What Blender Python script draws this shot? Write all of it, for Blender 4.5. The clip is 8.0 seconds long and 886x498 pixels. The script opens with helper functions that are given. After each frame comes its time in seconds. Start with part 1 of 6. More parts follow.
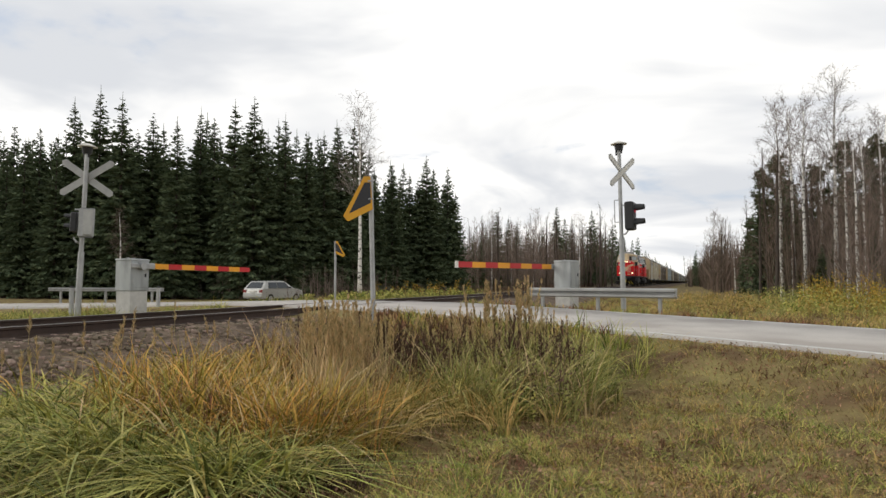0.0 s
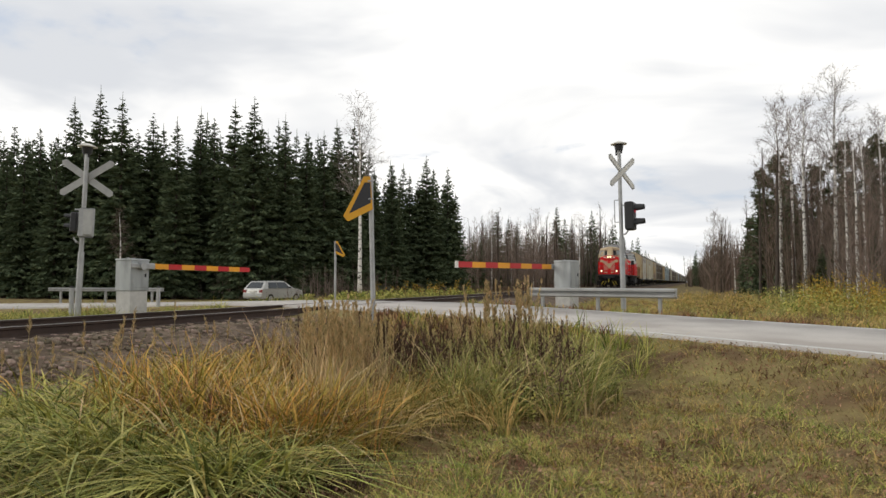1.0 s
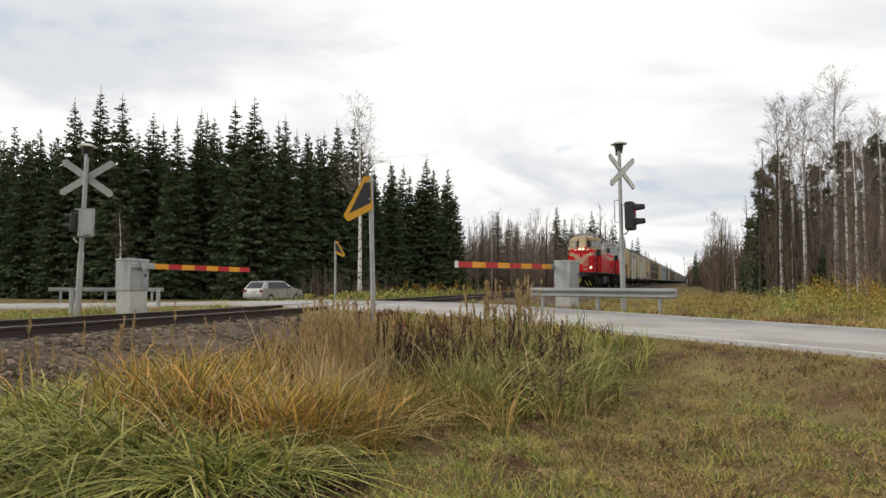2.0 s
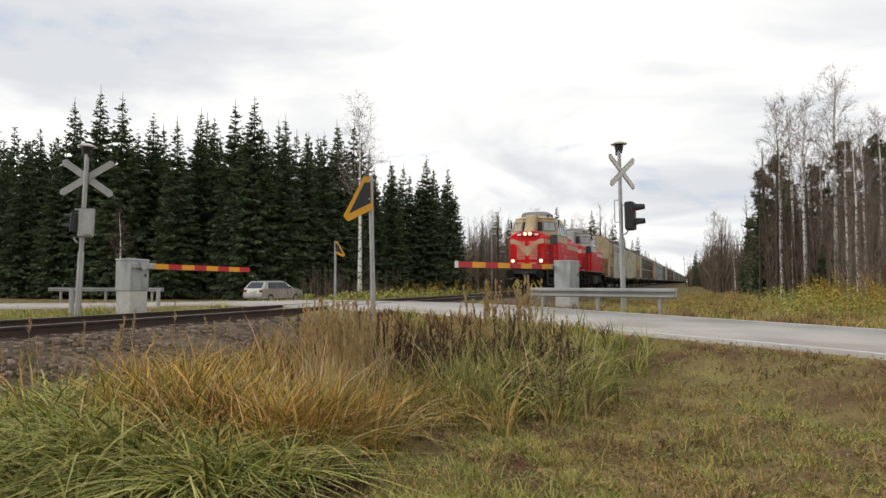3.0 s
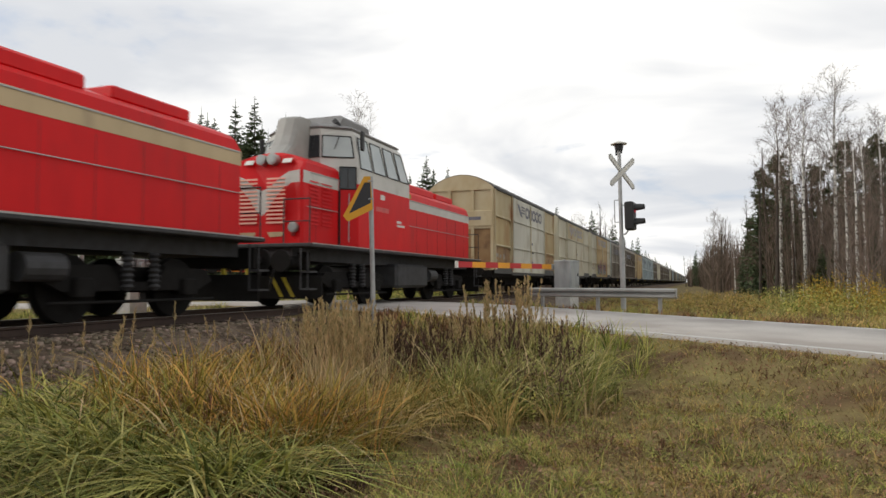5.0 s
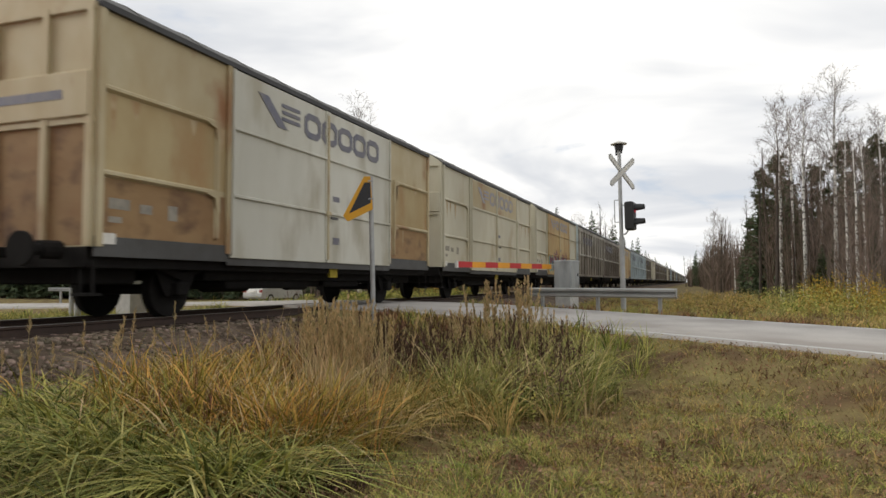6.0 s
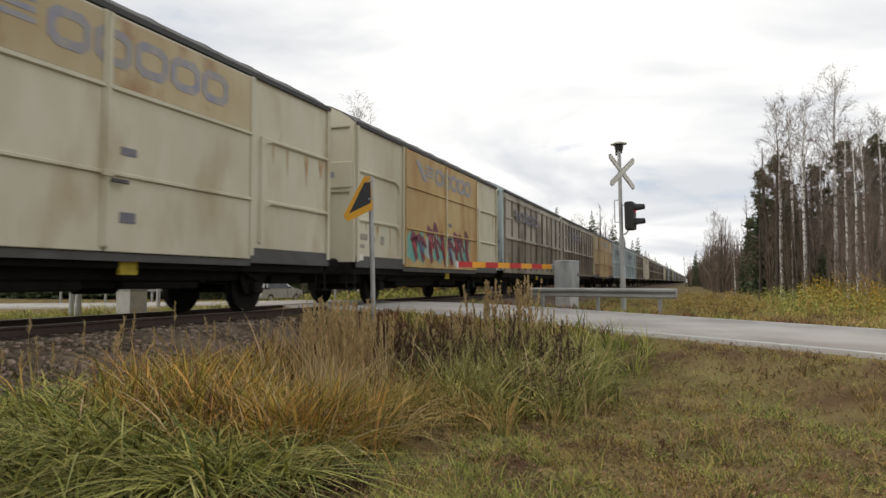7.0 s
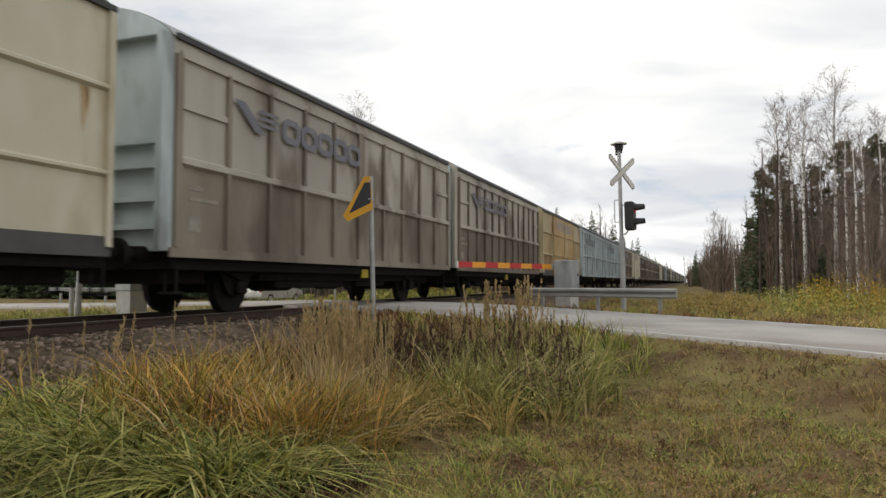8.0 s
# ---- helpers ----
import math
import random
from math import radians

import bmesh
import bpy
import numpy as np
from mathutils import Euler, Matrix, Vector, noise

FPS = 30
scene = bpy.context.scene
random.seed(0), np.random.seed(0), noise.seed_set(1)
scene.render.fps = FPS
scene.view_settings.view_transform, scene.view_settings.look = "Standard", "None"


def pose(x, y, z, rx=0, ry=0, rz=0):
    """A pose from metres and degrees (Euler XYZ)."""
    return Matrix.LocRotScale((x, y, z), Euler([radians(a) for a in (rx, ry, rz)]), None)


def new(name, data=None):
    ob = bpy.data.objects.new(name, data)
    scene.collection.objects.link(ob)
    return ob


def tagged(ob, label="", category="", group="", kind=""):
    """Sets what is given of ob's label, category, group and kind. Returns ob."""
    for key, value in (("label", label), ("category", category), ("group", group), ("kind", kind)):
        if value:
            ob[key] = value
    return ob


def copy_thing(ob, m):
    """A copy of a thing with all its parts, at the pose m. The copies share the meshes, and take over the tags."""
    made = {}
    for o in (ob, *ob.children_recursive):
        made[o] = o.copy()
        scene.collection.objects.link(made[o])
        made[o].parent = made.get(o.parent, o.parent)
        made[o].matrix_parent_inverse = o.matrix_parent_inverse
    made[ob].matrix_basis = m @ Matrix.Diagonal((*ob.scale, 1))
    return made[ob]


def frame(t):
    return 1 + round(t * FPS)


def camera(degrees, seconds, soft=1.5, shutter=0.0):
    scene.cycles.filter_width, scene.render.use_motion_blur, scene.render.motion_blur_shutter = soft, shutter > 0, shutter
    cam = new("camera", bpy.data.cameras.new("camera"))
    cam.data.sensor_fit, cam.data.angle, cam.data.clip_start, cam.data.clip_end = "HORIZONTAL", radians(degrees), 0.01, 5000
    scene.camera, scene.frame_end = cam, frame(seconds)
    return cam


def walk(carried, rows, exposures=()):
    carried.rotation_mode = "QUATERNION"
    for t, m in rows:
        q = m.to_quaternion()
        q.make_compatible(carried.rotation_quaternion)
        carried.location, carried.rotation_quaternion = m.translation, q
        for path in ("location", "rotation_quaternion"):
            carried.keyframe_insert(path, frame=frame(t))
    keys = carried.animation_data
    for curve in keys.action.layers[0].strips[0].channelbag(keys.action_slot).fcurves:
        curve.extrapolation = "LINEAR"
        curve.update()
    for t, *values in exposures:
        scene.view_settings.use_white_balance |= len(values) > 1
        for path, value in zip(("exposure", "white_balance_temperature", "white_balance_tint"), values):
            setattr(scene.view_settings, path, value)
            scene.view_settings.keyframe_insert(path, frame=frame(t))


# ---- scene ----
# The viewpoint stands 9.35 m beside a straight railway that runs almost along y; z = 0 is the rail top.
TX = -9.35
TURN = -0.4                    # degrees by which the line turns from y


def line_x(y):
    """x of the track's middle at a place along it."""
    return TX + 0.00698 * (y - 9.4)


cam = camera(65.2, 8.0, 1.5, 0.12)
EYE = pose(0, 0, 0.60, 92.71, 0.0, 19.67)
walk(cam, [(0.0, EYE), (8.0, EYE)])
SPEED = 20.6
FRONT = 8.53 + 4.5 * SPEED     # y of the leading buffers at the start

# ---- light ----
SUN_EL, SUN_AZ = radians(30), radians(250)
scene.view_settings.exposure = 0.0


def build_world():
    w = bpy.data.worlds.new("sky")
    w.use_nodes = True
    scene.world = w
    nt = w.node_tree
    nt.nodes.clear()
    N, L = nt.nodes.new, nt.links.new
    out, bg = N("ShaderNodeOutputWorld"), N("ShaderNodeBackground")
    sky = N("ShaderNodeTexSky")
    sky.sky_type, sky.sun_disc = "NISHITA", False
    sky.sun_elevation, sky.sun_rotation = SUN_EL, SUN_AZ
    tc, sep = N("ShaderNodeTexCoord"), N("ShaderNodeSeparateXYZ")
    L(tc.outputs["Generated"], sep.inputs[0])
    zc = N("ShaderNodeMath"); zc.operation = "MAXIMUM"; zc.inputs[1].default_value = 0.0
    L(sep.outputs[2], zc.inputs[0])
    za = N("ShaderNodeMath"); za.operation = "ADD"; za.inputs[1].default_value = 0.16
    L(zc.outputs[0], za.inputs[0])
    dx, dy = N("ShaderNodeMath"), N("ShaderNodeMath")
    dx.operation = dy.operation = "DIVIDE"
    L(sep.outputs[0], dx.inputs[0]); L(za.outputs[0], dx.inputs[1])
    L(sep.outputs[1], dy.inputs[0]); L(za.outputs[0], dy.inputs[1])
    com = N("ShaderNodeCombineXYZ")
    L(dx.outputs[0], com.inputs[0]); L(dy.outputs[0], com.inputs[1])
    com.inputs[2].default_value = 3.7

    def clouds(scale, detail, rough, lo, hi, dist):
        n = N("ShaderNodeTexNoise")
        n.inputs["Scale"].default_value, n.inputs["Detail"].default_value = scale, detail
        n.inputs["Roughness"].default_value, n.inputs["Distortion"].default_value = rough, dist
        L(com.outputs[0], n.inputs["Vector"])
        r = N("ShaderNodeMapRange"); r.interpolation_type = "SMOOTHSTEP"
        r.inputs["From Min"].default_value, r.inputs["From Max"].default_value = lo, hi
        L(n.outputs["Fac"], r.inputs["Value"])
        return r.outputs[0]
    grey = clouds(0.75, 5.0, 0.5, 0.40, 0.62, 0.6)
    blue = clouds(1.3, 6.0, 0.55, 0.60, 0.75, 0.3)
    m1 = N("ShaderNodeMix"); m1.data_type = "RGBA"
    m1.inputs[6].default_value, m1.inputs[7].default_value = (7.3, 7.5, 7.85, 1), (11.2, 11.05, 10.75, 1)
    L(grey, m1.inputs[0])
    m2 = N("ShaderNodeMix"); m2.data_type = "RGBA"
    sc = N("ShaderNodeMix"); sc.data_type = "RGBA"
    sc.inputs[0].default_value = 0.75
    L(sky.outputs[0], sc.inputs[6])
    sc.inputs[7].default_value = (6.3, 7.0, 8.2, 1)
    L(blue, m2.inputs[0]); L(m1.outputs[2], m2.inputs[6]); L(sc.outputs[2], m2.inputs[7])
    L(m2.outputs[2], bg.inputs[0])
    bg.inputs[1].default_value = 0.101
    L(bg.outputs[0], out.inputs[0])


build_world()
sun = new("sun", bpy.data.lights.new("sun", "SUN"))
sun.data.energy, sun.data.angle, sun.data.color = 1.5, radians(28), (1.0, 0.94, 0.84)
sun.rotation_euler = (radians(90) - SUN_EL, 0, radians(180) - SUN_AZ)


# ---- materials ----
def mat(name, col, rough=0.6, metal=0.0, col2=None, scale=6.0, big=0.7, amount=0.6, bump=0.15, bump_scale=60.0,
        stain=None, stain_scale=2.0, stain_lo=0.5, stain_hi=0.65, stretch=(1, 1, 1), glow=0.0, island=0.0, spec=0.5):
    """A surface with grain, broad variation, stains and fine relief, sized in metres."""
    m = bpy.data.materials.new(name)
    m.use_nodes = True
    nt = m.node_tree
    N, L = nt.nodes.new, nt.links.new
    b = nt.nodes["Principled BSDF"]
    b.inputs["Roughness"].default_value, b.inputs["Metallic"].default_value = rough, metal
    b.inputs["Specular IOR Level"].default_value = spec
    col2 = col2 or tuple(c * 0.6 for c in col)
    tc, mp = N("ShaderNodeTexCoord"), N("ShaderNodeMapping")
    mp.inputs["Scale"].default_value = stretch
    L(tc.outputs["Object"], mp.inputs[0])

    def nz(s, d=4.0):
        n = N("ShaderNodeTexNoise")
        n.inputs["Scale"].default_value, n.inputs["Detail"].default_value = s, d
        L(mp.outputs[0], n.inputs["Vector"])
        return n.outputs["Fac"]

    def ramp(v, lo, hi, top):
        r = N("ShaderNodeMapRange")
        for k, x in zip(("From Min", "From Max", "To Max"), (lo, hi, top)):
            r.inputs[k].default_value = x
        L(v, r.inputs["Value"])
        return r.outputs[0]

    def mix(f, a, c):
        x = N("ShaderNodeMix"); x.data_type = "RGBA"
        L(f, x.inputs[0])
        for i, v in ((6, a), (7, c)):
            if isinstance(v, tuple):
                x.inputs[i].default_value = (*v, 1)
            else:
                L(v, x.inputs[i])
        return x.outputs[2]
    c = mix(ramp(nz(scale), 0.35, 0.7, amount), col, col2)
    c = mix(ramp(nz(scale * big * 0.15), 0.4, 0.75, amount * 0.8), c, tuple(x * 0.75 for x in col2))
    if stain:
        c = mix(ramp(nz(stain_scale, 6.0), stain_lo, stain_hi, 0.9), c, stain)
    if island:
        g, h = N("ShaderNodeNewGeometry"), N("ShaderNodeHueSaturation")
        oi, ad = N("ShaderNodeObjectInfo"), N("ShaderNodeMath")
        ad.operation = "FRACT"
        sm = N("ShaderNodeMath"); sm.operation = "ADD"
        L(g.outputs["Random Per Island"], sm.inputs[0]); L(oi.outputs["Random"], sm.inputs[1])
        L(sm.outputs[0], ad.inputs[0])
        L(ramp_to(N, L, ad.outputs[0], 1 - island, 1 + island), h.inputs["Value"])
        L(ramp_to(N, L, ad.outputs[0], 0.5 + island * 0.06, 0.5 - island * 0.06), h.inputs["Hue"])
        L(c, h.inputs["Color"])
        c = h.outputs[0]
    L(c, b.inputs["Base Color"])
    if bump:
        bp = N("ShaderNodeBump")
        bp.inputs["Strength"].default_value, bp.inputs["Distance"].default_value = bump, 0.02
        L(nz(bump_scale, 3.0), bp.inputs["Height"])
        L(bp.outputs[0], b.inputs["Normal"])
    if glow:
        b.inputs["Emission Color"].default_value = (*col, 1)
        b.inputs["Emission Strength"].default_value = glow
    return m


def ramp_to(N, L, v, lo, hi):
    r = N("ShaderNodeMapRange")
    r.inputs["To Min"].default_value, r.inputs["To Max"].default_value = lo, hi
    L(v, r.inputs["Value"])
    return r.outputs[0]


M_GROUND = mat("ground_turf", (0.25, 0.215, 0.085), 0.95, 0, (0.18, 0.125, 0.062), 2.2, 0.9, 0.9, 0.6, 30, (0.115, 0.072, 0.042), 1.3, 0.48, 0.64, spec=0.1)
M_GRAVEL = mat("gravel", (0.205, 0.155, 0.115), 0.95, 0, (0.095, 0.07, 0.05), 14, 0.9, 0.9, 0.9, 45, (0.07, 0.05, 0.035), 1.5, spec=0.1)
M_STONE = mat("ballast_stone", (0.29, 0.23, 0.175), 0.9, 0, (0.13, 0.10, 0.072), 20, 1, 0.7, 0.4, 60, island=0.5, spec=0.1)
M_ROAD = mat("asphalt", (0.48, 0.452, 0.42), 0.95, 0, (0.40, 0.375, 0.345), 30, 0.2, 0.7, 0.35, 160, (0.34, 0.315, 0.29), 0.5, spec=0.15)
M_ROADPAINT = mat("road_paint", (0.62, 0.62, 0.60), 0.8, 0, (0.42, 0.42, 0.40), 9, 1, 0.8)
M_RAIL = mat("rail_steel", (0.060, 0.036, 0.026), 0.75, 0.2, (0.035, 0.024, 0.02), 12)
M_RAILTOP = mat("rail_head_worn", (0.42, 0.40, 0.38), 0.35, 0.9, (0.3, 0.28, 0.26), 12)
M_SLEEPER = mat("sleeper_wood", (0.085, 0.062, 0.048), 0.95, 0, (0.045, 0.034, 0.027), 8, 1, 0.8, 0.5, 40, island=0.2, spec=0.1)
M_GALV = mat("galvanised_steel", (0.42, 0.425, 0.42), 0.55, 0.45, (0.32, 0.325, 0.32), 9, 1, 0.8, 0.06)
M_BOXGREY = mat("weathered_grey_cabinet", (0.40, 0.42, 0.42), 0.55, 0.2, (0.30, 0.315, 0.31), 5, 1, 0.8, 0.05, stain=(0.22, 0.235, 0.23), stain_scale=3, stretch=(1, 1, 0.3))
M_CONCRETE = mat("concrete", (0.52, 0.51, 0.48), 0.9, 0, (0.40, 0.39, 0.37), 8, 1, 0.7, 0.2)
M_SIGNWHITE = mat("cross_white", (0.66, 0.65, 0.60), 0.6, 0, (0.52, 0.50, 0.45), 6)
M_SIGNGREY = mat("cross_back_grey", (0.42, 0.42, 0.40), 0.6, 0.2, (0.28, 0.28, 0.27), 6)
M_YELLOW = mat("sign_yellow", (0.72, 0.36, 0.012), 0.5, 0, (0.6, 0.29, 0.012), 7, 1, 0.6, 0.03)
M_BLACKPLATE = mat("sign_dark_plate", (0.030, 0.030, 0.034), 0.6, 0, (0.02, 0.02, 0.024), 7)
M_BOOMRED = mat("boom_red", (0.50, 0.016, 0.020), 0.45, 0, (0.40, 0.014, 0.018), 7, 1, 0.6, 0.03)
M_BOOMYEL = mat("boom_yellow", (0.78, 0.34, 0.015), 0.45, 0, (0.66, 0.28, 0.015), 7, 1, 0.6, 0.03)
M_BLACK = mat("black_plastic", (0.014, 0.014, 0.015), 0.5, 0, (0.009, 0.009, 0.01), 10)
M_REDLAMP = mat("red_lamp", (0.30, 0.01, 0.03), 0.2, 0, glow=0.6, bump=0)
M_LOCORED = mat("loco_red_paint", (0.66, 0.006, 0.008), 0.42, 0, (0.54, 0.005, 0.008), 3, 1, 0.7, 0.03, 30, spec=0.22, stain=(0.42, 0.014, 0.012), stain_scale=1.4, stain_lo=0.6, stain_hi=0.8, stretch=(1, 1, 0.4))
M_LOCOCREAM = mat("loco_cream_paint", (0.55, 0.42, 0.245), 0.5, 0, (0.46, 0.35, 0.20), 3, 1, 0.7, 0.03, 30, stain=(0.30, 0.225, 0.14), stain_scale=1.6, stain_lo=0.6, stain_hi=0.85, stretch=(1, 1, 0.4))
M_LOCOGREY = mat("loco_pale_grey_paint", (0.58, 0.57, 0.53), 0.5, 0, (0.48, 0.47, 0.43), 3, 1, 0.7, 0.03, 30, stain=(0.25, 0.24, 0.21), stain_scale=1.6, stain_lo=0.6, stain_hi=0.85)
M_COWLGREY = mat("loco_dull_grey_paint", (0.34, 0.335, 0.31), 0.55, 0, (0.26, 0.255, 0.235), 3, 1, 0.7, 0.03, 30)
M_LOUVRE = mat("louvre_shadow_red", (0.24, 0.012, 0.014), 0.6, 0)
M_ROOFGREY = mat("roof_grey", (0.22, 0.215, 0.21), 0.65, 0, (0.15, 0.145, 0.14), 4)
M_FRAME = mat("underframe_grey", (0.050, 0.050, 0.054), 0.7, 0.1, (0.028, 0.027, 0.026), 5, 1, 0.9, 0.2)
# Grime colour lowered to near black, so it also holds the under-train shade.
M_BOGIE = mat("bogie_grime_and_shade", (0.013, 0.012, 0.011), 0.9, 0, (0.008, 0.007, 0.0065), 7, 1, 0.8, 0.3, spec=0.2)
M_HAZARD = mat("buffer_beam_yellow", (0.52, 0.40, 0.02), 0.7, 0, (0.20, 0.16, 0.02), 6)
M_WINDOW = mat("tinted_window", (0.030, 0.036, 0.040), 0.08, 0, bump=0)
# The pale base colour holds a painted sky reflection on the glass.
M_WINDOWPALE = mat("pale_glass_with_sky", (0.42, 0.46, 0.45), 0.06, 0, (0.26, 0.30, 0.30), 1.2, bump=0, spec=0.9)
# Pale red and cream paint the bright highlights along the louvre edges.
M_GRILLE = mat("grille_edge_highlights", (0.60, 0.20, 0.15), 0.45, 0, (0.55, 0.34, 0.22), 7)
M_NUMBER = mat("faded_number_bar", (0.60, 0.10, 0.09), 0.5, 0)
M_HEADLIGHT = mat("headlight_glow", (1.0, 0.80, 0.46), 0.3, 0, glow=1.9, bump=0)
M_LAMPDIM = mat("headlight_glow_soft", (1.0, 0.82, 0.52), 0.3, 0, glow=1.7, bump=0)
M_WHITE = mat("white_marking", (0.70, 0.69, 0.64), 0.6, 0, (0.55, 0.53, 0.48), 8)
M_CHROME = mat("handrail_steel", (0.42, 0.41, 0.39), 0.4, 0.6, (0.30, 0.29, 0.27), 8)

# ---- mesh tools ----
class Build:
    """Collects vertices and faces of one mesh."""

    def __init__(self):
        self.v, self.f = [], []

    def add(self, verts, faces, m=None):
        n = len(self.v)
        self.v += [tuple(m @ Vector(p)) if m else tuple(p) for p in verts]
        self.f += [tuple(i + n for i in f) for f in faces]
        return self

    def box(self, a, b, ch=0.0, m=None):
        """A box from corner a to corner b, its upright and top edges chamfered by ch."""
        (x0, y0, z0), (x1, y1, z1) = a, b
        c = min(ch, abs(x1 - x0) * 0.45, abs(y1 - y0) * 0.45, abs(z1 - z0) * 0.45)
        if c <= 0:
            v = [(x, y, z) for z in (z0, z1) for x, y in ((x0, y0), (x1, y0), (x1, y1), (x0, y1))]
            return self.add(v, [(3, 2, 1, 0), (4, 5, 6, 7), (0, 1, 5, 4), (1, 2, 6, 5), (2, 3, 7, 6), (3, 0, 4, 7)], m)

        def ring(i, z):
            k = c
            return [(x0 + i + k, y0 + i, z), (x1 - i - k, y0 + i, z), (x1 - i, y0 + i + k, z), (x1 - i, y1 - i - k, z),
                    (x1 - i - k, y1 - i, z), (x0 + i + k, y1 - i, z), (x0 + i, y1 - i - k, z), (x0 + i, y0 + i + k, z)]
        v = ring(c, z0) + ring(0, z0 + c) + ring(0, z1 - c) + ring(c, z1)
        f = [tuple(range(7, -1, -1)), tuple(range(24, 32))]
        for r in range(3):
            f += [(r * 8 + i, r * 8 + (i + 1) % 8, r * 8 + 8 + (i + 1) % 8, r * 8 + 8 + i) for i in range(8)]
        return self.add(v, f, m)

    def rod(self, p, q, r0, r1=None, n=8, m=None):
        """A capped cylinder or cone from p to q."""
        p, q = Vector(p), Vector(q)
        r1 = r0 if r1 is None else r1
        d = (q - p).normalized()
        a = d.orthogonal().normalized()
        b = d.cross(a)
        v = []
        for c, r in ((p, r0), (q, r1)):
            v += [c + (a * math.cos(2 * math.pi * i / n) + b * math.sin(2 * math.pi * i / n)) * r for i in range(n)]
        f = [(i, (i + 1) % n, n + (i + 1) % n, n + i) for i in range(n)] + [tuple(range(n - 1, -1, -1)), tuple(range(n, 2 * n))]
        return self.add(v, f, m)

    def pipe(self, pts, r, n=6):
        for p, q in zip(pts, pts[1:]):
            self.rod(p, q, r, r, n)
        return self

    def prism(self, prof, axis, a, b, m=None):
        """A closed outline of (u, w) pairs, extruded along an axis from a to b."""
        n = len(prof)
        put = {"x": lambda t, u, w: (t, u, w), "y": lambda t, u, w: (u, t, w), "z": lambda t, u, w: (u, w, t)}[axis]
        v = [put(a, u, w) for u, w in prof] + [put(b, u, w) for u, w in prof]
        f = [(i, (i + 1) % n, n + (i + 1) % n, n + i) for i in range(n)] + [tuple(range(n - 1, -1, -1)), tuple(range(n, 2 * n))]
        return self.add(v, f, m)

    def loft(self, rings, caps=True):
        n = len(rings[0])
        v = [p for r in rings for p in r]
        f = []
        for k in range(len(rings) - 1):
            f += [(k * n + i, k * n + (i + 1) % n, k * n + n + (i + 1) % n, k * n + n + i) for i in range(n)]
        if caps:
            f += [tuple(range(n - 1, -1, -1)), tuple(range((len(rings) - 1) * n, len(rings) * n))]
        return self.add(v, f)

    def mesh(self, name, material, smooth=False):
        me = bpy.data.meshes.new(name)
        me.from_pydata(self.v, [], self.f)
        bm = bmesh.new()
        bm.from_mesh(me)
        bmesh.ops.recalc_face_normals(bm, faces=bm.faces)
        bm.to_mesh(me)
        bm.free()
        me.materials.append(material)
        if smooth:
            me.shade_smooth()
        return me


def part(name, b, material, parent, label="", smooth=False, kind=""):
    """One mesh object under a thing or under a part."""
    ob = new(name, b if isinstance(b, bpy.types.Mesh) else b.mesh(name, material, smooth))
    ob.parent = parent
    return tagged(ob, label=label, kind=kind)


def thing(name, label, category, m=None, group="", kind=""):
    ob = new(name)
    ob.empty_display_size = 0.2
    if m:
        ob.matrix_basis = m
    return tagged(ob, label, category, group, kind)


def quick_mesh(name, verts, faces, material, sizes=4):
    """A large mesh from arrays of vertices and of equal-sided faces."""
    me = bpy.data.meshes.new(name)
    verts = np.asarray(verts, dtype=np.float32).reshape(-1, 3)
    faces = np.asarray(faces, dtype=np.int32).reshape(-1, sizes)
    me.vertices.add(len(verts))
    me.vertices.foreach_set("co", verts.ravel())
    me.loops.add(faces.size)
    me.loops.foreach_set("vertex_index", faces.ravel())
    me.polygons.add(len(faces))
    me.polygons.foreach_set("loop_start", np.arange(0, faces.size, sizes, dtype=np.int32))
    me.update(calc_edges=True)
    me.materials.append(material)
    return me


# ---- ground and road ----
ROAD = [(60, -24.5, -0.6), (30, -5.5, -0.5), (14, 5.1, -0.45), (6, 10.3, -0.37), (2.75, 12.5, -0.29), (-2.2, 15.2, -0.16), (-6.2, 16.9, -0.03), (-9.35, 18.0, -0.012),
        (-12.4, 19.1, -0.03), (-16.0, 19.9, -0.13), (-20, 19.9, -0.22), (-25, 18.4, -0.28), (-33, 14.3, -0.32), (-60, -2, -0.4), (-110, -34, -0.5)]
ROAD_HALF = 2.4


def smooth_path(pts, step):
    """Catmull-Rom through the points, sampled about every step metres."""
    p = np.array([pts[0]] + list(pts) + [pts[-1]], dtype=float)
    out = []
    for i in range(1, len(p) - 2):
        n = max(2, int(np.linalg.norm(p[i + 1] - p[i]) / step))
        for t in np.arange(n) / n:
            a, b, c, d = p[i - 1:i + 3]
            out.append(0.5 * (2 * b + (c - a) * t + (2 * a - 5 * b + 4 * c - d) * t * t + (3 * b - a - 3 * c + d) * t ** 3))
    out.append(p[-1])
    return np.array(out)


ROAD_LINE = smooth_path(ROAD, 0.5)
ROAD_DIR = np.gradient(ROAD_LINE[:, :2], axis=0)
ROAD_DIR /= np.linalg.norm(ROAD_DIR, axis=1)[:, None]
ROAD_NRM = np.stack([-ROAD_DIR[:, 1], ROAD_DIR[:, 0]], 1)


def road_near(x, y):
    """Distance from the road's centre line, and the road's height there."""
    x, y = np.asarray(x, float).ravel(), np.asarray(y, float).ravel()
    best, z = np.full(x.shape, 1e9), np.zeros(x.shape)
    for px, py, pz in ROAD_LINE:
        d = np.hypot(x - px, y - py)
        m = d < best
        best[m], z[m] = d[m], pz
    return best, z


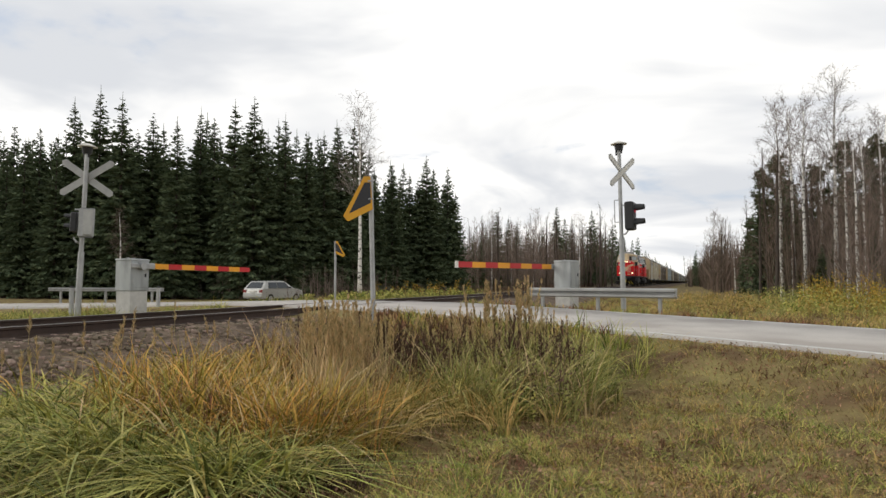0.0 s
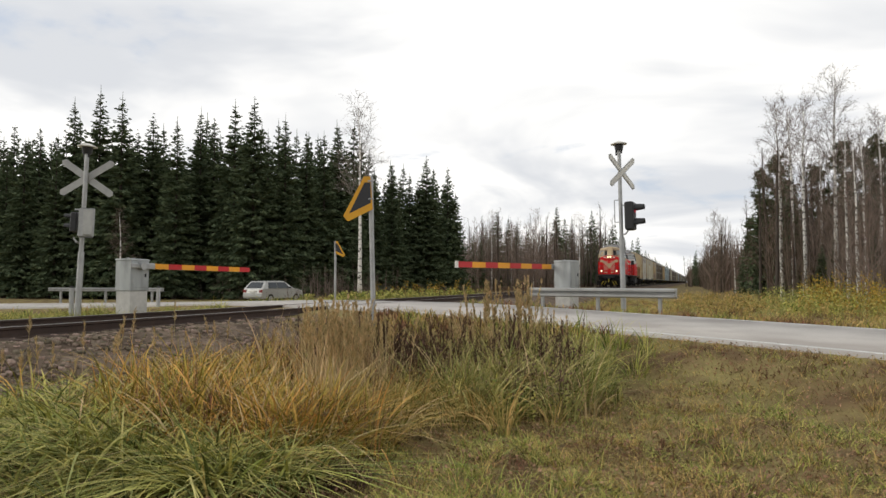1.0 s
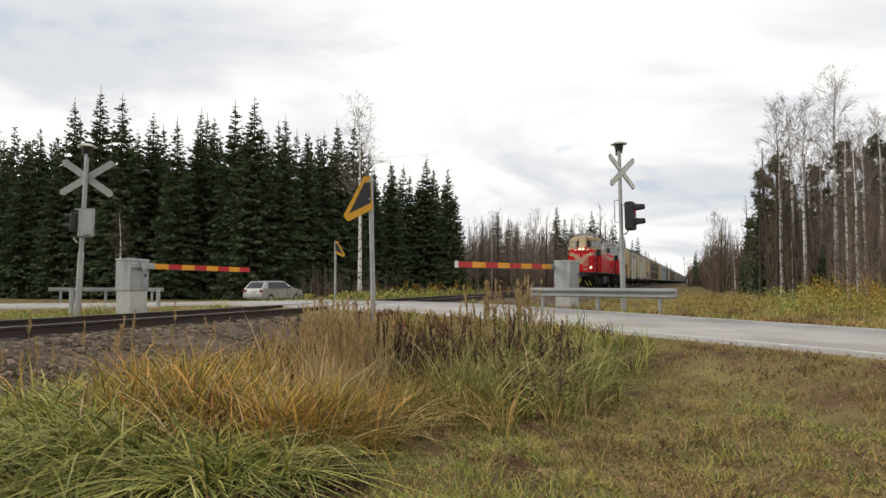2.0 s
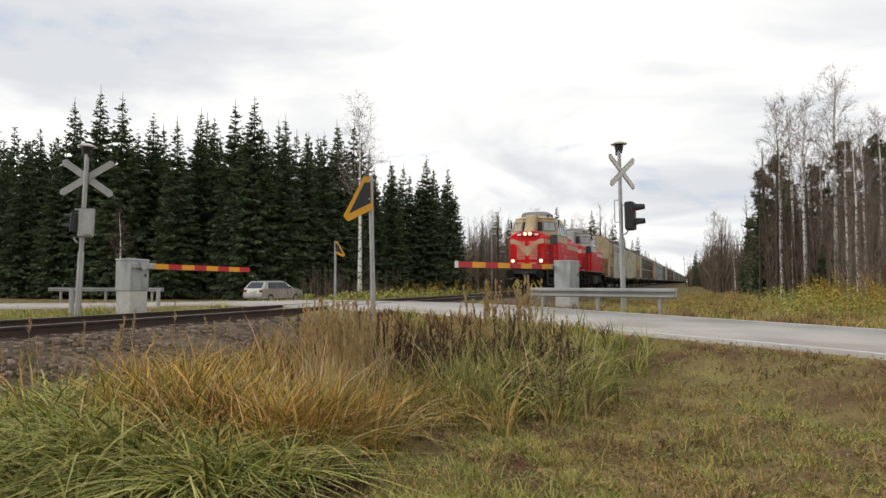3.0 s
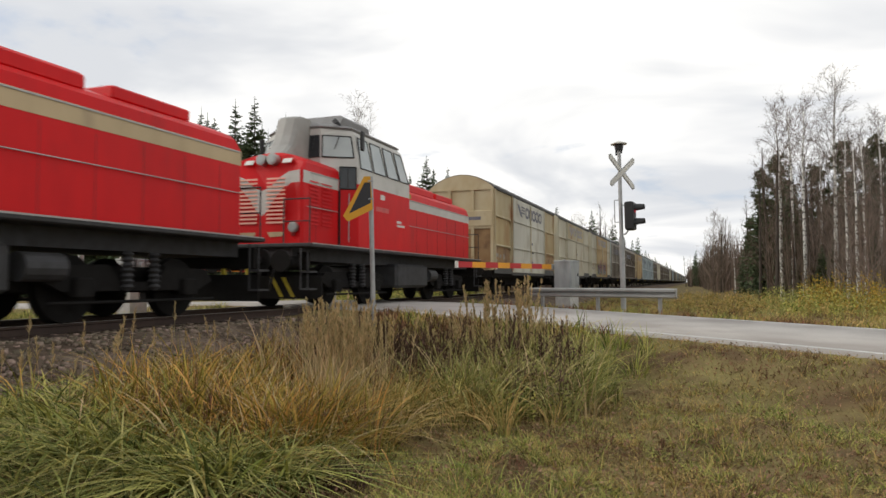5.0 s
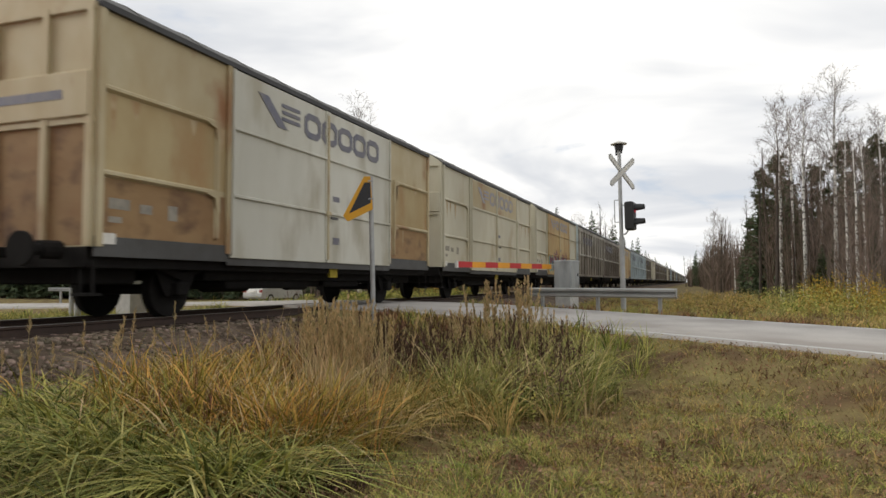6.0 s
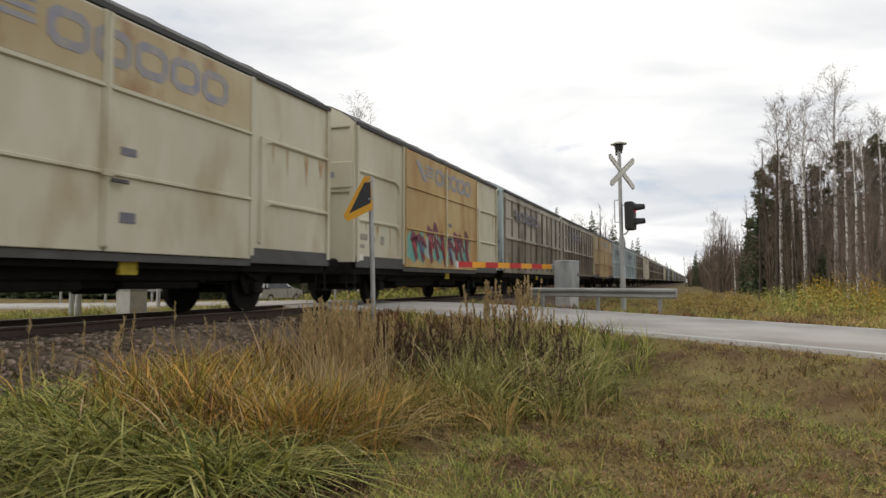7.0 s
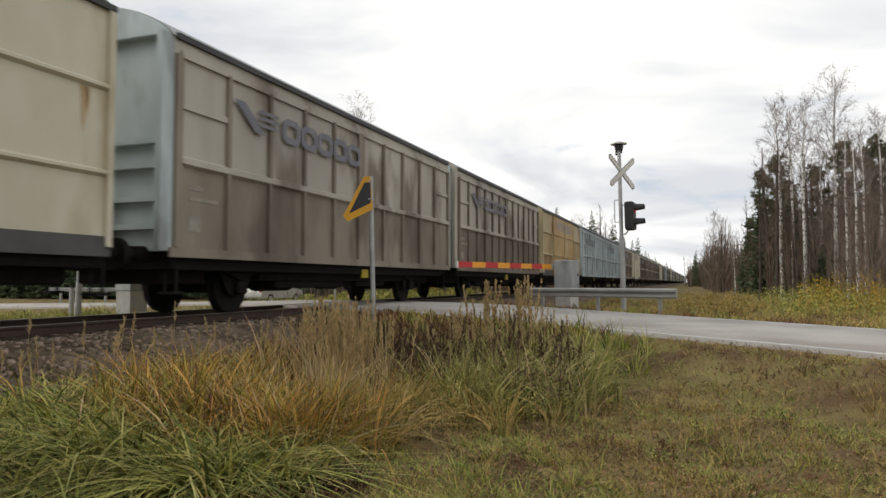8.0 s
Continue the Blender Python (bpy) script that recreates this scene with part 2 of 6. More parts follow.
def base_height(x, y):
    d = x - line_x(y)
    near = np.interp(d, [0, 1.55, 3.4, 5.5, 9.0, 14, 30, 80], [-0.21, -0.22, -0.66, -0.82, -0.90, -0.88, -0.9, -1.0])
    far = np.interp(-d, [0, 1.55, 2.3, 5.0, 12, 18, 60], [-0.21, -0.22, -0.25, -0.30, -0.55, -0.85, -0.9])
    h = np.where(d > 0, near, far)
    lump = 0.05 * np.sin(x * 1.7 + 0.6 * y) * np.sin(y * 1.3 - 0.4 * x) + 0.03 * np.sin(x * 4.1 + 1.0) * np.sin(y * 3.7)
    return h + lump * np.clip((np.abs(d) - 2.0) / 2.0, 0, 1)


def ground_height(x, y):
    x, y = np.asarray(x, float), np.asarray(y, float)
    shape = x.shape
    h = base_height(x, y).ravel()
    r, z = road_near(x, y)
    k = np.clip((r - ROAD_HALF - 0.15) / 2.2, 0, 1)
    k = k * k * (3 - 2 * k)
    return ((z - 0.06) * (1 - k) + h * k).reshape(shape)


def gz(x, y):
    return float(ground_height(np.array([x]), np.array([y]))[0])


def build_ground():
    def axis(lo, hi, step, far):
        a = list(np.arange(lo, hi, step))
        s, up = step, hi
        down = lo
        head, tail = [], []
        while up < far:
            tail.append(up); s *= 1.25; up += s
        s = step
        while down > -far:
            s *= 1.25; down -= s; head.append(down)
        return np.array(head[::-1] + a + tail)
    xs, ys = axis(-34, 22, 0.35, 2500), axis(-2, 48, 0.35, 2500)
    gx, gy = np.meshgrid(xs, ys)
    z = ground_height(gx, gy)
    nx, ny = len(xs), len(ys)
    idx = np.arange(nx * ny).reshape(ny, nx)
    f = np.stack([idx[:-1, :-1], idx[:-1, 1:], idx[1:, 1:], idx[1:, :-1]], -1).reshape(-1, 4)
    me = quick_mesh("ground", np.stack([gx, gy, z], -1), f, M_GROUND)
    me.shade_smooth()
    tagged(new("ground", me), "autumn turf, green and brown, with leaf litter", "ground", kind="structure")
    # ballast bed
    ys2 = np.concatenate([np.arange(-30, 60, 0.5), np.geomspace(60, 1800, 60)])
    prof = [(-2.55, -0.36), (-1.75, -0.16), (-0.8, -0.165), (0.8, -0.165), (1.75, -0.16), (2.6, -0.40), (3.35, -0.64)]
    v = [(line_x(y) + u, y, w + 0.02 * math.sin(5 * u + 3 * y)) for y in ys2 for u, w in prof]
    n = len(prof)
    f = [(j * n + i, j * n + i + 1, (j + 1) * n + i + 1, (j + 1) * n + i) for j in range(len(ys2) - 1) for i in range(n - 1)
         if not (11.2 < ys2[j] < 23.0)]
    tagged(new("ballast_bed", quick_mesh("ballast_bed", v, f, M_GRAVEL)), "brown gravel railway ballast under the track", "ballast", kind="structure")


def build_road():
    def strip(name, a, b, lift, material, label, keep=None):
        l = ROAD_LINE[:, :2] + ROAD_NRM * a
        r = ROAD_LINE[:, :2] + ROAD_NRM * b
        v, f = [], []
        for i in range(len(l)):
            z = ROAD_LINE[i, 2] + lift
            v += [(*l[i], z), (*r[i], z), (*r[i], z - 0.12), (*l[i], z - 0.12)]
        for i in range(len(l) - 1):
            if keep and not keep(i):
                continue
            k = i * 4
            f += [(k, k + 1, k + 5, k + 4), (k + 1, k + 2, k + 6, k + 5), (k + 3, k, k + 4, k + 7)]
        return tagged(new(name, quick_mesh(name, v, f, material)), label, name.replace("_", " "), kind="structure")
    strip("road", -ROAD_HALF, ROAD_HALF, 0.0, M_ROAD, "pale grey worn asphalt road over the level crossing")
    off = lambda i: abs(ROAD_LINE[i, 0] - TX) > 3.5
    strip("edge_line", -ROAD_HALF + 0.12, -ROAD_HALF + 0.24, 0.004, M_ROADPAINT, "worn white painted road edge line", off)
    strip("edge_line", ROAD_HALF - 0.24, ROAD_HALF - 0.12, 0.004, M_ROADPAINT, "worn white painted road edge line", off)


def build_track():
    web = [(-0.07, -0.165), (0.07, -0.165), (0.07, -0.15), (0.012, -0.13), (0.012, -0.045), (0.035, -0.035), (0.036, -0.004),
           (-0.036, -0.004), (-0.035, -0.035), (-0.012, -0.045), (-0.012, -0.13), (-0.07, -0.15)]
    for side in (-0.798, 0.798):
        rail = thing("rail", "rust-brown steel rail with a worn bright head", "rail", pose(line_x(0) + side, 0, 0, 0, 0, TURN), "rails of the track")
        part("rail_web", Build().prism(web, "y", -40, 1800), M_RAIL, rail)
        part("rail_head", Build().box((-0.033, -40, -0.004), (0.033, 1800, 0.0)), M_RAILTOP, rail, "worn bright running surface")
    sl = Build().box((-1.35, -0.12, -0.3), (1.35, 0.12, -0.135), 0.02).mesh("sleeper", M_SLEEPER)
    bed = thing("sleeper_row", "dark weathered wooden railway sleepers in gravel", "sleepers", pose(line_x(0), 0, 0, 0, 0, TURN))
    y = -4.0
    while y < 60:
        if not 12.5 < y < 22.5:
            s = part("sleeper", sl, M_SLEEPER, bed)
            s.matrix_basis = pose(0, y, 0, 0, 0, random.uniform(-0.6, 0.6))
        y += 0.62


build_ground()
build_road()
build_track()


# ---- crossing equipment ----
M_GUARD = mat("dull_galvanised_steel", (0.36, 0.36, 0.345), 0.5, 0.4, (0.26, 0.26, 0.25), 5)
M_LOGO_ = mat("sticker_blue", (0.10, 0.16, 0.34), 0.5, 0, (0.3, 0.33, 0.36), 9)

def cross_arms(root, zc, material, border, yaw):
    """Two crossed boards with pointed ends, turned about the pole by yaw."""
    for k, a in enumerate((33, -33)):
        yy = -0.075 - 0.02 * k
        w, l = 0.08, 0.74
        turn = pose(0, 0, 0, 0, 0, yaw) @ pose(0, 0, zc, 0, a, 0)
        prof = [(-l, 0), (-l + 0.06, -w), (l - 0.06, -w), (l, 0), (l - 0.06, w), (-l + 0.06, w)]
        arm = part("cross_arm", Build().prism(prof, "y", yy, yy + 0.018, turn), border, root)
        inner = [(u * 0.945, v * 0.68) for u, v in prof]
        part("cross_face", Build().prism(inner, "y", yy - 0.005, yy, turn), material, arm, "off-white reflective face")


def signal_mast(m, label, top, zc, zh, board, border, sleeve, cross_yaw, head_yaw, head_out=0.2, head_k=1.0):
    """A pole with bell, cross at height zc and a two-lamp head centred at height zh."""
    root = thing("crossing_signal", label, "crossing signal", m, "crossing signals")
    part("pole", Build().rod((0, 0, -0.3), (0, 0, top - 0.25), 0.055, 0.050, 14), M_GALV, root, smooth=False)
    part("pole_sleeve", Build().rod((0, 0, 0.0), (0, 0, sleeve), 0.072, 0.068, 14), M_GALV, root)
    bell = part("bell", Build().rod((0, 0, top - 0.25), (0, 0, top - 0.08), 0.10, 0.13, 16), M_BLACK, root, "black warning bell")
    part("bell_hood", Build().rod((0, 0, top - 0.085), (0, 0, top - 0.065), 0.22, 0.22, 20).rod((0, 0, top - 0.065), (0, 0, top), 0.215, 0.06, 20), M_SIGNWHITE, bell, "pale hood over the bell")
    part("bell_clapper", Build().rod((-0.07, 0.03, top - 0.38), (-0.07, 0.03, top - 0.2), 0.025, 0.025, 8), M_BLACK, bell)
    part("bell_bracket", Build().rod((0.06, -0.03, top - 0.33), (0.06, -0.03, top - 0.2), 0.02, 0.02, 8), M_BLACK, bell)
    cross_arms(root, zc, board, border, cross_yaw)
    h = 0.38
    head = part("signal_head", Build().box((-0.19, -0.17, -h), (0.19, 0.07, h), 0.035), M_BLACK, root, "black two-lamp signal head")
    head.matrix_basis = pose(0, 0, zh, 0, 0, head_yaw) @ pose(0, -head_out, 0) @ Matrix.Diagonal((head_k, head_k, head_k, 1))
    for k in range(2):
        zz = -0.19 + 0.38 * k
        part("lamp", Build().rod((0, -0.175, zz), (0, -0.19, zz), 0.11, 0.11, 16), M_REDLAMP if k else M_BLACK, head, "dark red signal lens")
        vis = Build()
        ring = [(0.135 * math.cos(radians(a)), 0.135 * math.sin(radians(a))) for a in range(-20, 201, 20)]
        ring += [(0.125 * math.cos(radians(a)), 0.125 * math.sin(radians(a))) for a in range(200, -21, -20)]
        vis.loft([[(u, -0.17, zz + v) for u, v in ring], [(u * 0.9, -0.42, zz + v * 0.7 + 0.02) for u, v in ring]])
        part("visor", vis, M_BLACK, head)
    d = pose(0, 0, 0, 0, 0, head_yaw) @ Vector((0, -0.2, 0))
    part("bracket", Build().pipe([(0, 0, zh - h - 0.12), (d.x * 0.6, d.y * 0.6, zh - h - 0.09), (d.x, d.y, zh - h + 0.02)], 0.022), M_GALV, root)
    part("upper_bracket", Build().rod((0, 0, zh + h - 0.08), (d.x, d.y, zh + h - 0.08), 0.02), M_GALV, root)
    return root


def gate(m, label, boom_len, boom_side, stripes, white_tip, boom_off=-0.30):
    """A barrier machine with its lowered boom; the boom runs along local x * boom_side."""
    root = thing("barrier_gate", label, "barrier gate", m, "barrier gates")
    part("plinth", Build().box((-0.27, -0.23, -0.35), (0.27, 0.23, 0.62), 0.012), M_CONCRETE, root, "pale concrete plinth")
    cab = part("cabinet", Build().box((-0.29, -0.25, 0.62), (0.29, 0.25, 1.38), 0.015), M_BOXGREY, root, "weathered grey steel cabinet")
    part("cabinet_lid", Build().box((-0.302, -0.262, 1.345), (0.302, 0.262, 1.40), 0.015), M_BOXGREY, cab)
    for sy in (-1, 1):
        part("door_panel", Build().box((-0.24, min(sy * 0.25, sy * 0.256), 0.70), (0.24, max(sy * 0.25, sy * 0.256), 1.30), 0.003), M_BOXGREY, cab, "cabinet door panel")
        part("lock", Build().box((0.14, min(sy * 0.256, sy * 0.275), 0.95), (0.18, max(sy * 0.256, sy * 0.275), 1.04), 0.004), M_BLACK, cab)
        for z in (0.8, 1.15):
            part("hinge", Build().rod((-0.24, sy * 0.26, z), (-0.24, sy * 0.26, z + 0.09), 0.014), M_GALV, cab)
    part("side_sticker", Build().box((0.288, 0.02, 1.22), (0.294, 0.2, 1.30)), M_LOGO_, cab, "small blue sticker")
    for x, y in ((-0.14, 0.0), (0.15, 0.12)):
        part("cabinet_bolt", Build().rod((x, y, 1.395), (x, y, 1.43), 0.022), M_GALV, cab)
    s = boom_side
    yb = boom_off
    start = 0.38
    arm = part("boom_arm", Build().box((min(0, s * (start + 0.02)), yb - 0.04, 1.15), (max(0, s * (start + 0.02)), yb + 0.03, 1.30), 0.015), M_GALV, root, "grey boom carrier arm")
    part("pivot", Build().rod((0, yb - 0.08, 1.225), (0, yb + 0.1 if yb < 0 else 0.2, 1.225), 0.10, 0.10, 18), M_GALV, arm)
    part("counter_arm", Build().box((min(0, -s * 0.34), yb - 0.02, 1.17), (max(0, -s * 0.34), yb + 0.02, 1.28), 0.01), M_GALV, arm)
    boom = part("boom", Build().box((min(s * (start - 0.04), s * (start + 0.04)), yb - 0.025, 1.16), (max(s * (start - 0.04), s * (start + 0.04)), yb + 0.02, 1.29)), M_GALV, root)
    n = stripes
    step = (boom_len - start) / n
    for k in range(n):
        a, b = s * (start + k * step), s * (start + (k + 1) * step)
        part("stripe", Build().box((min(a, b), yb - 0.03, 1.158), (max(a, b), yb + 0.025, 1.292)), M_BOOMYEL if k % 2 == 0 else M_BOOMRED, boom, "yellow reflective stripe" if k % 2 == 0 else "red reflective stripe")
    if white_tip:
        a, b = s * boom_len, s * (boom_len + 0.07)
        part("tip", Build().box((min(a, b), yb - 0.03, 1.145), (max(a, b), yb + 0.025, 1.305)), M_WHITE, boom, "white boom tip")
    return root


def guard_rail(name, a, b, z, n_posts, label, k=1.0):
    a, b = Vector((*a, 0)), Vector((*b, 0))
    d = b - a
    ang = math.degrees(math.atan2(d.y, d.x))
    root = thing(name, label, "guard rail", pose(a.x, a.y, z, 0, 0, ang), "guard rails")
    L = d.length
    prof = [(0.0, 0.0), (-0.085, 0.035), (-0.085, 0.10), (0.01, 0.135), (0.01, 0.175), (-0.085, 0.21), (-0.085, 0.275), (0.0, 0.31)]
    prof = [(u * k, w * 0.8 * k) for u, w in prof]
    prof = prof + [(u + 0.006, w) for u, w in prof[::-1]]
    part("rail_beam", Build().prism(prof, "x", 0, L), M_GUARD, root)
    part("end_plate", Build().prism([(u * k, w * k) for u, w in ((0.0, 0.0), (-0.055, 0.04), (-0.055, 0.21), (0.0, 0.248), (0.012, 0.248), (0.012, 0))], "x", L, L + 0.03), M_GUARD, root)
    for i in range(n_posts):
        x = L * (i + 0.25) / (n_posts - 0.5)
        p = part("post", Build().box((x - 0.04, 0.02, -0.75), (x + 0.04, 0.10, 0.2 * k), 0.006), M_GUARD, root)
        part("bolt", Build().rod((x, -0.012, 0.124 * k), (x, 0.012, 0.124 * k), 0.018), M_GUARD, p)
    return root


def plough_sign(m, label, h, size, flip, pole_r):
    """A snow-plough marker: a slanted dark triangle with a yellow border beside its pole."""
    root = thing("plough_marker", label, "track sign", m, "snow-plough markers")
    part("pole", Build().rod((0, 0, -0.3), (0, 0, h), pole_r, pole_r, 10).rod((0, 0, h), (0, 0, h + 0.01), pole_r * 0.8, pole_r * 0.4, 10), M_GALV, root)
    s = size * (-1 if flip else 1)
    tri = [(0.0, 0.0), (-0.14 * s, 0.0), (-0.60 * s, -0.84 * size), (-0.50 * s, -0.96 * size), (0.04 * s, -0.71 * size)]
    cx, cz = -0.21 * s, -0.46 * size
    plate = part("plate", Build().prism([(x, z + h) for x, z in tri], "y", -0.045, -0.035), M_YELLOW, root, "yellow-bordered plate")
    inner = [(-0.0 * s, -0.13 * size), (-0.13 * s, -0.13 * size), (-0.47 * s, -0.79 * size), (0.0 * s, -0.57 * size)]
    for y0, y1 in ((-0.048, -0.045), (-0.035, -0.032)):
        part("panel", Build().prism([(x, z + h) for x, z in inner], "y", y0, y1), M_BLACKPLATE, plate, "dark inner panel")
    part("clamp", Build().box((-0.05, -0.05, h - 0.10), (0.05, 0.045, h - 0.07), 0.005), M_GALV, root)
    part("clamp", Build().box((-0.05, -0.05, h - 0.5 * size), (0.05, 0.045, h - 0.5 * size + 0.03), 0.005), M_GALV, root)
    return root


mast_near = signal_mast(pose(-1.70, 19.1, -0.25, 0, -1.0, 20), "grey steel crossing signal pole with off-white cross and black lamps", 4.64, 3.80, 2.60, M_SIGNWHITE, M_SIGNGREY, 2.05, 44, 62)
part("cable_frame", Build().pipe([(-0.05, 0.02, 3.05), (-0.16, 0.02, 3.05), (-0.16, 0.02, 2.45), (-0.05, 0.02, 2.45)], 0.012), M_GALV, mast_near)
mast_far = signal_mast(pose(-13.58, 12.48, -0.24, 0, 2.0, 20), "grey steel crossing signal pole seen from behind its cross", 4.12, 3.31, 2.24, M_SIGNGREY, M_SIGNGREY, 1.55, 180, 275, 0.15, 0.62)
board = part("backboard", Build().box((-0.06, -0.14, 1.88), (0.32, -0.06, 2.58), 0.035), M_GALV, mast_far, "pale grey metal back of the lamp unit")
part("backboard_cover", Build().box((0.08, -0.17, 1.94), (0.30, -0.14, 2.54), 0.02), M_SIGNGREY, board)

gate(pose(-3.3, 19.64, -0.20, 0, -0.3, 73.5), "grey barrier cabinet with lowered red and yellow boom", 4.95, -1, 8, True, 0.31)
gate(pose(-12.9, 13.44, -0.24, 0, 0.4, 88), "pale grey barrier cabinet on concrete with lowered red and yellow boom", 4.14, 1, 8, False)
guard_rail("guard_rail", (-4.2, 18.75), (-0.34, 17.3), 0.205, 3, "galvanised steel crash barrier beside the road", 0.95)
guard_rail("guard_rail", (-25.9, 22.3), (-20.4, 22.95), 0.20, 3, "galvanised steel crash barrier by the far road", 0.6)
plough_sign(pose(-5.49, 11.6, gz(-5.49, 11.6), 0, -1.4, 20), "yellow and black snow-plough marker on a steel pole", 3.195, 0.86, False, 0.045)
plough_sign(pose(-14.5, 26.7, gz(-14.5, 26.7), 0, 0, 20), "small yellow and black snow-plough marker on a thin pole", 2.65, 0.72, True, 0.05)


def post_stub(m, label):
    root = thing("marker_post", label, "post", m)
    part("shaft", Build().rod((0, 0, -0.3), (0, 0, 0.72), 0.06, 0.055, 10), M_GALV, root)
    part("cap", Build().rod((0, 0, 0.72), (0, 0, 0.76), 0.058, 0.03, 10), M_FRAME, root)


post_stub(pose(-14.4, 13.05, -0.27), "short grey marker post beside the signal")
post_stub(pose(-15.2, 16.9, -0.3), "short dark marker post behind the barrier")

M_CAR = mat("car_silver", (0.42, 0.42, 0.40), 0.35, 0.35, (0.36, 0.36, 0.34), 3, 1, 0.6, 0.0)
M_TYRE = mat("tyre_rubber", (0.02, 0.02, 0.02), 0.85)
M_TAIL = mat("tail_lamp", (0.28, 0.03, 0.03), 0.3, bump=0)


def car(m):
    """A small hatchback, its nose towards +y."""
    root = thing("car", "pale silver older hatchback parked by the far road", "car", m)
    prof = [(-2.0, 0.30), (-2.02, 0.62), (-1.95, 0.92), (-1.55, 1.36), (-1.40, 1.42), (0.10, 1.43), (0.30, 1.38), (1.00, 0.97), (1.85, 0.82), (2.0, 0.62), (2.0, 0.30)]
    b = Build()
    rings = []
    for x, k in ((-0.83, 0.94), (-0.80, 1.0), (0.80, 1.0), (0.83, 0.94)):
        rings.append([(x * (1 - 0.22 * max(0, (z - 0.92) / 0.5)), y * k, 0.3 + (z - 0.3) * (0.99 if k < 1 else 1)) for y, z in prof])
    b.loft(rings)
    body = part("body", b, M_CAR, root)
    part("rear_window", Build().add([(-0.62, -1.93, 0.98), (0.62, -1.93, 0.98), (0.52, -1.60, 1.34), (-0.52, -1.60, 1.34), (-0.62, -1.9, 0.96), (0.62, -1.9, 0.96), (0.52, -1.55, 1.32), (-0.52, -1.55, 1.32)],
         [(0, 1, 2, 3), (7, 6, 5, 4), (0, 4, 5, 1), (3, 2, 6, 7), (0, 3, 7, 4), (1, 5, 6, 2)]), M_WINDOW, body, "dark rear window")
    for sx in (-1, 1):
        for y0, y1, t0, t1 in ((-1.45, -0.62, -1.32, -0.60), (-0.54, 0.62, -0.54, 0.22)):
            part("side_window", Build().add([(sx * 0.850, y0, 0.95), (sx * 0.850, y1, 0.95), (sx * 0.700, t1, 1.34), (sx * 0.700, t0, 1.34), (sx * 0.79, y0, 0.95), (sx * 0.79, y1, 0.95), (sx * 0.64, t1, 1.34), (sx * 0.64, t0, 1.34)],
                 [(0, 1, 2, 3), (7, 6, 5, 4), (0, 4, 5, 1), (3, 2, 6, 7), (0, 3, 7, 4), (1, 5, 6, 2)]), M_WINDOW, body, "dark side window")
        part("tail_light", Build().box((sx * 0.68 - 0.12, -2.04, 0.68), (sx * 0.68 + 0.12, -1.98, 0.86), 0.01), M_TAIL, body, "dull red tail light")
        part("mirror", Build().box((sx * 0.88 - 0.07, 0.55, 0.94), (sx * 0.88 + 0.07, 0.65, 1.04), 0.02), M_BLACK, body)
        for y in (-1.25, 1.25):
            w = part("wheel", Build().rod((sx * 0.66, y, 0.29), (sx * 0.84, y, 0.29), 0.29, 0.29, 18), M_TYRE, root)
            part("hubcap", Build().rod((sx * 0.835, y, 0.29), (sx * 0.85, y, 0.29), 0.18, 0.16, 14), M_GALV, w, "silver wheel cover")
    part("bumper", Build().box((-0.80, -2.08, 0.36), (0.80, -1.95, 0.56), 0.04), M_CAR, root, "silver rear bumper")
    part("plate", Build().box((-0.26, -2.06, 0.70), (0.26, -2.02, 0.80)), M_WHITE, body, "plain pale plate")


car(pose(-26.2, 39.8, gz(-26.2, 39.8), 0, 0, -8))


# ---- train ----
M_W_CREAM = mat("wagon_cream_paint", (0.558, 0.530, 0.419), 0.6, 0, (0.502, 0.460, 0.335), 2.0, 1, 0.8, 0.05, 25, stain=(0.372, 0.298, 0.177), stain_scale=1.1, stain_lo=0.54, stain_hi=0.74, stretch=(1, 1, 0.45))
M_W_OCHRE = mat("wagon_ochre_grime", (0.495, 0.427, 0.279), 0.65, 0, (0.396, 0.306, 0.162), 1.6, 1, 0.8, 0.05, 25, stain=(0.234, 0.095, 0.032), stain_scale=0.9, stain_lo=0.54, stain_hi=0.68, stretch=(1, 1, 0.6))
M_W_ORANGE = mat("wagon_orange_cream", (0.493, 0.370, 0.176), 0.6, 0, (0.422, 0.273, 0.097), 1.8, 1, 0.8, 0.05, 25, stain=(0.352, 0.194, 0.062), stain_scale=1.2, stretch=(1, 1, 0.45))
M_W_WHITE = mat("wagon_grey_white", (0.58, 0.57, 0.50), 0.6, 0, (0.50, 0.485, 0.41), 1.8, 1, 0.8, 0.05, 25, stain=(0.36, 0.33, 0.25), stain_scale=1.2, stretch=(1, 1, 0.4))
M_W_GREY = mat("wagon_dirty_grey", (0.44, 0.415, 0.36), 0.7, 0, (0.34, 0.31, 0.26), 1.6, 1, 0.8, 0.06, 25, stain=(0.14, 0.115, 0.085), stain_scale=1.0, stretch=(1, 1, 0.4))
M_W_BROWN = mat("wagon_brown_grime", (0.185, 0.155, 0.12), 0.75, 0, (0.13, 0.105, 0.08), 1.6, 1, 0.8, 0.06, 25, stain=(0.10, 0.075, 0.055), stain_scale=1.0, stretch=(1, 1, 0.4))
M_W_DIRT = mat("wagon_lower_grime", (0.275, 0.238, 0.185), 0.75, 0, (0.15, 0.128, 0.098), 1.6, 1, 0.8, 0.06, 25, stain=(0.11, 0.088, 0.064), stain_scale=1.0, stretch=(1, 1, 0.4))
